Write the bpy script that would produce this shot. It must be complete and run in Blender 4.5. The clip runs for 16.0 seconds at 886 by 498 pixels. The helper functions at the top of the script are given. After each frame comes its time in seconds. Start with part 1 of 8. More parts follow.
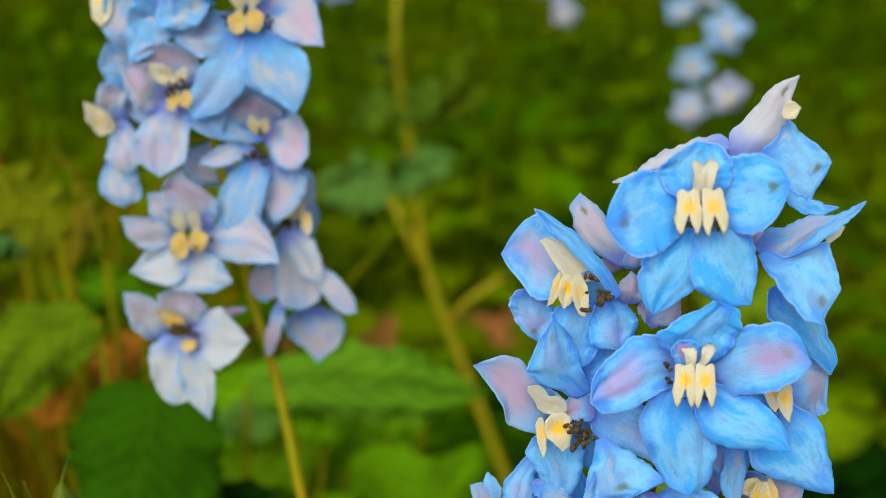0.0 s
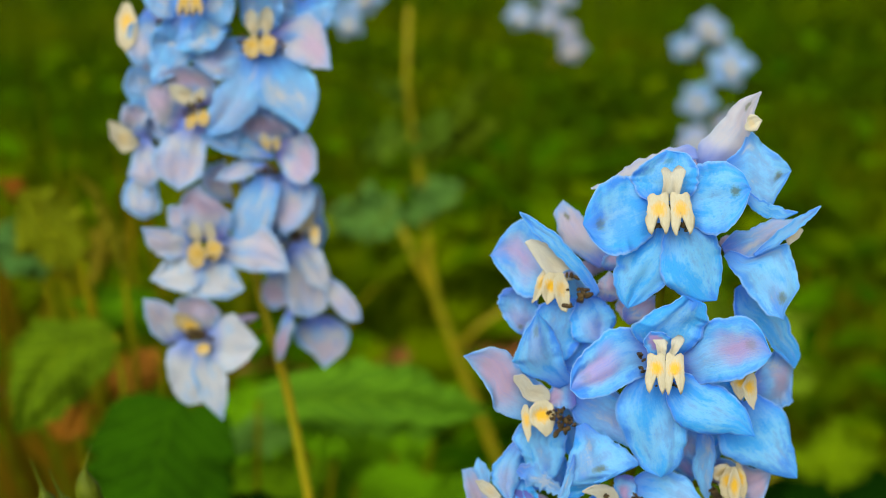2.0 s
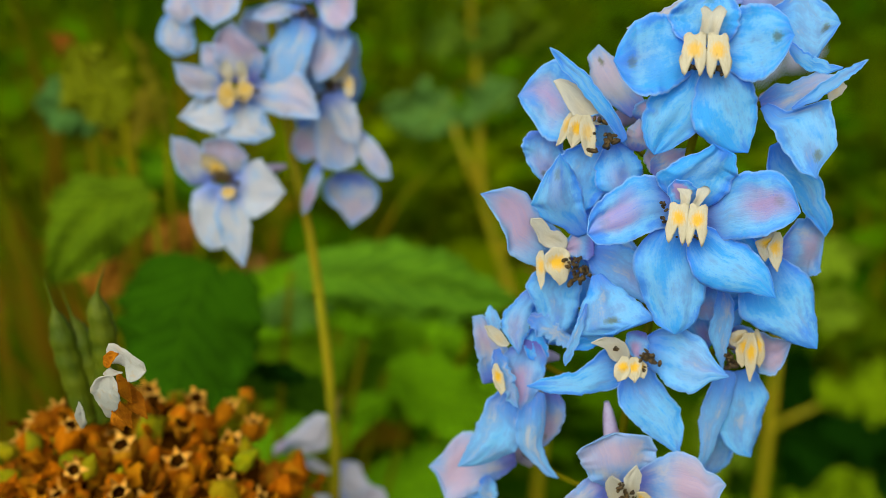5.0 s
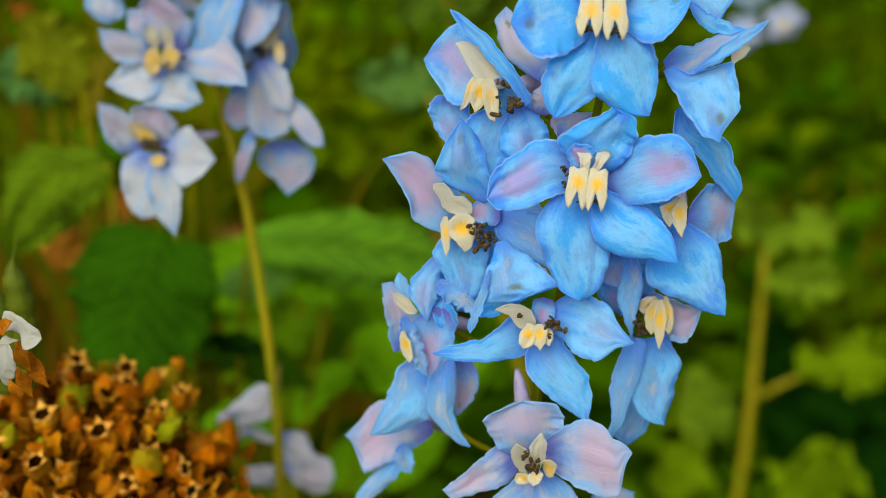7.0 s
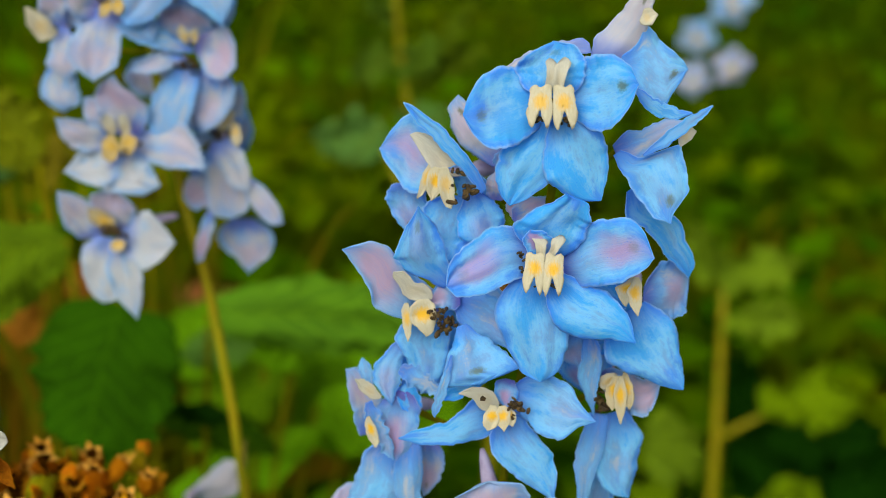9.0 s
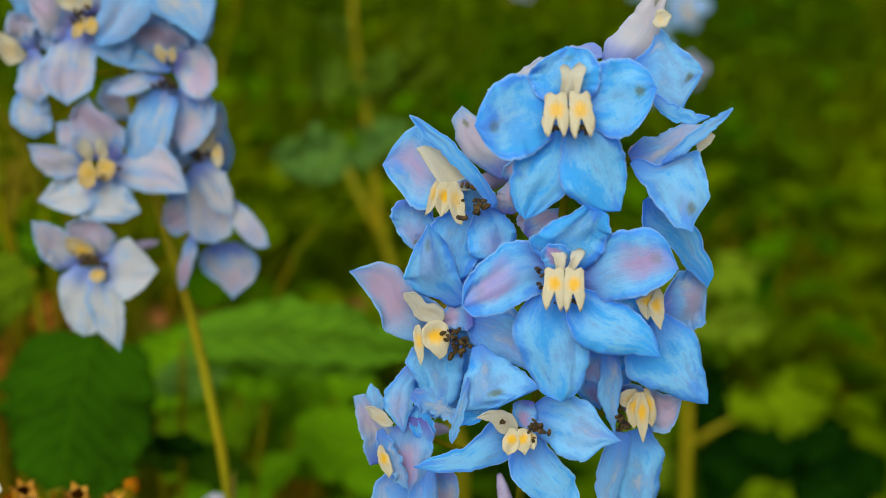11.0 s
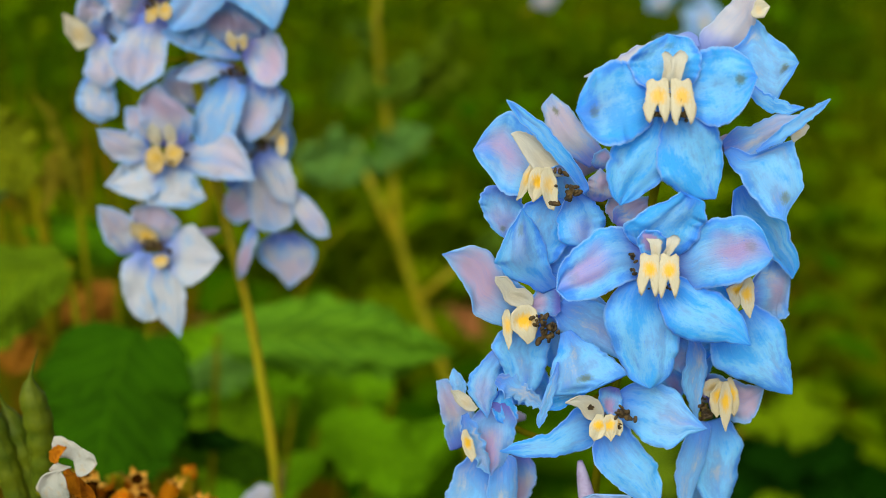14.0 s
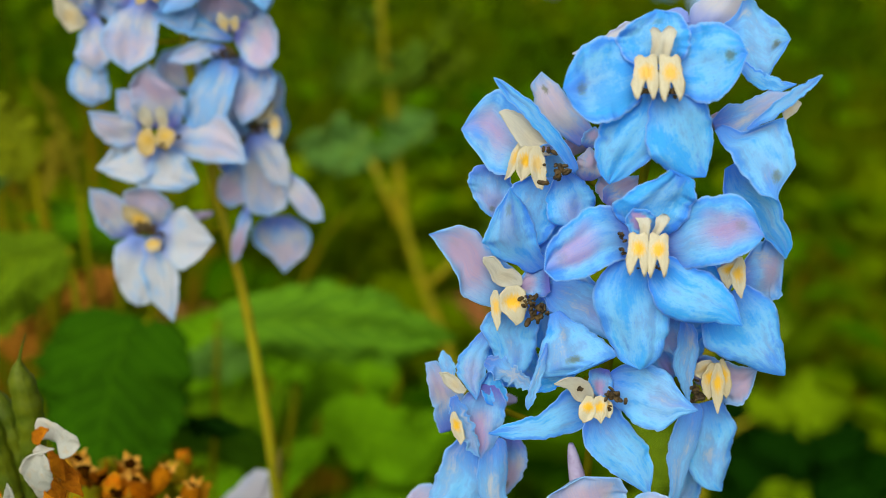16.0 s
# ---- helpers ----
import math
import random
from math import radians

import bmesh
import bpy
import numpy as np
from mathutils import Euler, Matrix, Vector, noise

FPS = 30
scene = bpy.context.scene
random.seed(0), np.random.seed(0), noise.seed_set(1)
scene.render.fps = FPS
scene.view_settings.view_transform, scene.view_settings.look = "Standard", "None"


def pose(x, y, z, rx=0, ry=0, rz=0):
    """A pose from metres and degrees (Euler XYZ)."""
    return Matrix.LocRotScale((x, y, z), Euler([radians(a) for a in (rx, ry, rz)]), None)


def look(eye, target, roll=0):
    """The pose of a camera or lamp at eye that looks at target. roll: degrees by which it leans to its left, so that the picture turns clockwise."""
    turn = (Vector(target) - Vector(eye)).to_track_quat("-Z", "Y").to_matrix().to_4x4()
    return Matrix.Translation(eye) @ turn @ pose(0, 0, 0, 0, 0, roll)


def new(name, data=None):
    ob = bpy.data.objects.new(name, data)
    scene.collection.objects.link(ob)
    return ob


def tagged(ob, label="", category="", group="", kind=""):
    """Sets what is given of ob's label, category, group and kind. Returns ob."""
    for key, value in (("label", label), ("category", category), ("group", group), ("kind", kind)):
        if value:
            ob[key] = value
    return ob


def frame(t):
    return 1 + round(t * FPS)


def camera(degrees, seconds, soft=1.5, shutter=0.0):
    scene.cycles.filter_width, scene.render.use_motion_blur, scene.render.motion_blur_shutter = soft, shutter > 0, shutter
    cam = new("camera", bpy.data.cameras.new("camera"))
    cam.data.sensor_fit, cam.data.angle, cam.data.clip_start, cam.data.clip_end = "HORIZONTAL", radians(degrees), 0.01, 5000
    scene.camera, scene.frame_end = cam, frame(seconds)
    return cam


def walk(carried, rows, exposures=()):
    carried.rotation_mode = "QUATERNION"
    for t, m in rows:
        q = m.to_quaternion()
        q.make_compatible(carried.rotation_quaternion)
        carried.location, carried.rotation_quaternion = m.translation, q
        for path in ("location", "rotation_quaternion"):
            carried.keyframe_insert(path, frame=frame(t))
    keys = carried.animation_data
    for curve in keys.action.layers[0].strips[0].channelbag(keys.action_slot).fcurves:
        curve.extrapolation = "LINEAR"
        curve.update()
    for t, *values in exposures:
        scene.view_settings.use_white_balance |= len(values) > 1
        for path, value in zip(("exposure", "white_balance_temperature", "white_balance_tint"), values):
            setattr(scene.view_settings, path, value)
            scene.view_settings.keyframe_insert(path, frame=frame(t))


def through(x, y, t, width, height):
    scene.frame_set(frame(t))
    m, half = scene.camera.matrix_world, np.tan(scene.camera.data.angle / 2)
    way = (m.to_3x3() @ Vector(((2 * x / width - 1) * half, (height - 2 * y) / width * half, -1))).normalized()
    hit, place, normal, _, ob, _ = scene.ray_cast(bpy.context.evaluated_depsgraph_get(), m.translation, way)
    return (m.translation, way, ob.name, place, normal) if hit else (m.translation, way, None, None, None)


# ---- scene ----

# ---- camera ----
cam = camera(40.0, 16.0, soft=0.85)
cam.data.dof.use_dof, cam.data.dof.focus_distance, cam.data.dof.aperture_fstop = True, 0.287, 9.3
EXPO = ((0.0, 0.08), (2.0, 0.04), (3.0, 0.03), (4.2, -0.05), (7.0, -0.04), (8.0, -0.11), (9.2, -0.10), (11.3, -0.21), (11.6, -0.19), (12.5, 0.02), (16.0, 0.04))
PATH = [
    (0, (0.00025, 0.00015, 0.95019), (0.00026, 0.27831, 0.83781), -0.00),
    (0.5, (0.00044, -0.00842, 0.95124), (-0.00011, 0.27086, 0.84167), 0.14),
    (1, (0.0038, -0.01655, 0.955), (0.00128, 0.26294, 0.84601), -0.23),
    (1.5, (0.00622, -0.0234, 0.95324), (0.00233, 0.25725, 0.84732), -0.32),
    (2, (0.00569, -0.02796, 0.95101), (0.00201, 0.25362, 0.84759), 0.01),
    (2.5, (0.00722, -0.02841, 0.95018), (0.00267, 0.25334, 0.84725), -0.01),
    (3, (0.00699, -0.02632, 0.94693), (0.00242, 0.25597, 0.84547), 0.58),
    (3.5, (0.00966, -0.02625, 0.93889), (0.00436, 0.25444, 0.83314), 1.38),
    (4, (0.01482, -0.02758, 0.93818), (0.00521, 0.25274, 0.83174), 1.65),
    (4.2, (0.01516, -0.02771, 0.93525), (0.00464, 0.25048, 0.82344), 2.45),
    (6.3, (0.03111, -0.0217, 0.92255), (0.00978, 0.2504, 0.79803), 3.12),
    (6.5, (0.03578, -0.02091, 0.92136), (0.01729, 0.2511, 0.79618), 3.37),
    (7, (0.04032, -0.02187, 0.92525), (0.02295, 0.24935, 0.79821), 3.19),
    (7.5, (0.04164, -0.02197, 0.92854), (0.02657, 0.24862, 0.79986), 3.06),
    (8, (0.04479, -0.02213, 0.93304), (0.03326, 0.24997, 0.80723), 3.10),
    (8.5, (0.04445, -0.02217, 0.93849), (0.03272, 0.25271, 0.8189), 2.56),
    (9, (0.04005, -0.02193, 0.93719), (0.03164, 0.25408, 0.81993), 1.90),
    (9.2, (0.03722, -0.0209, 0.93673), (0.03101, 0.25603, 0.82153), 0.41),
    (11.3, (0.01893, -0.00942, 0.93007), (0.02636, 0.26853, 0.81741), 1.48),
    (11.5, (0.01261, -0.0093, 0.92811), (0.02249, 0.26924, 0.81712), 1.96),
    (12, (0.00137, -0.01057, 0.92701), (0.00928, 0.2684, 0.81695), 2.13),
    (12.5, (0.00076, -0.00811, 0.92614), (0.00863, 0.27051, 0.81519), 2.07),
    (13, (0.00205, -0.00803, 0.92636), (0.0096, 0.27039, 0.8149), 2.13),
    (13.5, (0.00228, -0.01073, 0.9267), (0.00903, 0.26766, 0.81511), 2.13),
    (14, (0.00167, -0.01373, 0.92625), (0.0077, 0.26509, 0.81571), 2.11),
    (14.5, (0.00353, -0.01465, 0.92534), (0.00894, 0.26455, 0.81572), 1.93),
    (15, (0.00455, -0.01229, 0.92539), (0.00914, 0.26653, 0.81476), 2.05),
    (15.5, (0.00695, -0.01095, 0.92623), (0.00976, 0.26723, 0.81394), 1.70),
    (16, (0.00755, -0.01153, 0.92308), (0.0107, 0.26638, 0.81013), 1.77),
]
walk(cam, [(t, look(eye, target, roll)) for t, eye, target, roll in PATH], exposures=[(t, v, 6850, 6) for t, v in EXPO])

# ---- light ----
world = bpy.data.worlds.new("overcast_sky")
scene.world = world
world.use_nodes = True
wt = world.node_tree
sky = wt.nodes.new("ShaderNodeTexSky")
sky.sky_type, sky.sun_disc = "NISHITA", False
sky.sun_elevation, sky.sun_rotation = radians(43), radians(199)
sky.air_density, sky.dust_density = 1.0, 3.0
cloud = wt.nodes.new("ShaderNodeHueSaturation")
cloud.inputs["Saturation"].default_value = 0.15
wt.links.new(sky.outputs["Color"], cloud.inputs["Color"])
wt.links.new(cloud.outputs["Color"], wt.nodes["Background"].inputs["Color"])
wt.nodes["Background"].inputs["Strength"].default_value = 0.15
sun = new("sun", bpy.data.lights.new("sun", "SUN"))
sun.data.energy, sun.data.angle, sun.data.color = 2.68, radians(50), (1.0, 0.97, 0.92)
sun.matrix_world = look((-1.0, -2.9, 2.85), (0, 0, 0))


# ---- materials ----
class Nodes:
    """A small writer for node materials."""

    def __init__(self, name):
        self.mat = bpy.data.materials.new(name)
        self.mat.use_nodes = True
        self.t = self.mat.node_tree
        self.bsdf = self.t.nodes["Principled BSDF"]
        self.out = self.t.nodes["Material Output"]

    def put(self, socket, value):
        if isinstance(value, bpy.types.NodeSocket):
            self.t.links.new(value, socket)
        elif isinstance(value, tuple) and len(value) == 3 and socket.type == "RGBA":
            socket.default_value = (*value, 1)
        else:
            socket.default_value = value

    def math(self, op, a, b=0.0, c=0.0, clamp=False):
        n = self.t.nodes.new("ShaderNodeMath")
        n.operation, n.use_clamp = op, clamp
        for s, v in zip(n.inputs, (a, b, c)):
            self.put(s, v)
        return n.outputs[0]

    def step(self, x, a, b):
        n = self.t.nodes.new("ShaderNodeMapRange")
        n.interpolation_type = "SMOOTHSTEP"
        self.put(n.inputs[0], x)
        n.inputs[1].default_value, n.inputs[2].default_value = a, b
        return n.outputs[0]

    def mix(self, f, a, b, blend="MIX"):
        n = self.t.nodes.new("ShaderNodeMix")
        n.data_type, n.blend_type = "RGBA", blend
        self.put(n.inputs[0], f), self.put(n.inputs[6], a), self.put(n.inputs[7], b)
        return n.outputs[2]

    def noise(self, vec, scale, detail=3.0, w=None, rough=0.55):
        n = self.t.nodes.new("ShaderNodeTexNoise")
        n.noise_dimensions = "4D" if w is not None else "3D"
        if vec is not None:
            self.put(n.inputs["Vector"], vec)
        if w is not None:
            self.put(n.inputs["W"], w)
        n.inputs["Scale"].default_value, n.inputs["Detail"].default_value = scale, detail
        n.inputs["Roughness"].default_value = rough
        return n.outputs["Fac"]

    def uv(self):
        n = self.t.nodes.new("ShaderNodeUVMap")
        s = self.t.nodes.new("ShaderNodeSeparateXYZ")
        self.t.links.new(n.outputs[0], s.inputs[0])
        return s.outputs[0], s.outputs[1]

    def vec(self, x, y, z=0.0):
        n = self.t.nodes.new("ShaderNodeCombineXYZ")
        for s, v in zip(n.inputs, (x, y, z)):
            self.put(s, v)
        return n.outputs[0]

    def coords(self):
        return self.t.nodes.new("ShaderNodeTexCoord").outputs["Object"]

    def place(self):
        return self.t.nodes.new("ShaderNodeNewGeometry").outputs["Position"]

    def island(self):
        return self.t.nodes.new("ShaderNodeNewGeometry").outputs["Random Per Island"]

    def info(self):
        n = self.t.nodes.new("ShaderNodeObjectInfo")
        s = self.t.nodes.new("ShaderNodeSeparateColor")
        self.t.links.new(n.outputs["Color"], s.inputs[0])
        return n.outputs["Random"], n.outputs["Color"], s.outputs

    def bump(self, height, strength, distance):
        n = self.t.nodes.new("ShaderNodeBump")
        n.inputs["Strength"].default_value, n.inputs["Distance"].default_value = strength, distance
        self.put(n.inputs["Height"], height)
        self.put(self.bsdf.inputs["Normal"], n.outputs[0])

    def done(self, color, rough=0.6, spec=0.3, through=0.0, tint=None):
        self.put(self.bsdf.inputs["Base Color"], color)
        self.put(self.bsdf.inputs["Roughness"], rough)
        self.bsdf.inputs["Specular IOR Level"].default_value = spec
        if through:
            tr = self.t.nodes.new("ShaderNodeBsdfTranslucent")
            self.put(tr.inputs["Color"], tint if tint is not None else color)
            m = self.t.nodes.new("ShaderNodeMixShader")
            m.inputs[0].default_value = through
            self.t.links.new(self.bsdf.outputs[0], m.inputs[1])
            self.t.links.new(tr.outputs[0], m.inputs[2])
            self.t.links.new(m.outputs[0], self.out.inputs["Surface"])
        return self.mat


def sepal_material():
    """Blue sepal: object colour gives the lilac share (r), the paleness (g) and the spot near the tip (b)."""
    n = Nodes("sepal_blue")
    u, v = n.uv()
    rnd, _, (pink, pale, spot) = n.info()
    w = n.math("MULTIPLY", rnd, 37.0)
    edge = n.math("ABSOLUTE", n.math("SUBTRACT", v, 0.5))
    soft = n.noise(n.vec(u, v), 2.6, 3.0, w)
    fine = n.noise(n.vec(n.math("MULTIPLY", u, 9.0), n.math("MULTIPLY", v, 9.0)), 3.0, 5.0, w)
    bent = n.math("ADD", v, n.math("MULTIPLY", n.math("SUBTRACT", soft, 0.5), 0.10))
    vein = n.noise(n.vec(n.math("MULTIPLY", u, 1.3), n.math("MULTIPLY", bent, 30.0)), 2.0, 2.5, w, 0.62)
    hair = n.noise(n.vec(n.math("MULTIPLY", u, 3.0), n.math("MULTIPLY", bent, 52.0)), 2.0, 2.0, w, 0.55)
    dash = n.noise(n.vec(n.math("MULTIPLY", u, 24.0), n.math("MULTIPLY", bent, 40.0)), 2.0, 2.0, w, 0.5)
    speck = n.noise(n.vec(n.math("MULTIPLY", u, 30.0), n.math("MULTIPLY", v, 26.0)), 3.0, 3.0, w, 0.6)
    uneven = n.math("ADD", n.math("MULTIPLY", n.math("SUBTRACT", soft, 0.5), 2.9), n.math("MULTIPLY", n.math("SUBTRACT", fine, 0.5), 0.7))
    drift = n.math("MULTIPLY", n.math("SUBTRACT", n.noise(n.vec(n.math("MULTIPLY", u, 1.2), n.math("MULTIPLY", v, 6.0)), 1.6, 3.0, n.math("ADD", w, 9.0)), 0.5), 1.3)
    uneven = n.math("ADD", uneven, drift)
    pale_f = n.math("ADD", n.math("ADD", pale, 0.10), uneven, clamp=True)
    color = n.mix(n.step(pale_f, 0.0, 0.55), BLUE, PALE)
    color = n.mix(n.step(pale_f, 0.50, 1.0), color, GREYED)
    color = n.mix(n.step(n.math("ADD", pale, uneven), 0.80, 1.5), color, WHITISH)
    color = n.mix(n.step(pale, 2.1, 2.5), color, (0.68, 0.67, 0.71))
    # the deeper blue rim, in patches
    rimmed = n.math("MAXIMUM", n.math("MULTIPLY", edge, 2.0), n.math("MULTIPLY", n.math("SUBTRACT", u, 0.25), 1.32))
    rim = n.step(n.math("ADD", rimmed, n.math("ADD", n.math("MULTIPLY", n.math("SUBTRACT", fine, 0.5), 0.35), n.math("MULTIPLY", n.math("SUBTRACT", soft, 0.5), 1.5))), 0.68, 1.00)
    rim = n.math("MULTIPLY", rim, n.math("SUBTRACT", 1.0, n.math("MULTIPLY", n.step(pale, 1.5, 2.1), 0.85)))
    color = n.mix(n.math("MULTIPLY", rim, n.math("SUBTRACT", 0.80, n.math("MULTIPLY", n.math("MINIMUM", pale, 1.6), 0.15))), color, n.mix(n.math("MINIMUM", pale, 1.0), RIM, (0.11, 0.45, 0.88)))
    # blue washes over the paler sepals
    wash = n.noise(n.vec(n.math("MULTIPLY", u, 1.5), n.math("MULTIPLY", v, 2.2)), 1.9, 3.0, n.math("ADD", w, 21.0))
    wash = n.math("MULTIPLY", n.step(wash, 0.50, 0.66), n.math("MULTIPLY", n.step(pale, 0.6, 1.0), n.math("SUBTRACT", 0.55, n.math("MULTIPLY", n.step(pale, 1.9, 2.3), 0.35))))
    color = n.mix(wash, color, (0.20, 0.52, 0.86))
    # lilac flush, uneven
    heart = n.math("SUBTRACT", 1.0, n.step(n.math("ADD", n.math("MULTIPLY", edge, n.math("SUBTRACT", 1.0, n.math("MULTIPLY", n.math("MINIMUM", pale, 1.0), 0.55))), n.math("MULTIPLY", n.math("SUBTRACT", soft, 0.5), 0.7)), 0.04, 0.34))
    length = n.math("MULTIPLY", n.step(u, 0.22, 0.62), n.math("SUBTRACT", 1.0, n.math("MULTIPLY", n.step(u, 0.72, 1.0), 0.7)))
    flush = n.math("MULTIPLY", n.math("MULTIPLY", heart, length), n.math("MULTIPLY", pink, n.math("ADD", 0.55, soft)), clamp=True)
    color = n.mix(flush, color, n.mix(n.step(pale, 0.3, 1.0), PINK, (0.61, 0.48, 0.62)))
    # violet in the throat, with the shade there painted in as deep blue
    throat = n.math("SUBTRACT", 1.0, n.step(n.math("ADD", u, n.math("MULTIPLY", n.math("SUBTRACT", soft, 0.5), 0.3)), 0.02, 0.42))
    throat = n.math("MULTIPLY", throat, n.math("ADD", 0.62, n.math("MULTIPLY", pink, 0.25)))
    color = n.mix(throat, color, n.mix(n.math("MULTIPLY", pink, 0.9), (0.04, 0.22, 0.86), (0.15, 0.12, 0.52)))
    # veins that run to the tip, dashes along them, and mottling
    strong = n.math("ADD", 0.09, n.math("MULTIPLY", pink, 0.16))
    color = n.mix(n.math("MULTIPLY", n.step(vein, 0.50, 0.66), strong), color, n.mix(0.55, color, DEEP))
    color = n.mix(n.math("MULTIPLY", n.math("SUBTRACT", 1.0, n.step(vein, 0.32, 0.47)), 0.12), color, n.mix(0.5, color, (0.72, 0.84, 0.98)))
    color = n.mix(n.math("MULTIPLY", n.step(hair, 0.52, 0.64), 0.06), color, n.mix(0.6, color, DEEP))
    color = n.mix(n.math("MULTIPLY", n.math("MULTIPLY", n.step(dash, 0.58, 0.66), n.step(vein, 0.46, 0.58)), n.math("SUBTRACT", 0.50, n.math("MULTIPLY", n.math("MINIMUM", pale, 1.0), 0.42))), color, RIM)
    color = n.mix(n.math("MULTIPLY", n.step(fine, 0.55, 0.80), 0.20), color, (0.40, 0.64, 0.92))
    away = n.math("MULTIPLY", n.step(u, 0.25, 0.9), n.math("SUBTRACT", 0.42, n.math("MULTIPLY", n.math("MINIMUM", pale, 1.0), 0.30)))
    color = n.mix(n.math("MULTIPLY", n.step(speck, 0.55, 0.72), away), color, RIM)
    fleck = n.noise(n.vec(n.math("MULTIPLY", u, 26.0), n.math("MULTIPLY", v, 22.0)), 6.0, 2.0, n.math("ADD", w, 5.0), 0.5)
    color = n.mix(n.math("MULTIPLY", n.step(fleck, 0.66, 0.74), n.math("MULTIPLY", soft, 0.55)), color, (0.03, 0.20, 0.80))
    # the thin edge is painted paler, as if light came through
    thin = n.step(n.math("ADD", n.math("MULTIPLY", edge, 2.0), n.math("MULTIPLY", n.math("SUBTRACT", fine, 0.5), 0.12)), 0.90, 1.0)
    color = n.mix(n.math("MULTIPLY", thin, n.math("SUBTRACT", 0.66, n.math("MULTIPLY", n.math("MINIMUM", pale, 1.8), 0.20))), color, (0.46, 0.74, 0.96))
    # green-brown spot near the tip
    du = n.math("SUBTRACT", u, 0.80)
    dv = n.math("MULTIPLY", n.math("SUBTRACT", v, 0.5), 0.62)
    d = n.math("SQRT", n.math("ADD", n.math("MULTIPLY", du, du), n.math("MULTIPLY", dv, dv)))
    d = n.math("ADD", d, n.math("MULTIPLY", n.math("SUBTRACT", fine, 0.5), 0.12))
    mark = n.math("MULTIPLY", n.math("SUBTRACT", 1.0, n.step(d, 0.02, 0.085)), spot)
    color = n.mix(n.math("MULTIPLY", mark, 0.75), color, (0.17, 0.20, 0.09))
    h = n.math("ADD", n.math("ADD", vein, n.math("MULTIPLY", hair, 0.5)), n.math("ADD", n.math("MULTIPLY", fine, 0.40), n.math("MULTIPLY", soft, 0.5)))
    crumple = n.noise(n.coords(), 420.0, 4.0, w, 0.6)
    h = n.math("ADD", h, n.math("MULTIPLY", crumple, 1.3))
    n.bump(h, 0.34, 0.0008)
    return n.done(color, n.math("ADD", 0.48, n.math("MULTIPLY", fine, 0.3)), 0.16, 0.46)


def cream_material():
    """Inner petals: cream with a yellow blotch."""
    n = Nodes("petal_cream")
    u, v = n.uv()
    rnd, _, (yellow, shade, _b) = n.info()
    w = n.math("MULTIPLY", rnd, 19.0)
    fine = n.noise(n.vec(n.math("MULTIPLY", u, 4.0), n.math("MULTIPLY", v, 7.0)), 2.2, 4.0, w)
    plain = n.mix(n.step(yellow, 0.1, 0.4), (0.50, 0.49, 0.41), (0.55, 0.50, 0.34))
    color = n.mix(n.step(fine, 0.3, 0.75), plain, n.mix(0.5, plain, (0.64, 0.61, 0.47)))
    du = n.math("MULTIPLY", n.math("SUBTRACT", u, 0.40), 1.25)
    dv = n.math("MULTIPLY", n.math("SUBTRACT", v, 0.5), 0.75)
    d = n.math("SQRT", n.math("ADD", n.math("MULTIPLY", du, du), n.math("MULTIPLY", dv, dv)))
    d = n.math("ADD", d, n.math("MULTIPLY", n.math("SUBTRACT", fine, 0.5), 0.35))
    spot = n.math("MULTIPLY", n.math("SUBTRACT", 1.0, n.step(d, 0.08, 0.36)), yellow)
    color = n.mix(spot, color, (0.80, 0.47, 0.03))
    color = n.mix(n.math("MULTIPLY", shade, 0.9), color, (0.42, 0.28, 0.06))
    n.bump(fine, 0.4, 0.0006)
    return n.done(color, 0.55, 0.2, 0.2)


def lilac_material():
    """Spurs and the backs of the tubes."""
    n = Nodes("spur_lilac")
    p = n.coords()
    a, b = n.noise(p, 160.0, 4.0), n.noise(p, 900.0, 3.0)
    color = n.mix(n.step(a, 0.3, 0.7), (0.36, 0.29, 0.46), (0.50, 0.46, 0.62))
    color = n.mix(n.math("MULTIPLY", n.step(b, 0.5, 0.8), 0.5), color, (0.28, 0.18, 0.34))
    n.bump(b, 0.4, 0.0006)
    return n.done(color, 0.6, 0.3, 0.15)


def plain_material(name, c1, c2, scale, rough=0.65, spec=0.3, through=0.0, c3=None, bump=0.0008, vary=0.0):
    """Two colours mixed at a coarse and a fine scale, with fine relief; vary: how far pieces differ from one another."""
    n = Nodes(name)
    p = n.coords()
    rnd = n.info()[0]
    w = n.math("MULTIPLY", rnd, 31.0)
    a, b = n.noise(p, scale, 3.0, w), n.noise(p, scale * 6, 4.0, w)
    color = n.mix(n.step(a, 0.32, 0.68), c1, c2)
    color = n.mix(n.math("MULTIPLY", n.step(b, 0.5, 0.78), 0.55), color, c3 or tuple(x * 0.45 for x in c1))
    if vary:
        color = n.mix(n.math("MULTIPLY", n.step(rnd, 0.3, 1.0), vary), color, c3)
        color = n.mix(n.math("MULTIPLY", n.step(n.math("FRACT", n.math("MULTIPLY", rnd, 7.3)), 0.55, 1.0), vary), color, (0.66, 0.25, 0.004))
    n.bump(n.math("ADD", n.math("MULTIPLY", a, 0.6), b), 0.7 if vary else 0.5, bump)
    return n.done(color, rough, spec, through)


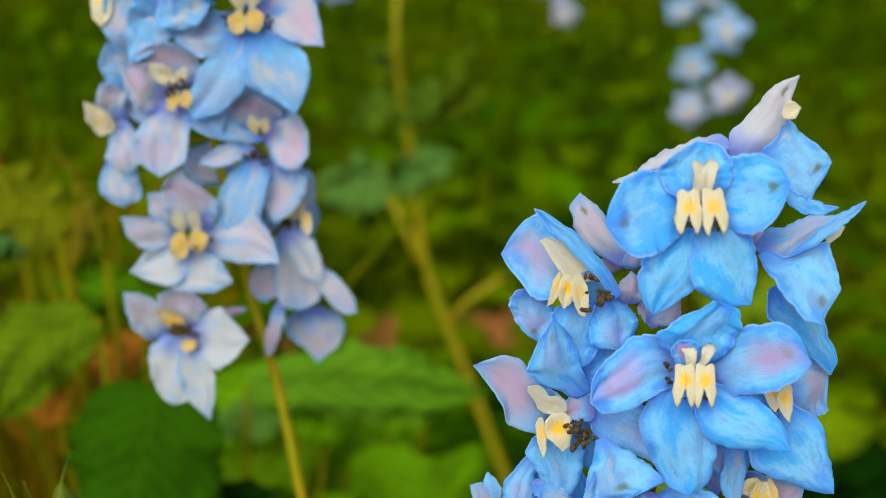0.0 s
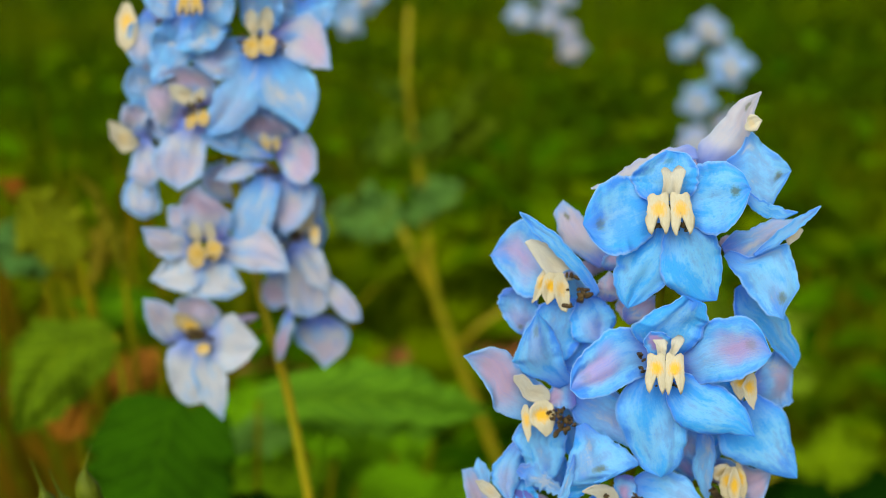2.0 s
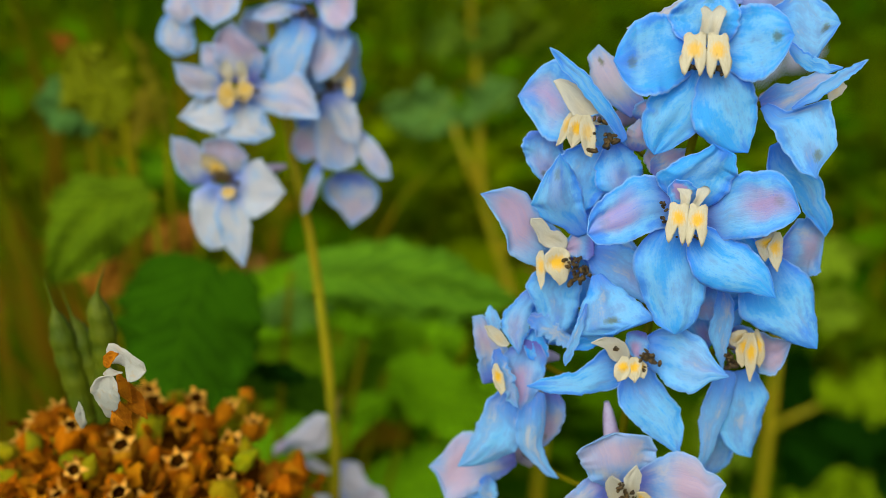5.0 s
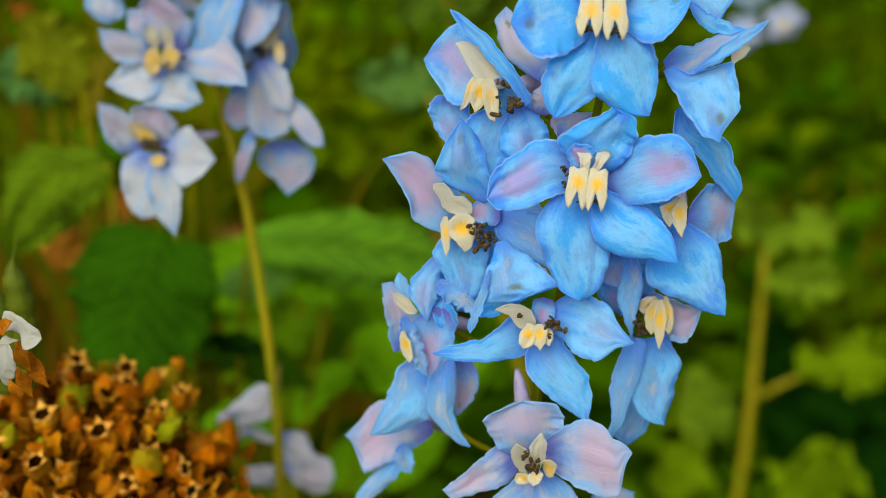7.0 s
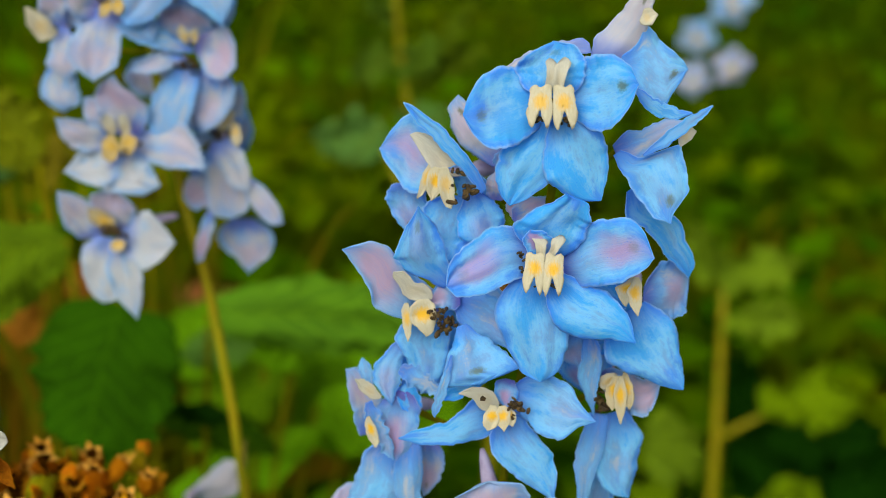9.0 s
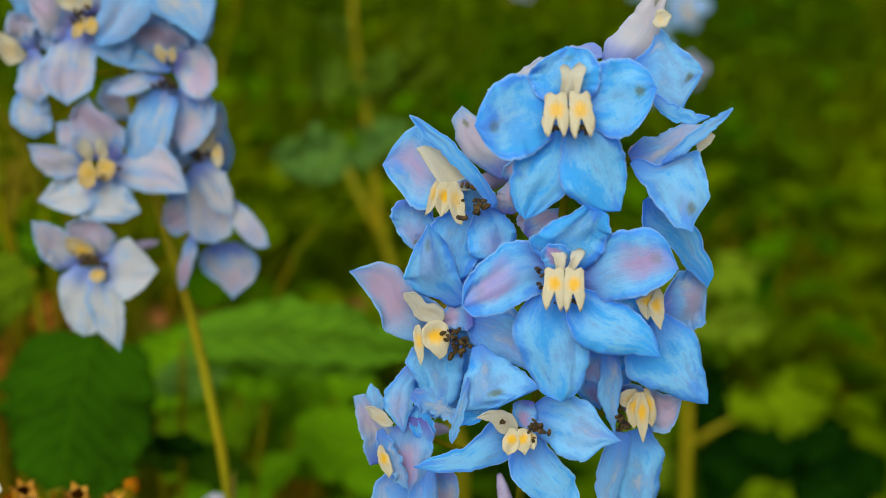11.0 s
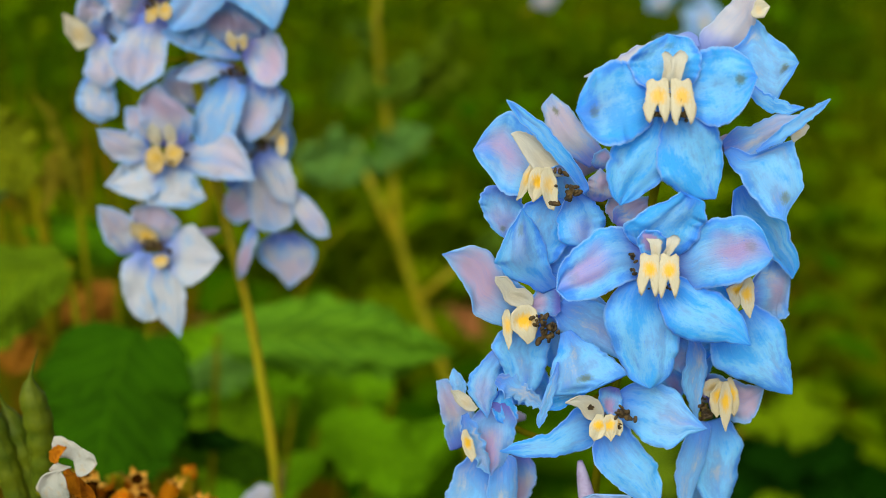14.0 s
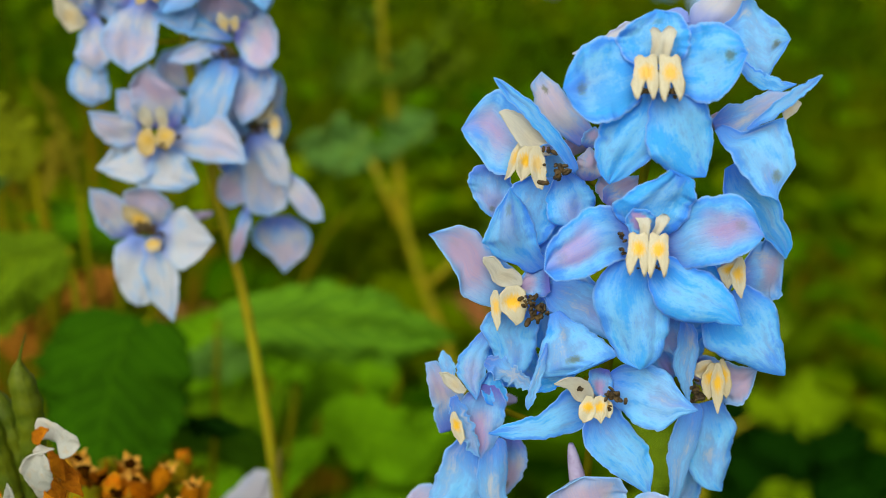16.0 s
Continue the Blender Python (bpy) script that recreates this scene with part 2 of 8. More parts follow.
def leaf_material():
    """Green leaf: the object colour is the leaf's own green; ribs run from the midrib to the margin."""
    n = Nodes("leaf_green")
    u, v = n.uv()
    rnd, tint, _ = n.info()
    tint = n.mix(1.0, tint, (0.86, 0.86, 0.86), "MULTIPLY")
    w = n.math("MULTIPLY", rnd, 23.0)
    soft = n.noise(n.vec(u, v), 3.0, 4.0, w)
    fine = n.noise(n.vec(n.math("MULTIPLY", u, 8.0), n.math("MULTIPLY", v, 8.0)), 5.0, 4.0, w)
    edge = n.math("ABSOLUTE", n.math("SUBTRACT", v, 0.5))
    slant = n.math("MULTIPLY", n.math("SUBTRACT", u, n.math("MULTIPLY", edge, 0.62)), 8.0)
    saw = n.math("ABSOLUTE", n.math("SUBTRACT", n.math("FRACT", slant), 0.5))
    rib = n.math("MAXIMUM", n.math("SUBTRACT", 1.0, n.step(saw, 0.0, 0.13)), n.math("SUBTRACT", 1.0, n.step(edge, 0.0, 0.022)))
    color = n.mix(n.step(soft, 0.3, 0.7), tint, n.mix(1.0, tint, (1.5, 1.45, 1.2), "MULTIPLY"))
    color = n.mix(n.math("MULTIPLY", rib, 0.72), color, n.mix(1.0, tint, (3.0, 2.6, 2.0), "MULTIPLY"))
    color = n.mix(n.math("MULTIPLY", n.step(fine, 0.58, 0.8), 0.30), color, n.mix(1.0, tint, (1.6, 0.9, 1.0), "MULTIPLY"))
    n.bump(n.math("SUBTRACT", n.math("MULTIPLY", fine, 0.3), rib), 0.6, 0.003)
    return n.done(color, n.math("ADD", 0.6, n.math("MULTIPLY", soft, 0.2)), 0.0, 0.16)


def grass_material(name, c1, c2, c3, scale=1.6):
    n = Nodes(name)
    i = n.island()
    a = n.noise(n.place(), scale, 3.0)
    b = n.noise(n.place(), 60.0, 2.0)
    color = n.mix(n.step(i, 0.15, 0.85), c1, c2)
    color = n.mix(n.step(a, 0.42, 0.68), color, c3)
    color = n.mix(n.math("MULTIPLY", n.step(b, 0.5, 0.8), 0.4), color, c1)
    return n.done(color, 0.8, 0.0, 0.35)


def soil_material():
    n = Nodes("soil")
    p = n.place()
    a, b, c = n.noise(p, 1.1, 4.0), n.noise(p, 14.0, 5.0), n.noise(p, 120.0, 4.0)
    color = n.mix(n.step(a, 0.35, 0.65), (0.34, 0.12, 0.030), (0.17, 0.075, 0.02))
    color = n.mix(n.math("MULTIPLY", n.step(b, 0.45, 0.7), 0.6), color, (0.40, 0.16, 0.05))
    color = n.mix(n.math("MULTIPLY", n.step(c, 0.5, 0.75), 0.6), color, (0.05, 0.028, 0.012))
    # thatch under the grass away from the bed
    sep = n.t.nodes.new("ShaderNodeSeparateXYZ")
    n.put(sep.inputs[0], p)
    dx, dy = sep.outputs[0], n.math("SUBTRACT", sep.outputs[1], 2.0)
    far = n.math("SQRT", n.math("ADD", n.math("MULTIPLY", dx, dx), n.math("MULTIPLY", dy, dy)))
    thatch = n.mix(n.step(b, 0.35, 0.65), (0.022, 0.045, 0.004), (0.050, 0.062, 0.008))
    color = n.mix(n.step(n.math("ADD", far, n.math("MULTIPLY", a, 0.6)), 1.5, 2.0), color, thatch)
    n.bump(n.math("ADD", n.math("MULTIPLY", b, 1.0), n.math("MULTIPLY", c, 0.35)), 0.9, 0.02)
    return n.done(color, 0.95, 0.1)


BLUE, PALE, RIM = (0.066, 0.51, 0.97), (0.235, 0.66, 0.97), (0.006, 0.27, 0.99)
GREYED, WHITISH = (0.21, 0.50, 0.82), (0.59, 0.62, 0.65)
PINK, DEEP = (0.56, 0.40, 0.68), (0.09, 0.34, 0.82)
SEPAL, CREAM, LILAC = sepal_material(), cream_material(), lilac_material()
STAMEN = plain_material("anther_dark", (0.022, 0.015, 0.007), (0.10, 0.060, 0.014), 700.0, 0.55, c3=(0.02, 0.015, 0.01))
STEM = plain_material("stem_green", (0.25, 0.25, 0.005), (0.32, 0.25, 0.006), 60.0, 0.6, 0.15, 0.0, (0.11, 0.13, 0.008))
POD = plain_material("follicle_green", (0.045, 0.075, 0.0005), (0.090, 0.115, 0.0008), 150.0, 0.62, 0.2, 0.0, (0.03, 0.045, 0.006))
HUSK = plain_material("husk_brown", (0.66, 0.20, 0.004), (0.42, 0.105, 0.002), 1.7, 0.8, 0.03, 0.1, (0.07, 0.028, 0.003), 0.0022, vary=0.5)
STRAW = plain_material("husk_straw", (0.70, 0.33, 0.012), (0.55, 0.20, 0.004), 1.7, 0.75, 0.05, 0.1, (0.16, 0.06, 0.004), 0.0020, vary=0.5)
OLIVE = plain_material("bud_olive", (0.38, 0.34, 0.002), (0.20, 0.25, 0.002), 1.7, 0.6, 0.1, 0.1, (0.25, 0.10, 0.005), bump=0.002, vary=0.2)
RUST = plain_material("husk_rust", (0.50, 0.17, 0.006), (0.30, 0.085, 0.004), 260.0, 0.8, 0.05, 0.1, (0.10, 0.04, 0.004), 0.0015)
# dark husk scraps, and shade put into colour for hollows and core
DARK = plain_material("husk_and_gap_shade", (0.022, 0.008, 0.001), (0.07, 0.022, 0.001), 1.7, 0.9, 0.0)
EMBER = plain_material("husk_orange", (0.66, 0.15, 0.003), (0.60, 0.27, 0.008), 1.7, 0.7, 0.05, 0.15, (0.10, 0.04, 0.004), bump=0.002, vary=0.5)
TOOTH = plain_material("tooth_straw", (0.74, 0.40, 0.07), (0.60, 0.26, 0.02), 1.7, 0.6, 0.1, 0.1, (0.5, 0.2, 0.02))
WITHER = plain_material("petal_withered", (0.46, 0.44, 0.37), (0.38, 0.39, 0.34), 90.0, 0.55, 0.3, 0.2, (0.45, 0.30, 0.13), 0.0015)
STALK = plain_material("stalk_olive", (0.12, 0.13, 0.003), (0.15, 0.13, 0.003), 40.0, 0.7, 0.0, 0.0, (0.06, 0.08, 0.003))
DUSK = plain_material("stem_far", (0.03, 0.06, 0.002), (0.05, 0.075, 0.002), 40.0, 0.8, 0.0)
LEAF = leaf_material()
GRASS = grass_material("grass", (0.026, 0.062, 0.0007), (0.062, 0.128, 0.0014), (0.118, 0.150, 0.0014), 1.3)
HERB = grass_material("undergrowth", (0.020, 0.073, 0.0007), (0.072, 0.178, 0.0014), (0.135, 0.192, 0.0014), 3.0)
SOIL = soil_material()
STUBBLE = grass_material("dry_grass", (0.07, 0.13, 0.002), (0.12, 0.15, 0.002), (0.19, 0.12, 0.004), 7.0)
DRY = grass_material("dry_weeds", (0.080, 0.125, 0.0026), (0.125, 0.145, 0.0030), (0.19, 0.105, 0.005), 9.0)


# ---- builders ----
def part(name, me, material, parent, label="", tint=None):
    """Links a mesh as one object under a thing or a part."""
    ob = new(name, me)
    for m in material if isinstance(material, (list, tuple)) else (material,):
        if m.name not in me.materials:
            me.materials.append(m)
    ob.parent = parent
    if tint:
        ob.color = (*tint, 1)
    return tagged(ob, label)


def mesh(name, verts, faces, uvs=None, slots=None):
    me = bpy.data.meshes.new(name)
    me.from_pydata([tuple(v) for v in verts], [], faces)
    me.polygons.foreach_set("use_smooth", [True] * len(me.polygons))
    if uvs is not None:
        layer = me.uv_layers.new(name="UVMap")
        idx = np.empty(len(me.loops), dtype=np.int32)
        me.loops.foreach_get("vertex_index", idx)
        layer.data.foreach_set("uv", np.asarray(uvs, dtype=np.float32)[idx].ravel())
    if slots is not None:
        me.polygons.foreach_set("material_index", slots)
    me.update()
    return me


def sheet(name, grid, thick, uvs):
    """A closed thin body from a grid of points (rows along, columns across)."""
    nu, nv = grid.shape[:2]
    du, dv = np.gradient(grid, axis=0), np.gradient(grid, axis=1)
    nrm = np.cross(du, dv)
    nrm /= np.linalg.norm(nrm, axis=-1, keepdims=True) + 1e-12
    taper = np.ones((nu, nv, 1))
    taper[:, 0] = taper[:, -1] = taper[-1] = 0.25
    a, b = grid + nrm * thick / 2 * taper, grid - nrm * thick / 2 * taper
    verts = np.concatenate([a.reshape(-1, 3), b.reshape(-1, 3)])
    k = nu * nv
    i = lambda r, c: r * nv + c  # noqa: E731
    faces = []
    for r in range(nu - 1):
        for c in range(nv - 1):
            q = (i(r, c), i(r, c + 1), i(r + 1, c + 1), i(r + 1, c))
            faces += [q, tuple(x + k for x in reversed(q))]
    ring = [i(0, c) for c in range(nv)] + [i(r, nv - 1) for r in range(1, nu)]
    ring += [i(nu - 1, c) for c in range(nv - 2, -1, -1)] + [i(r, 0) for r in range(nu - 2, 0, -1)]
    for p, q in zip(ring, ring[1:] + ring[:1]):
        faces.append((q, p, p + k, q + k))
    flat = uvs.reshape(-1, 2)
    return mesh(name, verts, faces, np.concatenate([flat, flat]))


VIEW = np.array((0.0, -0.93, 0.37))  # the side from which the bed is looked at


def blade(name, base, tip, width, bulge=0.0, cup=0.0, tilt=0.0, shape=(0.35, 0.55, 0.75), ruffle=0.0006, thick=0.0004, seed=0,
          size=(15, 11), twist=0.0, hook=0.0, jag=0.03, fold=0.0, bend=0.0, lop=0.0, crease=0.0, nib=0.0):
    """A sepal or leaf: from base to tip, bowed by bulge, cupped across by cup, creased by fold, turned by tilt about its length.
    shape: the share of the width at the base, where it is widest, and how pointed the tip is."""
    rng = np.random.default_rng(seed)
    base, tip = np.array(base, float), np.array(tip, float)
    along = tip - base
    length = np.linalg.norm(along)
    along /= length
    side = np.cross(along, VIEW)
    side /= np.linalg.norm(side)
    up = np.cross(side, along)
    nu, nv = size
    u, v = np.linspace(0, 1, nu)[:, None], np.linspace(-1, 1, nv)[None, :]
    u = u + 0.04 * np.sin(2 * np.pi * u) * (u > 0.5)
    wb, um, q = shape
    rise = wb + (1 - wb) * np.sin(np.pi / 2 * np.clip(u / um, 0, 1)) ** 0.9
    s1 = np.clip((u - um) / (1 - um), 0, 1)
    fall = np.maximum(1 - s1 ** (2.7 - 1.5 * q), 0.0) ** (0.34 + 0.5 * q)
    if nib:
        fall = np.maximum(1 - np.clip(s1 / (1 - 0.45 * nib), 0, 1) ** (2.7 - 1.5 * q), 0.0) ** (0.34 + 0.5 * q)
        fall = np.maximum(fall, nib * np.clip((1 - s1) / 0.30, 0, 1) ** 0.85)
    w = np.where(u < um, rise, np.maximum(fall, 0.035)) * width / 2
    ph = rng.uniform(0, 6.28, 9)
    sg = np.sign(v)
    w = w * (1 + lop * sg * np.sin(np.pi * u))
    notch = np.sin(u * 17 + ph[0] + 1.9 * sg) + 0.8 * np.sin(u * 31 + ph[1] + 2 * sg) + 0.6 * np.sin(u * 57 + ph[6] + 2.6 * sg)
    w = w * (1 + jag * notch * np.abs(v) ** 2 + 2.2 * jag * np.sin(u * 6.5 + ph[8] + 1.7 * sg) * np.sin(np.pi * np.clip(u, 0, 1)))
    ang = np.radians(tilt + twist * (u - 0.5))
    s = np.cos(ang)[..., None] * side + np.sin(ang)[..., None] * up
    n = np.cos(ang)[..., None] * up - np.sin(ang)[..., None] * side
    wave = np.sin(u * 8 + ph[2] + 2.2 * sg) + 0.6 * np.sin(u * 19 + ph[3] + 1.3 * sg) + 0.5 * np.sin(u * 37 + ph[7] + 0.7 * sg)
    wave = ruffle * np.abs(v) ** 1.8 * wave + 0.5 * ruffle * np.sin(5 * v + ph[4]) * np.sin(6 * u + ph[5])
    across = np.abs(v) * (w / (width / 2))
    off = bulge * 4 * u * (1 - u) + cup * across**2 * (0.4 + 1.2 * u) + fold * across + wave + hook * u**4
    for k in range(3):
        off = off + 0.22 * ruffle * np.sin(rng.uniform(9, 22) * u + rng.uniform(-7, 7) * v + rng.uniform(0, 6.28)) * np.sin(np.pi * np.clip(u, 0, 1)) ** 0.5
    for k in range(3 if crease else 0):
        a, c, m = rng.uniform(-1.2, 1.2), rng.uniform(-0.18, 0.18) * length, crease * rng.choice((-1, 1)) * rng.uniform(0.5, 1.0)
        line = np.sin(a) * (u - 0.6) * length + np.cos(a) * w * v - c
        off = off + m * (np.sqrt(line**2 + (0.03 * length) ** 2) - 0.25 * length) * np.clip(u / 0.4, 0, 1)
    wv = w * v + bend * length * 4 * u * (1 - u)
    grid = base + along * (length * u)[..., None] + s * wv[..., None] + n * off[..., None]
    uvs = np.stack([np.broadcast_to(u, (nu, nv)), np.broadcast_to((v + 1) / 2, (nu, nv))], -1)
    return sheet(name, grid, thick, uvs)


def tube(name, points, radii, sides=9, uv=False):
    """A round, closed tube through points with a radius at each."""
    pts = [Vector(p) for p in points]
    verts, faces = [], []
    ref = Vector((0.3, 0.9, 0.31))
    for k, p in enumerate(pts):
        d = (pts[min(k + 1, len(pts) - 1)] - pts[max(k - 1, 0)]).normalized()
        x = d.cross(ref).normalized()
        y = d.cross(x)
        for j in range(sides):
            a = 2 * math.pi * j / sides
            verts.append(p + (x * math.cos(a) + y * math.sin(a)) * radii[k])
    for k in range(len(pts) - 1):
        for j in range(sides):
            b, c = k * sides + j, k * sides + (j + 1) % sides
            faces.append((b, c, c + sides, b + sides))
    faces.append(tuple(range(sides))[::-1])
    faces.append(tuple(range((len(pts) - 1) * sides, len(pts) * sides)))
    return mesh(name, verts, faces)


def curve_points(a, b, bow, count=7):
    """Points from a to b, bowed by the vector bow in the middle."""
    a, b, bow = Vector(a), Vector(b), Vector(bow)
    return [a.lerp(b, k / (count - 1)) + bow * (4 * (k / (count - 1)) * (1 - k / (count - 1))) for k in range(count)]


def beads(name, spots, radius, stretch=1.7, seed=0, segs=6, rings=4):
    """Small egg-shaped bodies at spots, joined."""
    rng = random.Random(seed)
    verts, faces = [], []
    for p in spots:
        r = radius * rng.uniform(0.7, 1.25)
        rot = Euler([rng.uniform(0, 6.3) for _ in range(3)]).to_matrix()
        b = len(verts)
        for i in range(rings + 1):
            th = math.pi * i / rings
            for j in range(segs):
                a = 2 * math.pi * j / segs
                verts.append(Vector(p) + rot @ Vector((math.sin(th) * math.cos(a) * r, math.sin(th) * math.sin(a) * r, math.cos(th) * r * stretch)))
        for i in range(rings):
            for j in range(segs):
                q = b + i * segs + j
                k = b + i * segs + (j + 1) % segs
                faces.append((q, k, k + segs, q + segs))
    return mesh(name, verts, faces)


def scatter(a, b, count, spread, seed):
    """Spots strewn along the line from a to b."""
    rng = random.Random(seed)
    return [Vector(a).lerp(Vector(b), rng.random()) + Vector([rng.gauss(0, spread) for _ in range(3)]) for _ in range(count)]


def inner_petals(floret, at, width, roll, yaw, pitch, yellow=1.0, seed=0, anthers=9, spread=1.0):
    """The four small cream petals in a floret's throat and the dark anthers beneath them."""
    rng = np.random.default_rng(seed + 900)
    turn = Matrix.Rotation(radians(yaw), 3, "Z") @ Matrix.Rotation(radians(pitch - 20), 3, "X") @ Matrix.Rotation(radians(roll), 3, "Y")
    m = np.array(turn)
    def put(g):
        return np.array(at) + (g * width) @ m.T

    def jitter(g, share=1.0):
        a, k = rng.normal(0, 0.15 * share), 1 + rng.uniform(-0.16, 0.10, 3) * share
        c, s = np.cos(a), np.sin(a)
        return (g * k) @ np.array(((c, 0, -s), (0, 1, 0), (s, 0, c)))

    for sgn in (-1, 1):
        # upper petal: a narrow claw that widens to a small notched lobe
        u, v = np.linspace(0, 1, 9)[:, None], np.linspace(-1, 1, 7)[None, :]
        w = (0.100 + 0.02 * np.sin(u * 3.0 + 3.0) + 0.14 * u**2) * np.sqrt(np.maximum(1 - np.maximum(u - 0.7, 0) ** 2 * 8, 0.05))
        top = 0.66 * (1 - 0.14 * v**2 * u**3 + 0.06 * v * sgn * u**2)
        x = sgn * (0.115 + 0.075 * u**2 * spread) + w * v
        z = -0.02 + top * u
        y = 0.05 - 0.17 * np.sin(u * 2.4) + 0.15 * u**3 - 0.05 * v**2 + 0 * x
        g = np.stack([x, y, z + 0 * x], -1) + rng.normal(0, 0.007, (9, 7, 3)) + np.array((rng.normal(0, 0.03), 0, rng.normal(0, 0.03)))
        uv = np.stack([np.broadcast_to(u, (9, 7)), np.broadcast_to((v + 1) / 2, (9, 7))], -1)
        part("upper_petal", sheet("upper_petal", put(jitter(g)), 0.00025, uv), CREAM, floret, tint=(0.12 * min(yellow, 1.0), 0.0, 0))
        # lower petal: a hanging plate that parts into two pointed teeth
        lean, tall = rng.normal(0, 0.04), rng.uniform(0.92, 1.06)
        u, v = np.linspace(0, 1, 12)[:, None], np.linspace(-1, 1, 21)[None, :]
        o = v * sgn
        reach = np.interp(o, (-1, -0.86, -0.56, -0.44, -0.10, 0.04, 0.14, 0.46, 0.60, 0.80, 1), (0.55, 0.76, 0.93, 0.90, 0.62, 0.44, 0.52, 0.82, 0.90, 0.80, 0.50)) * tall
        top = 0.11 - 0.10 * np.maximum(o - 0.45, 0) ** 1.5 - 0.03 * np.cos(o * 5)
        x = sgn * 0.218 + 0.208 * v * (0.98 + 0.06 * u) + sgn * 0.07 * np.maximum(o, 0) * u**2 + lean * u
        z = top - reach * u
        y = -0.09 - 0.08 * np.sin(u * 2.0) + 0.02 * v**2 + 0.012 * np.cos(o * 6.2) * u + 0 * x
        g = jitter(np.stack([x, y, z], -1) + rng.normal(0, 0.005, (12, 21, 3)), 0.25)
        uv = np.stack([np.broadcast_to((0.11 - z) / 0.8, (12, 21)), np.broadcast_to((v + 1) / 2, (12, 21))], -1)
        part("lower_petal", sheet("lower_petal", put(g), 0.00025, uv), CREAM, floret, tint=(min(yellow, 1.0), max(yellow - 1.0, 0.0), 0))
    if anthers:
        spots = [put(np.array((rng.uniform(-0.38, 0.38), rng.uniform(-0.04, 0.10), -0.42 - rng.uniform(0, 0.24)))) for _ in range(anthers * 2)]
        tagged(part("anther_tuft", beads("anther_tuft", spots, 0.036 * width, 1.8, seed), STAMEN, floret, "dark brown stamens"), kind="stuff")


def floret(plant, stem_at, centre, sepals=(), bee=None, spur=None, lilac=0.3, seed=0, pedicel=True, crease=0.15):
    """One flower: a tube (with its spur) that carries the sepals, inner petals and stamens. Places are metres in the plant's space.
    sepals: (tip, width, bulge, cup, tilt, lilac, pale, spot, point, then if set its own root, where it is widest and the share at its foot); bee: (place, width, roll, yaw, pitch, yellow, anthers)."""
    rng = random.Random(seed)
    c = Vector(centre)
    back = c + Vector((0, 0.010, 0.0))
    tail = Vector(spur) if spur else back + Vector((rng.uniform(-0.004, 0.004), 0.010, 0.006))
    pts = curve_points(c + Vector((0, 0.004, 0)), tail, (0, 0.003, -0.001), 8)
    body = part("floret", tube("floret", pts, [0.0012, 0.0019, 0.0024, 0.0024, 0.0021, 0.0018, 0.0014, 0.0007], 10), LILAC, plant)
    if pedicel:
        a = Vector(stem_at)
        part("pedicel", tube("pedicel", curve_points(a, back, (0, 0, -0.004)), [0.0010, 0.0009, 0.0008, 0.0008, 0.0008, 0.0010, 0.0013], 8), STALK, plant)
    for k, (tip, width, bulge, cup, tilt, pink, pale, spot, blunt, *own) in enumerate(sepals):
        d = Vector(tip) - c
        root = c + d.normalized() * 0.0022 + Vector((0, 0.002 + 0.0005 * k, 0))
        root = Vector(own[0]) if own and own[0] else root
        broad, foot = own[1:] if len(own) > 1 else (rng.uniform(0.46, 0.60), rng.uniform(0.36, 0.5))
        me = blade("sepal", root, tip, width, -0.25 * abs(bulge) if tilt == 0 else bulge * 0.5, 0.5 * abs(cup) if tilt == 0 else cup * 0.6, tilt, (foot, broad, blunt), min(0.0012, 0.05 * (Vector(tip) - root).length), 0.00045, seed * 11 + k, (26, 17),
                   rng.uniform(-18, 18), rng.uniform(-0.0045, 0.0035), 0.024, rng.uniform(-0.0012, 0.0026), rng.uniform(-0.05, 0.05), rng.uniform(-0.20, 0.20), crease, rng.uniform(0.12, 0.30))
        part("sepal", me, SEPAL, body, tint=(pink, pale, spot))
    if bee:
        at, width, roll, yaw, pitch, yellow, count = bee
        inner_petals(body, at, width * (0.76 if yellow > 1 else 0.88), roll, yaw, pitch, yellow, seed, count)
    return body


STATIONS = (0.0, 0.06, 0.2, 0.36, 0.52, 0.68, 0.82, 0.93, 1.0)


def smooth_line(x, xs, ys):
    """A smooth line through (xs, ys) that never overshoots, read at x."""
    xs, ys = np.asarray(xs, float), np.asarray(ys, float)
    h, d = np.diff(xs), np.diff(ys) / np.diff(xs)
    m = np.zeros(len(xs))
    ok = d[1:] * d[:-1] > 0
    m[1:-1][ok] = 2 * d[1:][ok] * d[:-1][ok] / (d[1:] + d[:-1])[ok]
    m[0], m[-1] = d[0], d[-1]
    k = np.clip(np.searchsorted(xs, x) - 1, 0, len(h) - 1)
    t = (x - xs[k]) / h[k]
    return (ys[k] * (1 + 2 * t) * (1 - t) ** 2 + h[k] * m[k] * t * (1 - t) ** 2 + ys[k + 1] * t**2 * (3 - 2 * t) + h[k] * m[k + 1] * t**2 * (t - 1))


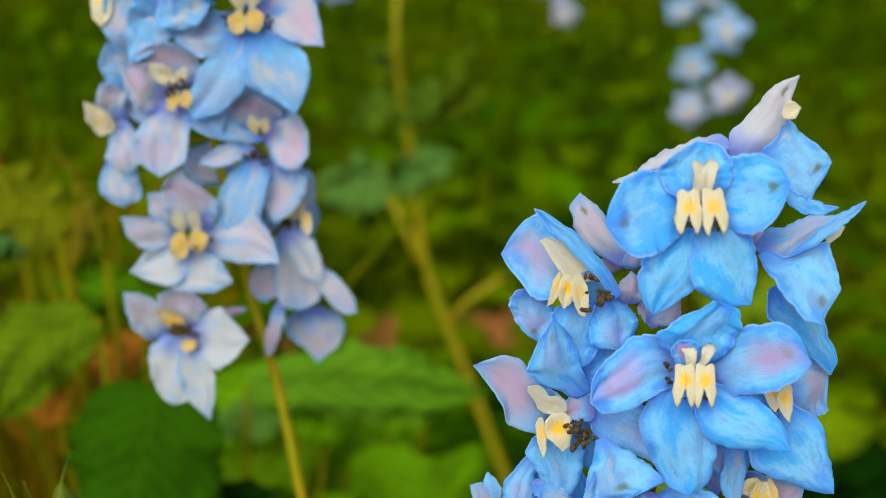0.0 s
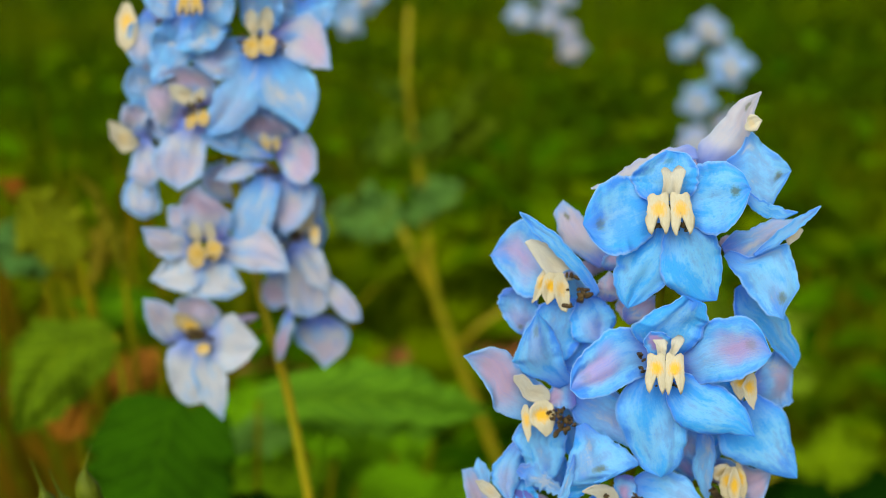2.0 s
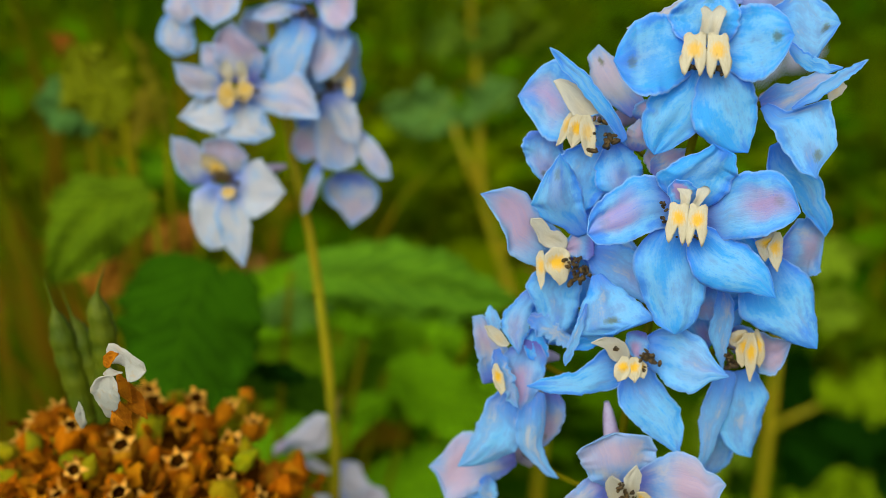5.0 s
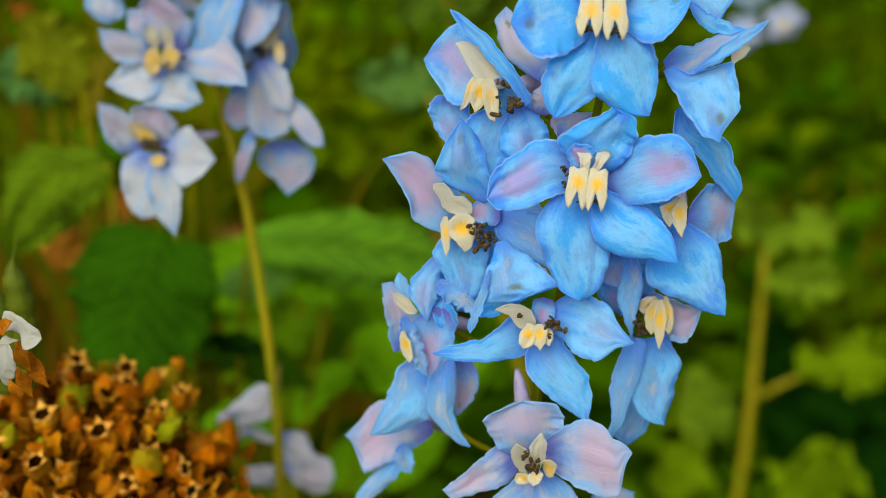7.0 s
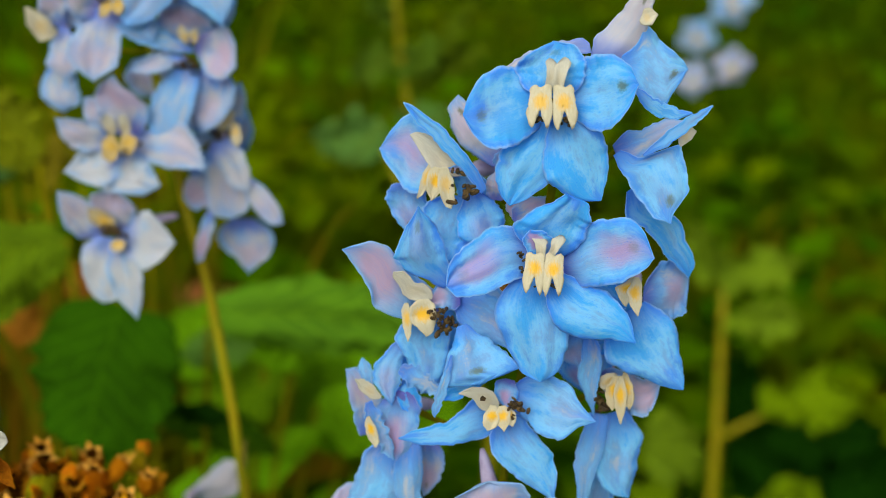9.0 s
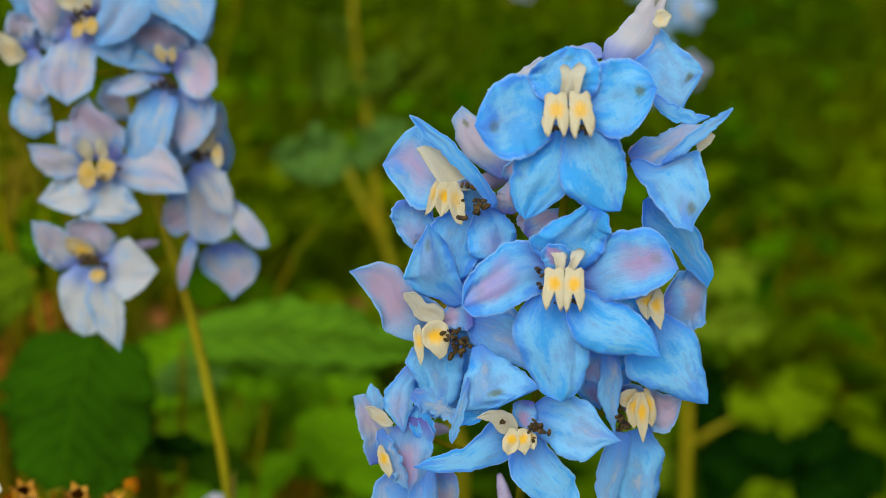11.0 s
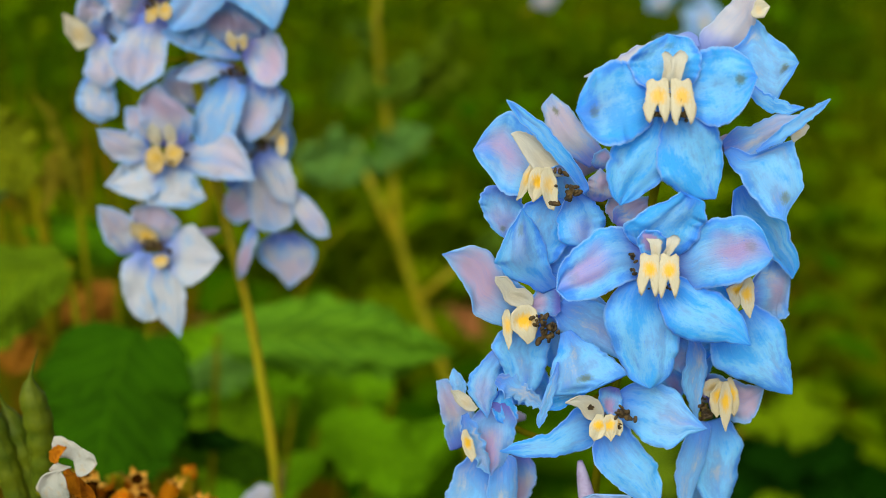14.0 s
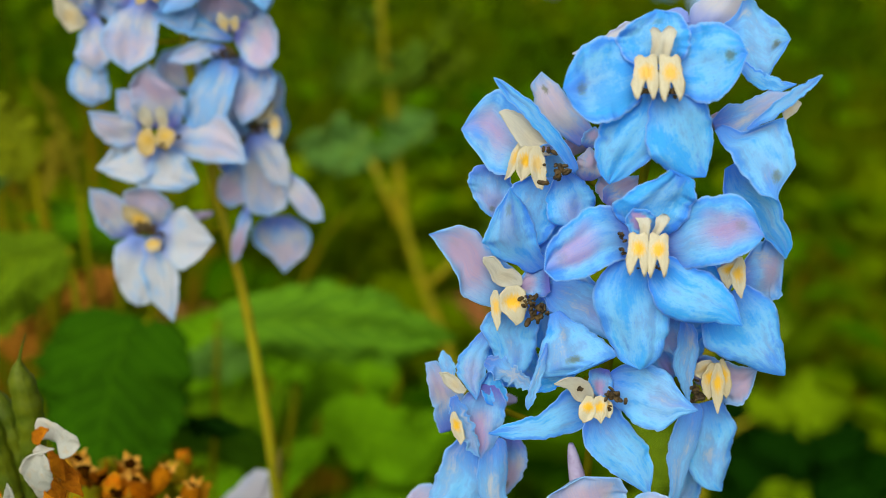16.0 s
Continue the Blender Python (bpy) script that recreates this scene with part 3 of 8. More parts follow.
def petal(body, name, material, root, tip, left, right, bow=0.0, cup=0.0, tint=(0, 0, 0), seed=0, ruffle=1.0, label=""):
    """A sepal or petal on its flower, from root to tip; left and right: how far its margins lie from that line at seven stations, in
    millimetres. bow: how far its middle swells (mm), cup: how far its margins stand forward (mm)."""
    rng = np.random.default_rng(seed)
    a, b = np.array(root, float), np.array(tip, float)
    along = b - a
    length = np.linalg.norm(along)
    along /= length
    side = np.cross(along, VIEW)
    side /= np.linalg.norm(side)
    up = np.cross(side, along)
    nu, nv = (46, 23) if length > 0.008 else (22, 13)
    u = np.sin(np.linspace(0, 1, nu) * np.pi / 2) ** 1.15
    v = np.linspace(0, 1, nv)[None, :]
    ends = []
    for w in (left, right):
        foot = max(w[0], 0.62 * w[1])
        ends.append(smooth_line(u, STATIONS, np.array((0.7 * foot, foot, *w[1:], 0.0)) / 1000 + 0.00024 * np.sin(np.pi * np.array(STATIONS)) ** 0.7 * min(1.0, length / 0.014)))
    span = (ends[0] + ends[1])[:, None]
    ph = rng.uniform(0, 6.28, 12)
    uu = u[:, None]
    # an uneven margin
    nick = np.sin(uu * 23 + ph[0]) + 0.7 * np.sin(uu * 41 + ph[1]) + 0.5 * np.sin(uu * 67 + ph[2])
    nock = np.sin(uu * 21 + ph[3]) + 0.7 * np.sin(uu * 43 + ph[4]) + 0.5 * np.sin(uu * 71 + ph[5])
    fade = np.sin(np.pi * uu) ** 0.6
    scallop = np.abs(np.sin(uu * 13 + ph[0])) + 0.6 * np.abs(np.sin(uu * 29 + ph[5])) - 1.0
    scollop = np.abs(np.sin(uu * 14 + ph[2])) + 0.6 * np.abs(np.sin(uu * 27 + ph[3])) - 1.0
    nick = 0.75 * nick - 1.5 * scallop + rng.normal(0, 0.45, uu.shape)
    nock = 0.75 * nock + 1.5 * scollop + rng.normal(0, 0.45, uu.shape)
    rough = 0.00015 * ruffle * min(1.0, length / 0.012)
    lo = -ends[0][:, None] + rough * nick * fade
    hi = ends[1][:, None] + rough * nock * fade
    x = lo + (hi - lo) * v
    q = 2 * v - 1
    rel = np.clip(span / 0.010, 0.15, 1.3)
    off = 0.6 * bow / 1000 * 4 * uu * (1 - uu) * (1 - 0.35 * q**2) + cup / 1000 * q**2 * rel * (0.3 + uu)
    # folds that run from the throat to the margin, a turned rim and soft dents
    fan = np.zeros_like(x)
    for k in range(4):
        fan = fan + np.sin(rng.uniform(4, 11) * q * (0.8 + 0.2 * uu) + rng.uniform(0, 6.28)) * rng.uniform(0.3, 1.0)
    off = off + 0.00024 * fan * rel * uu**0.7 * (0.5 + 0.5 * ruffle)
    wave = np.sin(uu * 9 + ph[6] + 1.9 * np.sign(q)) + 0.6 * np.sin(uu * 19 + ph[7] + 1.1 * np.sign(q)) + 0.45 * np.sin(uu * 37 + ph[8] + 2.0 * np.sign(q))
    off = off + 0.00046 * ruffle * wave * np.abs(q) ** 3 * rel * fade
    # fine crinkles near the margin
    off = off + 0.00011 * ruffle * np.sin(uu * 58 + 5 * q + ph[11]) * np.abs(q) ** 2 * rel * fade
    off = off - rng.uniform(-0.45, 0.30) / 1000 * np.clip((np.abs(q) - 0.72) / 0.28, 0, 1) ** 2 * rel
    off = off + 0.0006 * rel * np.sin(rng.uniform(4, 8) * uu + ph[9]) * np.sin(rng.uniform(2, 4) * q + ph[10])
    off = off + rng.uniform(-0.10, 0.10) * x + rng.uniform(-0.9, 0.5) / 1000 * uu**5 * min(1.0, length / 0.012)
    grid = a + along * (length * uu)[..., None] + side * x[..., None] + up * off[..., None]
    uvs = np.stack([np.broadcast_to(uu, x.shape), np.broadcast_to(v, x.shape)], -1)
    return part(name, sheet(name, grid, 0.00035, uvs), material, body, label, tint)


def plant_stem(plant, points, radii, name="stem", material=None):
    return part(name, tube(name, points, radii, 12), material or STEM, plant)


def leaf(plant, base, tip, width, tint, bulge=0.0, cup=0.0, tilt=0.0, shape=(0.5, 0.4, 0.9), seed=0, teeth=0.05, size=(26, 13), label=""):
    """An ovate toothed leaf on its plant."""
    rng = np.random.default_rng(seed)
    me = blade("leaf", base, tip, width, bulge, cup, tilt, shape, 0.02 * width, 0.0006, seed, size, jag=teeth, fold=-0.06 * width)
    return part("leaf", me, LEAF, plant, label, tint)


def thing(name, label, category, group="", kind=""):
    return tagged(new(name), label, category, group, kind)


# ---- the ground and what grows on it ----
def ground_height(x, y):
    return 0.012 * noise.noise((x * 2.1, y * 2.1, 0.3)) + 0.05 * noise.noise((x * 0.25, y * 0.25, 4.0)) * min(1.0, max(0.0, (y - 1.6) / 3))


def make_ground():
    xs = np.concatenate([np.linspace(-400, -4, 14)[:-1], np.linspace(-4, 4, 81), np.linspace(4, 400, 14)[1:]])
    ys = np.concatenate([np.linspace(-400, -1, 12)[:-1], np.linspace(-1, 7, 81), np.linspace(7, 900, 18)[1:]])
    verts = [(x, y, ground_height(x, y) - 0.006) for y in ys for x in xs]
    k = len(xs)
    faces = [(j * k + i, j * k + i + 1, (j + 1) * k + i + 1, (j + 1) * k + i) for j in range(len(ys) - 1) for i in range(k - 1)]
    ob = new("ground", mesh("ground", verts, faces))
    ob.data.materials.append(SOIL)
    tagged(ob, "red-brown garden soil under the grass", "ground", kind="structure")


def tufts(name, count, area, height, width, material, label, seed, lean=0.5, power=1.0, bare=None):
    """Blades of grass joined in one mesh; each a bent tapering strip of three pieces."""
    rng = np.random.default_rng(seed)
    x0, x1, y0, y1 = area
    y = y0 + (y1 - y0) * rng.random(count) ** power
    half = (x1 - x0) / 2 * (0.35 + 0.65 * (y - y0) / (y1 - y0))
    x = (x0 + x1) / 2 + (rng.random(count) * 2 - 1) * half
    if bare is not None:
        keep = np.array([not any((a - c) ** 2 / (2.2 * r) ** 2 + (b - d) ** 2 / r**2 < 1 for c, d, r in bare) for a, b in zip(x, y)])
        x, y = x[keep], y[keep]
    n = len(x)
    z = np.array([ground_height(a, b) for a, b in zip(x, y)]) - 0.008
    h = height * rng.uniform(0.5, 1.3, n)
    a = rng.uniform(0, 6.283, n)
    d = np.stack([np.cos(a), np.sin(a), np.zeros(n)], -1) * (lean * h * rng.uniform(0.2, 1.2, n))[:, None]
    s = np.stack([-np.sin(a + rng.normal(0, 0.6, n)), np.cos(a), np.zeros(n)], -1) * (width / 2 * rng.uniform(0.6, 1.4, n))[:, None]
    root = np.stack([x, y, z], -1)
    up = np.array((0, 0, 1.0))
    rows = []
    for f, w in ((0, 0.7), (0.4, 1.0), (0.75, 0.7)):
        c = root + d * f**2 + up * (h * f)[:, None]
        rows += [c - s * w, c + s * w]
    tip = root + d + up * (h * 0.95)[:, None]
    verts = np.stack(rows + [tip], 1).reshape(-1, 3)
    faces = []
    for k in range(n):
        b = 7 * k
        faces += [(b, b + 1, b + 3, b + 2), (b + 2, b + 3, b + 5, b + 4), (b + 4, b + 5, b + 6)]
    ob = new(name, mesh(name, verts, faces))
    ob.data.materials.append(material)
    return tagged(ob, label, "grass", kind="stuff")


def herbs(name, count, area, zrange, size, material, label, seed, bare=None):
    """Small pointed leaves in all directions, joined in one mesh."""
    rng = np.random.default_rng(seed)
    x0, x1, y0, y1 = area
    verts, faces = [], []
    for _ in range(count):
        y = rng.uniform(y0, y1)
        x = rng.uniform(x0, x1) * (0.45 + 0.55 * (y - y0) / (y1 - y0))
        if bare is not None and any((x - a) ** 2 / (2.2 * b) ** 2 + (y - c) ** 2 / b**2 < 1 for a, c, b in bare):
            continue
        z = ground_height(x, y) + rng.uniform(*zrange) * rng.random()
        r = size * rng.uniform(0.5, 1.3)
        a, e = rng.uniform(0, 6.283), rng.uniform(-0.5, 0.6)
        d = np.array((math.cos(a) * math.cos(e), math.sin(a) * math.cos(e), math.sin(e)))
        s = np.cross(d, (0, 0, 1.0))
        s /= np.linalg.norm(s)
        n = np.cross(s, d)
        c = np.array((x, y, z))
        b = len(verts)
        for u, w, lift in ((0, 0.04, 0), (0.25, 0.32, 0.06), (0.55, 0.36, 0.08), (0.8, 0.22, 0.03), (1.0, 0.02, -0.06)):
            m = c + d * r * u + n * lift * r
            verts += [m - s * r * w + n * r * 0.06, m, m + s * r * w + n * r * 0.06]
        for k in range(4):
            q = b + 3 * k
            faces += [(q, q + 1, q + 4, q + 3), (q + 1, q + 2, q + 5, q + 4)]
    ob = new(name, mesh(name, verts, faces))
    ob.data.materials.append(material)
    return tagged(ob, label, "undergrowth", kind="stuff")


# bare soil: x, y and half depth
SOIL_PATCHES = ((0.47, 1.80, 0.07), (0.00, 1.86, 0.17), (-0.36, 1.86, 0.12), (-0.62, 1.74, 0.18))
make_ground()
tufts("grass", 34000, (-4.5, 5.0, 1.9, 9.0), 0.17, 0.011, GRASS, "thick green grass with yellowish patches", 11, 0.7, 1.5, SOIL_PATCHES)
tufts("meadow", 9000, (-18, 20, 8.5, 40.0), 0.28, 0.05, GRASS, "green meadow grass far behind", 12, 0.6, 1.3)
herbs("undergrowth", 6000, (-1.35, 1.6, 1.2, 2.6), (0.01, 0.22), 0.085, HERB, "low green leaves of weeds on the soil", 13, SOIL_PATCHES)
herbs("weeds", 2600, (-2.6, 3.0, 2.2, 4.5), (0.02, 0.28), 0.07, HERB, "taller green weeds in the grass", 14)
# lawn out of view, added in part so that green light bounces up
tufts("lawn", 26000, (-8.0, 8.0, -5.0, 1.9), 0.08, 0.012, GRASS, "short green lawn round the flower bed", 15, 0.8, 0.8)
tufts("lawn_edge", 16000, (-16.0, 16.0, 1.9, 10.0), 0.14, 0.018, GRASS, "green grass to both sides of the bed", 16, 0.7, 1.0, SOIL_PATCHES)
# weeds below the view, added to cut the orange bounce from the soil
herbs("bed_weeds", 2600, (-1.6, 1.6, -0.3, 1.25), (0.005, 0.06), 0.07, HERB, "low green weeds at the foot of the flowers", 17)


# ---- the blue delphinium in front ----
near_plant = thing("delphinium", "tall sky-blue delphinium spike with open cream-eyed flowers", "flower")
near_plant.location = (0.0464, 0.2640, 0.0000)
plant_stem(near_plant, [(0.0000, 0.0000, 0.0000), (0.0010, 0.0000, 0.1500), (0.0040, -0.0040, 0.7149), (0.0035, -0.0030, 0.7407), (0.0040, -0.0020, 0.7616), (0.0091, -0.0020, 0.7988), (0.0104, -0.0020, 0.8241), (0.0125, -0.0020, 0.8450), (0.0124, -0.0020, 0.8661)], [0.0013, 0.0013, 0.0012, 0.0012, 0.0011, 0.0011, 0.0011, 0.0010, 0.0010], material=STALK)
# the flowers of the blue spike
flower = floret(near_plant, (0.0124, -0.0020, 0.8581), (0.0248, 0.0040, 0.8641), spur=(0.0019, 0.0160, 0.8584), seed=1)
petal(flower, "sepal", SEPAL, (0.0205, 0.0020, 0.8652), (0.0339, 0.0040, 0.8840), (2.9, 4.2, 3.4, 3.2, 3.1, 2.7, 1.0), (1.5, 4.9, 5.1, 4.5, 3.0, 1.4, 0.5), 1.0, -1.0, (0.25, 2.4, 1), 20)
petal(flower, "sepal", SEPAL, (0.0259, 0.0000, 0.8654), (0.0415, -0.0020, 0.8656), (1.5, 4.8, 9.6, 6.9, 4.8, 3.1, 1.7), (1.0, 3.2, 7.5, 9.1, 9.5, 5.6, 2.6), 0.5, 0.6, (0.1, 0.62, 1), 21)
petal(flower, "sepal", SEPAL, (0.0299, -0.0050, 0.8614), (0.0430, -0.0060, 0.8561), (-0.1, -0.5, -0.8, -0.8, -0.7, -0.5, -0.2), (1.0, 3.2, 3.8, 4.0, 3.4, 2.8, 1.3), 0.0, -0.5, (0.1, 0.35, 0), 22)
petal(flower, "sepal", SEPAL, (0.0187, -0.0020, 0.8679), (-0.0077, -0.0020, 0.8607), (-1.3, -1.5, -1.5, -0.9, -0.3, 0.3, 0.4), (4.5, 4.8, 4.4, 4.0, 2.3, 0.9, 0.4), 0.3, 0.6, (0.05, 2.4, 0), 23, ruffle=2.0)
petal(flower, "inner_petal", CREAM, (0.0292, -0.0020, 0.8763), (0.0332, -0.0020, 0.8782), (0.3, 1.1, 2.1, 2.4, 2.2, 1.8, 0.7), (0.4, 1.3, 1.5, 1.7, 1.2, 0.7, 0.3), 0.0, 0.6, (0.25, 0.0, 0), 24, ruffle=0.4)
flower = floret(near_plant, (0.0125, -0.0020, 0.8540), (0.0104, -0.0120, 0.8600), spur=None, seed=2)
petal(flower, "sepal", SEPAL, (0.0096, -0.0140, 0.8605), (0.0089, -0.0100, 0.8728), (2.6, 6.9, 7.7, 8.6, 7.3, 4.8, 2.1), (2.6, 6.2, 6.8, 7.3, 7.0, 5.9, 4.8), 0.8, 0.4, (0.08, 0.25, 0.4), 40)
petal(flower, "sepal", SEPAL, (0.0083, -0.0120, 0.8596), (-0.0110, -0.0170, 0.8566), (2.1, 6.5, 8.1, 9.1, 9.2, 8.0, 4.9), (1.2, 7.1, 8.7, 9.0, 8.0, 5.8, 2.9), 0.5, 0.4, (0.12, 0.2, 0.6), 41)
petal(flower, "sepal", SEPAL, (0.0123, -0.0120, 0.8607), (0.0282, -0.0170, 0.8653), (1.4, 4.7, 7.9, 7.8, 7.7, 6.1, 4.3), (2.2, 6.7, 9.0, 9.1, 7.9, 5.7, 2.8), 0.6, 0.4, (0.03, 0.24, 0.9), 42)
petal(flower, "sepal", SEPAL, (0.0080, -0.0140, 0.8572), (0.0009, -0.0170, 0.8349), (2.7, 6.2, 8.0, 8.0, 6.2, 4.1, 2.3), (0.6, 2.0, 3.7, 6.4, 6.1, 4.8, 3.0), 1.2, -0.5, (0.0, 0.34, 0), 43)
petal(flower, "sepal", SEPAL, (0.0120, -0.0150, 0.8576), (0.0221, -0.0190, 0.8378), (1.4, 4.4, 6.1, 6.0, 4.8, 3.1, 1.3), (2.0, 6.4, 8.4, 9.8, 8.3, 6.5, 3.7), 1.2, -0.5, (0.0, 0.3, 0), 44)
inner_petals(flower, (0.0091, -0.0170, 0.8629), 0.0118, 0, 0, 0, 0.8, 2, 10)
flower = floret(near_plant, (0.0108, -0.0020, 0.8281), (-0.0096, 0.0040, 0.8341), spur=(0.0011, 0.0160, 0.8343), seed=3)
petal(flower, "sepal", SEPAL, (-0.0021, 0.0080, 0.8364), (-0.0129, 0.0140, 0.8525), (1.0, 3.4, 4.9, 5.7, 5.4, 4.5, 3.8), (3.4, 3.5, 3.0, 2.4, 1.8, 1.4, 0.5), 1.0, -0.8, (0.6, 1.5, 1), 60)
petal(flower, "sepal", SEPAL, (-0.0113, 0.0020, 0.8362), (-0.0322, 0.0060, 0.8398), (1.0, 3.4, 7.5, 8.4, 5.8, 3.7, 1.6), (1.2, 3.9, 7.0, 9.6, 11.1, 9.3, 5.2), -0.6, 0.8, (0.75, 0.5, 0.1), 61)
petal(flower, "sepal", SEPAL, (-0.0207, 0.0040, 0.8309), (-0.0230, 0.0040, 0.8176), (0.4, 1.4, 2.5, 2.8, 2.2, 1.4, 0.5), (7.6, 8.5, 8.6, 7.5, 6.1, 4.3, 2.2), 0.4, 0.6, (0.6, 0.5, 0.8), 62)
petal(flower, "sepal", SEPAL, (-0.0117, 0.0000, 0.8304), (-0.0151, -0.0040, 0.8130), (1.4, 4.3, 4.7, 5.1, 4.4, 3.4, 1.3), (3.9, 7.1, 7.8, 8.1, 8.3, 4.9, 1.9), 0.8, -0.6, (0.05, 0.3, 0.2), 63)
petal(flower, "sepal", SEPAL, (-0.0080, -0.0020, 0.8319), (-0.0033, -0.0050, 0.8194), (1.6, 4.0, 4.9, 5.5, 5.4, 3.1, 1.2), (1.3, 4.4, 5.7, 6.1, 6.6, 4.6, 1.8), 0.8, -0.4, (0.45, 0.28, 0), 64)
petal(flower, "sepal", SEPAL, (-0.0060, -0.0060, 0.8333), (-0.0255, -0.0050, 0.8555), (-0.2, -0.4, -0.2, -0.0, 0.2, 0.7, 0.5), (2.4, 3.1, 3.2, 3.2, 2.9, 1.8, 1.0), 0.3, 0.9, (0.1, 0.32, 0), 65)
petal(flower, "inner_petal", CREAM, (-0.0094, -0.0020, 0.8380), (-0.0237, -0.0040, 0.8470), (1.4, 3.6, 4.8, 4.0, 2.8, 1.5, 0.6), (0.3, 0.9, 1.6, 2.1, 2.1, 2.0, 1.5), 0.0, 0.8, (0.1, 0.0, 0), 66, ruffle=0.4)
petal(flower, "inner_petal", CREAM, (-0.0185, -0.0040, 0.8403), (-0.0218, -0.0050, 0.8309), (0.3, 1.0, 1.4, 1.3, 1.2, 1.0, 0.4), (0.2, 0.6, 0.8, 0.6, 0.4, 0.2, 0.1), 0.0, 0.6, (0.7, 0.0, 0), 67, ruffle=0.4)
petal(flower, "inner_petal", CREAM, (-0.0169, -0.0060, 0.8398), (-0.0181, -0.0070, 0.8315), (0.6, 1.9, 2.6, 2.2, 1.8, 1.2, 0.5), (0.5, 1.8, 2.0, 1.8, 1.6, 1.1, 0.4), 0.0, 0.6, (1.0, 0.05, 0), 68, ruffle=0.4)
petal(flower, "inner_petal", CREAM, (-0.0153, -0.0070, 0.8402), (-0.0132, -0.0080, 0.8300), (1.0, 1.3, 1.6, 1.5, 1.3, 1.1, 0.5), (0.5, 1.7, 2.1, 2.0, 1.8, 1.5, 1.2), 0.0, 0.6, (0.55, 0.0, 0), 69, ruffle=0.4)
petal(flower, "sepal", SEPAL, (-0.0088, -0.0020, 0.8383), (-0.0154, -0.0040, 0.8384), (0.6, 1.5, 1.2, 0.9, 0.6, 0.4, 0.1), (0.3, 1.2, 1.3, 1.1, 0.8, 0.5, 0.2), 0.0, 0.6, (1, 0.7, 0), 70)
petal(flower, "sepal", SEPAL, (-0.0023, -0.0020, 0.8305), (-0.0021, -0.0020, 0.8386), (0.9, 2.4, 2.5, 2.6, 2.3, 1.3, 0.5), (1.1, 3.4, 3.4, 3.3, 3.3, 2.0, 0.8), 2.5, -2, (0.9, 1.6, 0), 71)
petal(flower, "sepal", SEPAL, (0.0032, -0.0020, 0.8243), (0.0104, -0.0020, 0.8320), (1.2, 3.5, 3.5, 3.5, 2.8, 1.6, 0.6), (0.4, 1.3, 2.4, 3.0, 2.5, 2.1, 1.1), 1, 0.6, (0.9, 1.2, 0), 72)
petal(flower, "sepal", SEPAL, (-0.0012, 0.0040, 0.8366), (-0.0005, 0.0040, 0.8420), (0.9, 2.4, 2.4, 2.3, 2.2, 1.3, 0.5), (0.4, 1.4, 2.4, 2.1, 1.9, 1.6, 0.7), 1, 0.6, (0.9, 0.8, 0), 73)
petal(flower, "sepal", SEPAL, (-0.0058, 0.0030, 0.8268), (-0.0108, 0.0030, 0.8382), (0.8, 2.7, 4.4, 4.0, 3.7, 3.0, 1.2), (2.4, 3.3, 3.3, 3.3, 2.5, 1.4, 0.6), 0.0, 0.6, (0.1, 0.5, 0), 74)
petal(flower, "sepal", SEPAL, (0.0070, 0.0010, 0.8231), (0.0012, 0.0010, 0.8307), (0.5, 1.7, 2.9, 2.8, 2.7, 2.5, 1.0), (0.5, 1.8, 2.5, 2.6, 2.6, 1.8, 0.7), 0.0, 0.6, (0.9, 1.6, 0), 75)
flower = floret(near_plant, (0.0120, -0.0020, 0.8396), (0.0296, -0.0060, 0.8456), spur=(0.0282, 0.0060, 0.8440), seed=4)
petal(flower, "sepal", SEPAL, (0.0255, -0.0060, 0.8459), (0.0432, -0.0080, 0.8551), (1.6, 3.1, 2.3, 2.2, 2.6, 1.2, 0.4), (2.8, 4.8, 3.7, 3.2, 2.8, 1.6, 0.6), 0.8, -0.6, (0.5, 1.0, 0), 80)
petal(flower, "sepal", SEPAL, (0.0254, -0.0090, 0.8460), (0.0387, -0.0190, 0.8329), (1.2, 3.8, 12.9, 11.8, 9.9, 8.3, 1.9), (0.4, 1.3, 1.7, 2.1, 2.1, 2.1, 0.9), 0.8, -0.3, (0.12, 0.55, 0.9), 81)
petal(flower, "sepal", SEPAL, (0.0315, -0.0040, 0.8362), (0.0473, -0.0040, 0.8124), (1.6, 3.5, 3.7, 5.2, 3.8, 3.7, 2.8), (2.3, 5.8, 3.1, 2.3, 2.0, 1.3, 0.5), 0.5, 0.6, (0.1, 0.22, 0), 82)
petal(flower, "sepal", SEPAL, (0.0316, -0.0120, 0.8471), (0.0461, -0.0140, 0.8603), (0.2, 0.6, 1.0, 1.1, 1.0, 0.8, 0.3), (0.5, 1.2, 1.5, 1.3, 1.1, 0.9, 0.4), 0.0, 0.8, (0.2, 0.42, 0), 83)
petal(flower, "inner_petal", CREAM, (0.0396, -0.0090, 0.8513), (0.0439, -0.0090, 0.8525), (0.3, 0.9, 1.6, 1.9, 1.6, 1.3, 0.5), (2.8, 2.5, 2.2, 1.9, 1.6, 0.9, 0.4), 0.0, 0.6, (0.2, 0.0, 0), 84, ruffle=0.4)
flower = floret(near_plant, (0.0099, -0.0020, 0.8147), (0.0108, -0.0180, 0.8207), spur=None, seed=5)
petal(flower, "sepal", SEPAL, (0.0115, -0.0180, 0.8229), (0.0136, -0.0200, 0.8396), (3.1, 9.0, 10.5, 8.6, 6.3, 3.0, 1.1), (1.5, 5.1, 6.4, 6.7, 7.0, 6.2, 5.5), 0.4, 0.8, (0.12, 0.15, 0.1), 100)
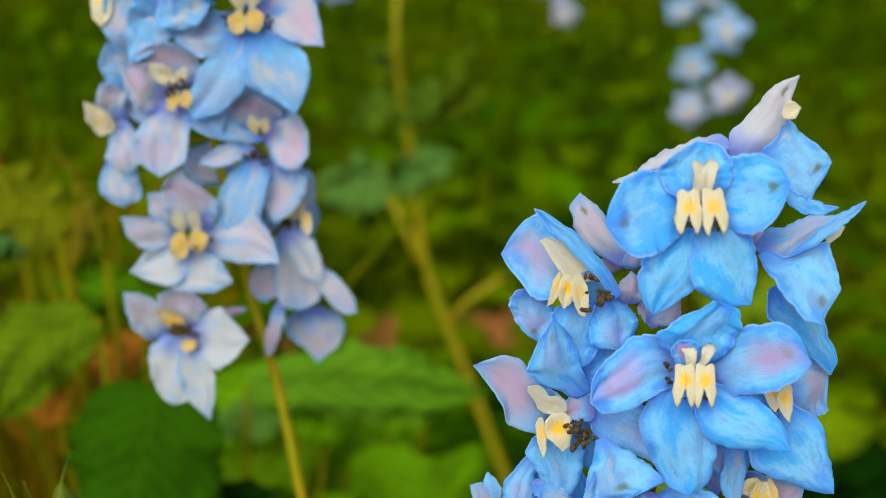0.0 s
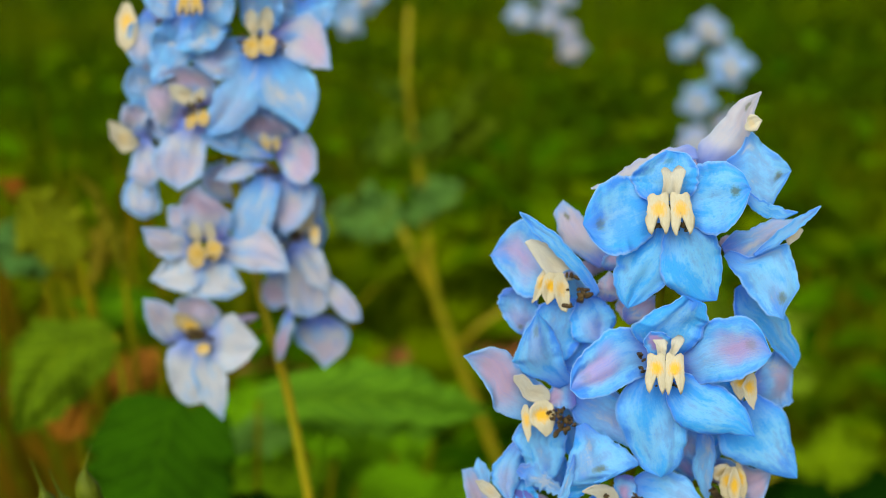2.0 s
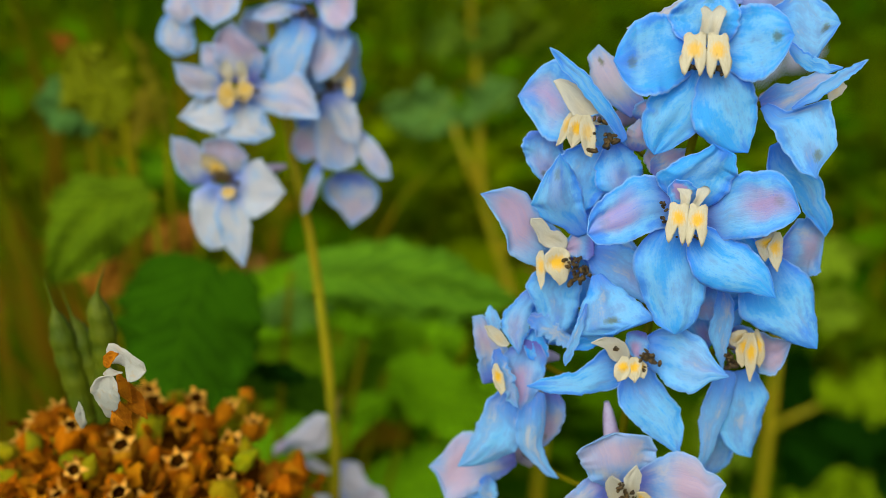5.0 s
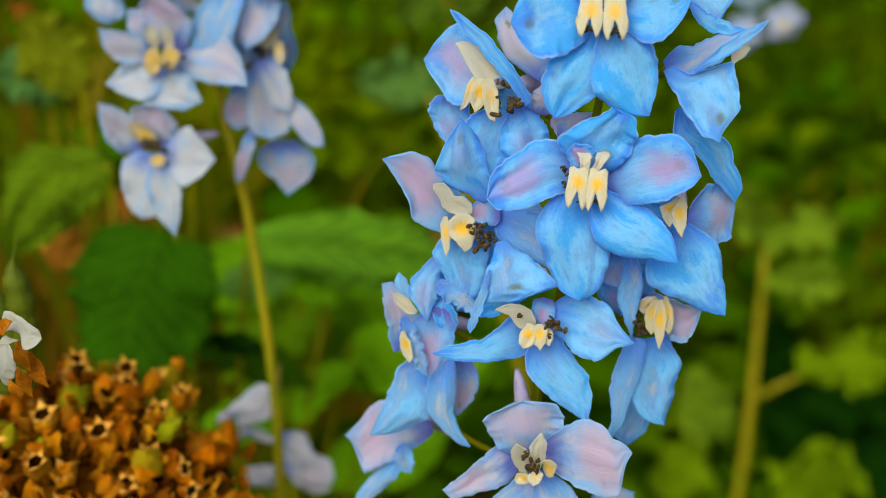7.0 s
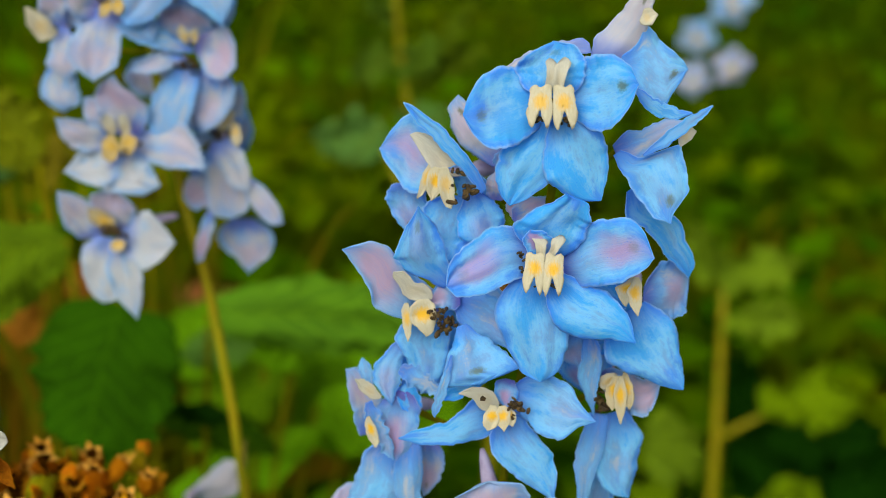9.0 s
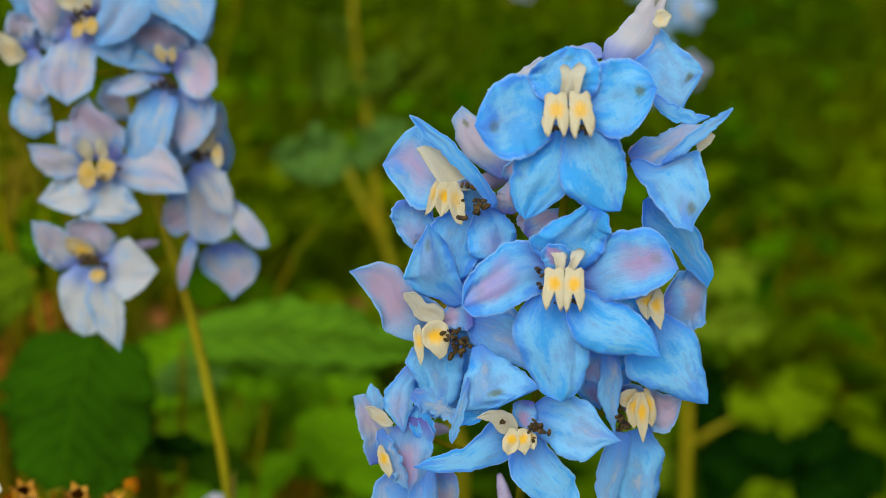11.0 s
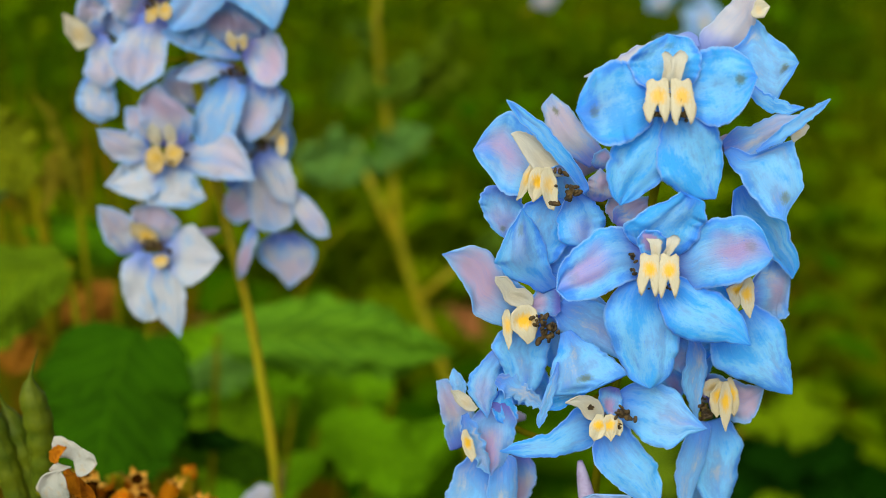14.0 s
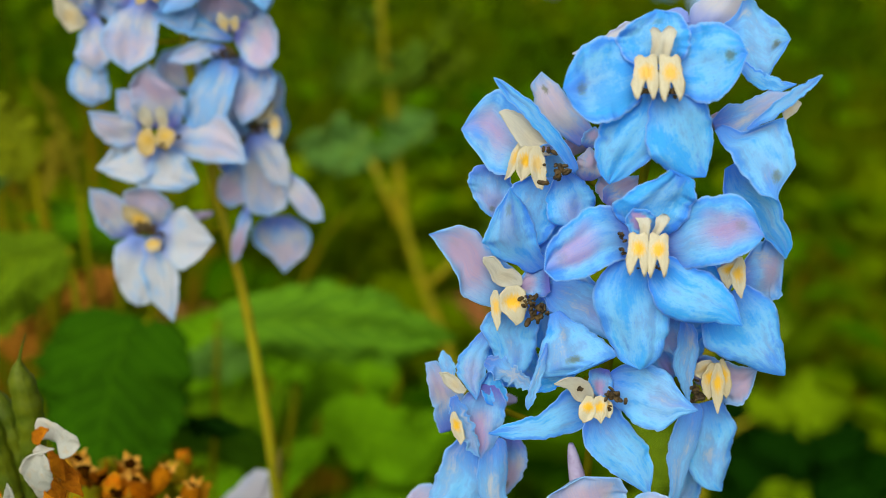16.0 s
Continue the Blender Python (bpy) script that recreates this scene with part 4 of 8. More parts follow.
petal(flower, "sepal", SEPAL, (0.0087, -0.0180, 0.8214), (-0.0133, -0.0250, 0.8167), (1.2, 2.6, 2.7, 3.4, 3.9, 3.5, 2.9), (4.6, 9.6, 10.7, 9.6, 8.3, 6.7, 4.6), 1.0, 0.4, (0.85, 0.28, 0.2), 101)
petal(flower, "sepal", SEPAL, (0.0140, -0.0180, 0.8209), (0.0346, -0.0260, 0.8267), (1.9, 6.1, 9.2, 9.7, 9.9, 9.1, 6.2), (4.2, 5.7, 5.7, 5.3, 4.7, 3.3, 1.8), 1.0, 0.4, (0.85, 0.28, 0.3), 102)
petal(flower, "sepal", SEPAL, (0.0098, -0.0200, 0.8201), (0.0104, -0.0250, 0.7924), (1.2, 4.1, 5.8, 6.5, 6.0, 5.4, 3.7), (4.0, 9.4, 11.3, 10.4, 8.4, 6.3, 4.4), 1.8, -1.0, (0.05, 0.42, 0), 103)
petal(flower, "sepal", SEPAL, (0.0121, -0.0210, 0.8195), (0.0322, -0.0270, 0.8052), (1.0, 2.7, 3.7, 4.7, 4.3, 3.3, 1.3), (3.8, 7.7, 9.0, 8.1, 5.5, 2.8, 1.1), 1.6, -0.8, (0.0, 0.2, 0), 104)
petal(flower, "sepal", SEPAL, (0.0109, -0.0210, 0.8231), (0.0057, -0.0230, 0.8314), (0.3, 1.2, 2.1, 3.0, 3.2, 2.9, 2.6), (0.5, 1.8, 3.2, 3.0, 2.8, 2.2, 0.9), 0.5, 0.6, (1.6, 0.3, 0), 105)
petal(flower, "sepal", SEPAL, (0.0147, -0.0150, 0.8179), (0.0306, -0.0150, 0.8085), (0.7, 2.4, 3.3, 3.7, 3.8, 2.2, 0.8), (0.8, 2.7, 4.4, 4.4, 4.3, 3.4, 1.3), 0.0, 0.6, (0.1, 0.1, 0), 106)
inner_petals(flower, (0.0095, -0.0240, 0.8246), 0.0106, 2, 0, 0, 0.95, 5, 8)
flower = floret(near_plant, (0.0091, -0.0020, 0.7986), (-0.0126, -0.0060, 0.8046), spur=(-0.0053, 0.0060, 0.7970), seed=6)
petal(flower, "sepal", SEPAL, (-0.0139, -0.0080, 0.8047), (-0.0390, -0.0150, 0.8207), (4.0, 7.1, 9.0, 9.0, 5.0, 2.6, 1.0), (0.5, 1.6, 2.8, 3.7, 5.6, 5.1, 2.4), 0.8, 0.6, (1.1, 0.75, 0.1), 120)
petal(flower, "sepal", SEPAL, (-0.0122, -0.0090, 0.8101), (-0.0210, -0.0120, 0.8318), (1.8, 5.8, 9.0, 10.5, 8.3, 5.1, 2.0), (2.0, 1.0, 1.5, 2.0, 1.8, 1.1, 0.4), 0.6, -0.5, (0.3, 0.3, 0.5), 121)
petal(flower, "sepal", SEPAL, (-0.0125, -0.0020, 0.8017), (0.0041, -0.0030, 0.8022), (1.1, 3.5, 4.2, 4.6, 4.9, 2.7, 1.1), (1.1, 3.6, 6.5, 6.2, 5.9, 4.9, 1.9), 0.0, 0.6, (0.3, 0.7, 0), 122)
petal(flower, "sepal", SEPAL, (-0.0085, 0.0020, 0.8036), (-0.0072, 0.0020, 0.8213), (0.9, 2.9, 4.6, 4.7, 4.7, 3.1, 1.2), (0.6, 2.1, 3.8, 4.3, 4.5, 4.4, 1.7), 0.0, 0.6, (0.2, 0.3, 0), 123)
petal(flower, "sepal", SEPAL, (-0.0154, -0.0090, 0.8013), (-0.0175, -0.0120, 0.7817), (3.6, 3.6, 3.6, 3.7, 3.7, 3.0, 1.5), (3.8, 8.8, 9.9, 7.7, 5.9, 4.5, 2.8), 1.0, -0.6, (0.05, 0.55, 0), 124)
petal(flower, "sepal", SEPAL, (-0.0107, -0.0080, 0.8048), (0.0059, -0.0160, 0.7948), (3.9, 6.0, 7.2, 7.5, 5.2, 3.0, 1.2), (1.7, 3.8, 3.8, 2.8, 1.8, 1.0, 0.4), 0.8, 0.6, (0.3, 0.6, 0), 125)
petal(flower, "sepal", SEPAL, (-0.0100, -0.0100, 0.8057), (-0.0186, -0.0110, 0.8052), (0.5, 1.8, 1.7, 1.4, 1.1, 0.8, 0.3), (4.0, 5.0, 5.5, 5.9, 4.3, 2.5, 1.0), -0.6, 0.6, (1.1, 0.7, 0), 126)
petal(flower, "inner_petal", CREAM, (-0.0181, -0.0130, 0.8064), (-0.0266, -0.0150, 0.8155), (0.3, 1.1, 2.0, 2.2, 1.4, 1.1, 1.0), (2.5, 3.1, 2.9, 1.5, 1.7, 1.9, 0.8), 0.0, 0.8, (0.1, 0.0, 0), 127, ruffle=0.4)
petal(flower, "inner_petal", CREAM, (-0.0232, -0.0140, 0.8067), (-0.0225, -0.0160, 0.7972), (0.2, 0.8, 1.1, 1.0, 0.8, 0.7, 0.3), (0.4, 1.3, 1.2, 1.1, 0.9, 0.5, 0.2), 0.0, 0.6, (0.8, 0.0, 0), 128, ruffle=0.4)
petal(flower, "inner_petal", CREAM, (-0.0192, -0.0140, 0.8080), (-0.0180, -0.0160, 0.7986), (0.9, 2.8, 2.8, 2.8, 2.4, 2.0, 1.4), (1.4, 3.3, 3.4, 3.5, 2.3, 1.3, 0.5), 0.0, 0.6, (1.0, 0.0, 0), 129, ruffle=0.4)
petal(flower, "sepal", SEPAL, (-0.0081, 0.0000, 0.8082), (-0.0066, -0.0020, 0.7841), (2.1, 6.9, 8.6, 8.6, 8.6, 6.2, 2.4), (1.4, 4.6, 8.2, 7.8, 6.8, 6.0, 3.2), 0.0, 0.6, (0.3, 0.35, 0), 130)
petal(flower, "sepal", SEPAL, (-0.0140, 0.0000, 0.8126), (0.0007, 0.0000, 0.8205), (0.7, 2.3, 4.2, 4.9, 5.2, 5.4, 3.2), (1.9, 6.1, 6.2, 6.2, 6.3, 6.4, 2.6), 0.0, 0.6, (0.2, 0.25, 0), 131)
petal(flower, "sepal", SEPAL, (-0.0242, -0.0020, 0.7899), (-0.0117, -0.0020, 0.7741), (1.4, 4.6, 7.8, 7.0, 6.1, 5.4, 2.2), (1.5, 4.8, 5.2, 5.6, 5.3, 3.0, 1.2), 0.0, 0.6, (0.2, 0.25, 0), 132)
flower = floret(near_plant, (0.0093, -0.0020, 0.8033), (0.0342, -0.0100, 0.8093), spur=None, seed=7)
petal(flower, "sepal", SEPAL, (0.0357, -0.0080, 0.8062), (0.0482, -0.0020, 0.8028), (7.2, 9.7, 11.6, 12.4, 12.3, 10.4, 8.8), (0.5, 1.6, 2.7, 2.5, 2.4, 1.6, 0.6), 0.6, 0.5, (0.75, 0.75, 0.0), 140)
petal(flower, "sepal", SEPAL, (0.0339, -0.0120, 0.8080), (0.0465, -0.0180, 0.7882), (2.7, 5.0, 5.8, 4.5, 3.2, 2.2, 1.2), (3.1, 11.9, 12.9, 10.8, 7.6, 5.1, 2.4), 1.6, -0.8, (0.05, 0.35, 0), 141)
petal(flower, "sepal", SEPAL, (0.0329, -0.0080, 0.8039), (0.0218, -0.0080, 0.7912), (0.5, 1.7, 3.1, 3.4, 3.4, 2.7, 1.1), (0.2, 0.5, 0.9, 1.8, 2.8, 1.6, 0.6), 0.0, 0.6, (0.1, 0.15, 0), 142)
petal(flower, "inner_petal", CREAM, (0.0320, -0.0170, 0.8179), (0.0302, -0.0190, 0.8109), (0.9, 1.2, 1.0, 0.7, 0.5, 0.3, 0.1), (0.4, 1.5, 2.6, 3.8, 2.9, 2.1, 1.2), 0.0, 0.6, (1.0, 0.0, 0), 143, ruffle=0.4)
petal(flower, "inner_petal", CREAM, (0.0322, -0.0180, 0.8183), (0.0331, -0.0200, 0.8090), (0.3, 1.1, 1.0, 0.9, 0.9, 0.5, 0.2), (0.5, 1.6, 2.4, 2.1, 1.8, 1.2, 0.5), 0.0, 0.6, (0.9, 0.0, 0), 144, ruffle=0.4)
petal(flower, "sepal", SEPAL, (0.0252, 0.0000, 0.7999), (0.0234, 0.0000, 0.7774), (2.0, 6.5, 6.9, 6.8, 6.7, 5.7, 2.2), (0.8, 2.7, 4.6, 4.8, 5.0, 5.2, 2.3), 0.0, 0.6, (0.5, 0.45, 0), 145)
petal(flower, "sepal", SEPAL, (0.0317, -0.0020, 0.8133), (0.0309, -0.0020, 0.7963), (0.7, 2.4, 3.9, 3.8, 3.8, 3.0, 1.2), (0.9, 3.0, 4.9, 5.0, 5.0, 4.2, 1.6), 0.0, 0.6, (0.1, 0.2, 0), 146)
flower = floret(near_plant, (0.0056, -0.0020, 0.7733), (0.0013, -0.0160, 0.7793), spur=(0.0086, -0.0040, 0.7769), seed=8)
petal(flower, "sepal", SEPAL, (-0.0094, -0.0170, 0.8027), (-0.0043, -0.0260, 0.7916), (1.0, 3.2, 5.5, 7.1, 8.7, 9.7, 10.5), (0.8, 2.7, 4.6, 6.3, 7.8, 8.7, 4.3), 1.4, -1.0, (0.08, 0.6, 1), 160)
petal(flower, "sepal", SEPAL, (-0.0115, -0.0240, 0.7981), (-0.0150, -0.0260, 0.7816), (0.2, 0.8, 1.1, 1.0, 0.9, 0.8, 0.4), (0.1, 0.4, 0.6, 0.8, 1.0, 1.1, 0.8), 0.0, 0.6, (0.05, 0.75, 0), 161)
petal(flower, "sepal", SEPAL, (-0.0016, -0.0190, 0.7895), (-0.0129, -0.0210, 0.7835), (0.1, 0.5, 0.9, 1.1, 1.2, 1.0, 0.4), (0.4, 1.3, 2.3, 3.1, 3.5, 3.9, 1.7), 0.0, 0.6, (0.0, -0.45, 0), 162)
petal(flower, "sepal", SEPAL, (0.0040, -0.0180, 0.7886), (0.0023, -0.0200, 0.7819), (0.4, 1.3, 2.3, 2.4, 2.2, 2.1, 0.9), (1.5, 4.0, 3.8, 3.6, 3.4, 2.1, 0.8), 0.0, 0.6, (1.2, 0.5, 0), 163)
petal(flower, "sepal", SEPAL, (0.0008, -0.0180, 0.7771), (-0.0238, -0.0260, 0.7750), (3.0, 4.1, 4.0, 3.7, 3.0, 2.2, 0.9), (2.0, 6.3, 3.7, 1.7, 1.4, 1.3, 0.5), 0.8, -0.8, (0.05, 0.35, 0), 164)
petal(flower, "sepal", SEPAL, (0.0038, -0.0180, 0.7830), (0.0245, -0.0270, 0.7832), (5.4, 7.4, 8.4, 7.9, 5.9, 2.7, 1.0), (1.2, 3.7, 5.7, 6.7, 6.0, 2.5, 0.9), 1.4, -0.4, (0.2, 0.62, 0), 165)
petal(flower, "sepal", SEPAL, (0.0031, -0.0190, 0.7779), (0.0168, -0.0250, 0.7578), (4.1, 4.1, 4.5, 5.1, 4.2, 2.4, 0.4), (6.0, 7.4, 7.0, 5.9, 4.1, 2.4, 0.9), 1.4, -0.8, (0.05, 0.5, 0), 166)
petal(flower, "inner_petal", CREAM, (-0.0002, -0.0220, 0.7812), (-0.0092, -0.0260, 0.7885), (0.1, 0.4, 0.5, -0.2, -0.8, -0.5, -0.2), (2.8, 3.9, 4.4, 4.3, 3.7, 3.0, 1.5), 0.0, 0.8, (0.1, 0.0, 0), 167, ruffle=0.4)
petal(flower, "inner_petal", CREAM, (-0.0011, -0.0240, 0.7847), (-0.0018, -0.0260, 0.7785), (1.3, 2.3, 2.4, 2.5, 2.2, 1.9, 0.9), (0.2, 0.7, 1.3, 1.5, 1.4, 1.2, 0.4), 0.0, 0.6, (1.0, 0.0, 0), 168, ruffle=0.4)
petal(flower, "inner_petal", CREAM, (0.0013, -0.0240, 0.7846), (0.0023, -0.0260, 0.7786), (0.6, 2.1, 1.9, 1.7, 1.5, 0.9, 0.3), (0.4, 1.3, 1.8, 1.7, 1.6, 0.9, 0.3), 0.0, 0.6, (1.0, 0.1, 0), 169, ruffle=0.4)
petal(flower, "inner_petal", CREAM, (0.0032, -0.0230, 0.7839), (0.0045, -0.0250, 0.7795), (0.2, 0.7, 1.3, 1.2, 1.1, 0.8, 0.3), (0.3, 1.1, 1.8, 1.7, 1.6, 1.3, 0.5), 0.0, 0.6, (0.9, 0.0, 0), 170, ruffle=0.4)
flower = floret(near_plant, (0.0054, -0.0020, 0.7716), (0.0304, -0.0060, 0.7776), spur=None, seed=9)
petal(flower, "sepal", SEPAL, (0.0295, -0.0060, 0.7791), (0.0421, -0.0100, 0.7856), (6.3, 7.0, 5.4, 3.9, 2.5, 1.4, 0.6), (1.8, 4.9, 6.3, 7.5, 6.4, 4.3, 1.7), 0.5, 0.6, (1.0, 1.0, 0), 180)
petal(flower, "sepal", SEPAL, (0.0306, 0.0000, 0.7544), (0.0296, -0.0020, 0.7377), (1.1, 2.7, 3.7, 4.0, 3.7, 2.3, 0.9), (0.5, 1.5, 2.7, 3.5, 3.8, 4.1, 2.2), 0.0, 0.6, (0.3, 0.6, 0), 181)
petal(flower, "sepal", SEPAL, (0.0304, -0.0090, 0.7754), (0.0368, -0.0130, 0.7519), (4.7, 5.7, 7.0, 5.0, 3.5, 2.1, 0.8), (2.8, 5.9, 7.5, 7.5, 7.1, 5.8, 3.5), 1.4, -0.8, (0.05, 0.6, 0), 182)
petal(flower, "sepal", SEPAL, (0.0252, -0.0120, 0.7769), (0.0230, -0.0170, 0.7482), (4.5, 4.4, 3.9, 3.1, 2.5, 2.1, 0.8), (0.5, 1.8, 2.4, 2.6, 1.1, 0.8, 1.2), 1.0, -1.0, (0.05, 0.85, 0), 183)
petal(flower, "sepal", SEPAL, (0.0217, -0.0130, 0.7994), (0.0252, -0.0150, 0.7779), (2.6, 3.3, 3.3, 2.4, 1.4, 0.8, 0.3), (0.4, 1.2, 2.2, 2.9, 1.9, 1.1, 0.4), 0.0, -1.0, (0.05, 0.8, 0), 184)
petal(flower, "sepal", SEPAL, (0.0199, -0.0080, 0.7992), (0.0212, -0.0090, 0.7885), (0.7, 2.3, 2.2, 2.0, 1.9, 1.3, 0.5), (1.2, 4.1, 4.7, 5.0, 5.3, 3.4, 1.3), 0.0, 0.6, (0.6, 0.9, 0), 185)
petal(flower, "sepal", SEPAL, (0.0183, -0.0020, 0.7899), (0.0233, -0.0020, 0.7772), (0.7, 2.2, 2.8, 2.7, 2.6, 2.5, 1.0), (3.1, 4.0, 3.8, 3.5, 2.7, 1.5, 0.6), 0.0, 0.6, (0.8, 0.3, 0), 186)
petal(flower, "inner_petal", CREAM, (0.0300, -0.0130, 0.7885), (0.0298, -0.0150, 0.7796), (0.5, 1.6, 1.9, 1.8, 1.6, 1.2, 0.5), (0.3, 1.1, 2.0, 2.0, 1.7, 1.4, 0.5), 0.0, 0.6, (1.0, 0.3, 0), 187, ruffle=0.4)
petal(flower, "inner_petal", CREAM, (0.0312, -0.0140, 0.7891), (0.0321, -0.0160, 0.7765), (0.3, 1.1, 1.5, 1.3, 1.1, 0.7, 0.3), (0.4, 1.2, 1.7, 1.4, 1.1, 0.7, 0.3), 0.0, 0.6, (1.0, 0.15, 0), 188, ruffle=0.4)
petal(flower, "inner_petal", CREAM, (0.0323, -0.0130, 0.7897), (0.0343, -0.0150, 0.7798), (0.3, 0.9, 1.4, 1.4, 1.4, 1.0, 0.4), (0.3, 1.0, 1.7, 1.5, 1.4, 1.1, 0.4), 0.0, 0.6, (1.0, 0.3, 0), 189, ruffle=0.4)
petal(flower, "inner_petal", CREAM, (0.0268, -0.0110, 0.7872), (0.0294, -0.0110, 0.7826), (1.1, 3.5, 3.5, 3.5, 3.5, 3.5, 1.9), (0.3, 0.9, 1.6, 1.5, 1.0, 0.6, 0.2), 0.0, 0.6, (0.4, 0.0, 0), 190, ruffle=0.4)
flower = floret(near_plant, (0.0044, -0.0020, 0.7646), (-0.0262, -0.0080, 0.7706), spur=(-0.0152, 0.0040, 0.7675), seed=10)
petal(flower, "sepal", SEPAL, (-0.0294, -0.0070, 0.7672), (-0.0393, -0.0060, 0.7826), (6.4, 5.9, 4.7, 3.6, 2.6, 1.5, 0.6), (0.6, 2.0, 3.6, 3.5, 3.1, 3.0, 2.8), 0.6, 0.8, (0.75, 1.1, 0), 200)
petal(flower, "sepal", SEPAL, (-0.0321, -0.0080, 0.7775), (-0.0350, -0.0050, 0.7859), (0.2, 0.6, 1.1, 1.6, 1.8, 1.5, 0.8), (0.2, 0.7, 1.3, 1.7, 1.5, 1.0, 0.4), 0.0, 0.6, (0.1, 0.8, 0), 201)
petal(flower, "sepal", SEPAL, (-0.0236, -0.0100, 0.7950), (-0.0265, -0.0140, 0.7771), (0.6, 1.2, 0.2, 0.9, 0.6, 0.3, 0.1), (1.1, 3.5, 5.3, 6.3, 5.9, 3.5, 1.4), 0.6, -0.6, (0.5, 0.55, 0), 202)
petal(flower, "sepal", SEPAL, (-0.0248, -0.0120, 0.7869), (-0.0124, -0.0130, 0.7809), (1.0, 3.2, 2.6, 2.0, 1.5, 1.1, 0.5), (0.6, 2.1, 2.4, 2.1, 2.1, 2.0, 0.8), 0.0, 0.6, (0.1, 0.95, 0), 203, ruffle=2.5)
petal(flower, "sepal", SEPAL, (-0.0230, -0.0100, 0.7835), (-0.0213, -0.0120, 0.7742), (0.3, 1.1, 2.0, 2.5, 2.7, 2.9, 2.0), (0.6, 1.9, 3.4, 3.1, 2.8, 2.5, 1.0), 0.0, 0.6, (0.1, -0.4, 0), 204)
petal(flower, "sepal", SEPAL, (-0.0231, -0.0110, 0.7799), (-0.0248, -0.0150, 0.7615), (1.5, 4.1, 4.2, 4.0, 3.3, 2.5, 1.0), (3.7, 6.2, 7.1, 6.8, 5.3, 3.6, 2.1), 1.0, -0.6, (1.2, 0.6, 0), 205)
petal(flower, "sepal", SEPAL, (-0.0321, -0.0160, 0.7793), (-0.0253, -0.0180, 0.7634), (0.7, 1.4, 1.4, 1.4, 1.1, 0.8, 0.3), (1.0, 2.5, 2.5, 2.5, 2.1, 1.6, 0.7), 0.0, 0.6, (0.3, 0.8, 0.2), 206, ruffle=3.0)
petal(flower, "sepal", SEPAL, (-0.0171, -0.0050, 0.7626), (-0.0181, -0.0060, 0.7447), (2.3, 4.2, 4.9, 4.5, 3.8, 2.6, 1.3), (1.0, 3.3, 2.8, 2.4, 1.9, 1.1, 0.4), 0.0, 0.6, (0.9, 1.1, 0.7), 207)
petal(flower, "sepal", SEPAL, (-0.0291, -0.0120, 0.7654), (-0.0401, -0.0160, 0.7429), (4.6, 7.7, 10.8, 10.8, 8.7, 6.3, 3.4), (0.8, 2.4, 1.8, 1.2, 0.7, 0.3, 0.1), 1.4, -0.8, (0.05, 0.95, 0), 208)
petal(flower, "sepal", SEPAL, (-0.0227, -0.0140, 0.7659), (-0.0132, -0.0170, 0.7426), (3.5, 2.6, 1.3, -0.9, -1.5, -1.2, -0.5), (1.5, 5.1, 6.6, 7.3, 5.6, 4.1, 2.5), 1.0, -0.8, (0.05, 0.95, 0), 209)
petal(flower, "inner_petal", CREAM, (-0.0292, -0.0140, 0.7798), (-0.0359, -0.0150, 0.7851), (0.6, 1.8, 1.8, 1.7, 1.5, 0.8, 0.3), (0.2, 0.6, 1.1, 1.3, 1.2, 1.1, 0.4), 0.0, 0.6, (0.2, 0.0, 0), 210, ruffle=0.4)
petal(flower, "inner_petal", CREAM, (-0.0321, -0.0180, 0.7761), (-0.0302, -0.0190, 0.7677), (0.2, 0.7, 1.2, 1.3, 1.3, 1.4, 0.7), (0.4, 1.2, 1.3, 1.3, 1.1, 0.6, 0.2), 0.0, 0.6, (1.0, 0.0, 0), 211, ruffle=0.4)
flower = floret(near_plant, (0.0037, -0.0020, 0.7298), (-0.0263, 0.0010, 0.7358), spur=(-0.0196, 0.0130, 0.7258), seed=11)
petal(flower, "sepal", SEPAL, (-0.0246, 0.0000, 0.7366), (-0.0487, -0.0020, 0.7325), (1.6, 5.0, 6.9, 8.6, 9.9, 11.0, 2.4), (1.1, 3.8, 6.4, 8.7, 7.0, 3.5, 1.4), 0.8, -0.6, (1.0, 1.0, 0), 220)
petal(flower, "sepal", SEPAL, (-0.0334, -0.0030, 0.7315), (-0.0460, -0.0060, 0.7118), (3.4, 4.8, 4.9, 4.5, 3.8, 3.2, 1.3), (0.0, 0.2, 0.3, 0.5, 0.7, 0.5, 0.2), 0.0, -0.8, (0.1, 1.0, 0), 221)
petal(flower, "sepal", SEPAL, (-0.0324, -0.0040, 0.7326), (-0.0294, -0.0050, 0.7238), (0.5, 1.7, 1.9, 1.7, 1.5, 0.9, 0.3), (0.5, 1.6, 2.9, 3.3, 2.8, 2.4, 1.2), 0.0, 0.6, (0.1, 0.9, 0), 222)
flower = floret(near_plant, (0.0035, -0.0020, 0.7398), (0.0025, -0.0260, 0.7458), spur=(-0.0027, -0.0140, 0.7654), seed=12)
petal(flower, "sepal", SEPAL, (0.0019, -0.0280, 0.7485), (-0.0008, -0.0280, 0.7648), (1.7, 5.5, 7.7, 8.7, 9.6, 10.1, 7.7), (1.5, 4.8, 8.2, 9.1, 9.7, 8.8, 8.1), 0.3, 0.8, (0.8, 1.15, 0), 240)
petal(flower, "sepal", SEPAL, (-0.0013, -0.0280, 0.7478), (-0.0188, -0.0340, 0.7404), (3.7, 4.9, 4.8, 4.3, 3.9, 3.6, 3.4), (5.3, 4.6, 3.8, 2.9, 1.8, 0.9, 0.4), 0.4, 0.8, (0.9, 1.25, 0), 241)
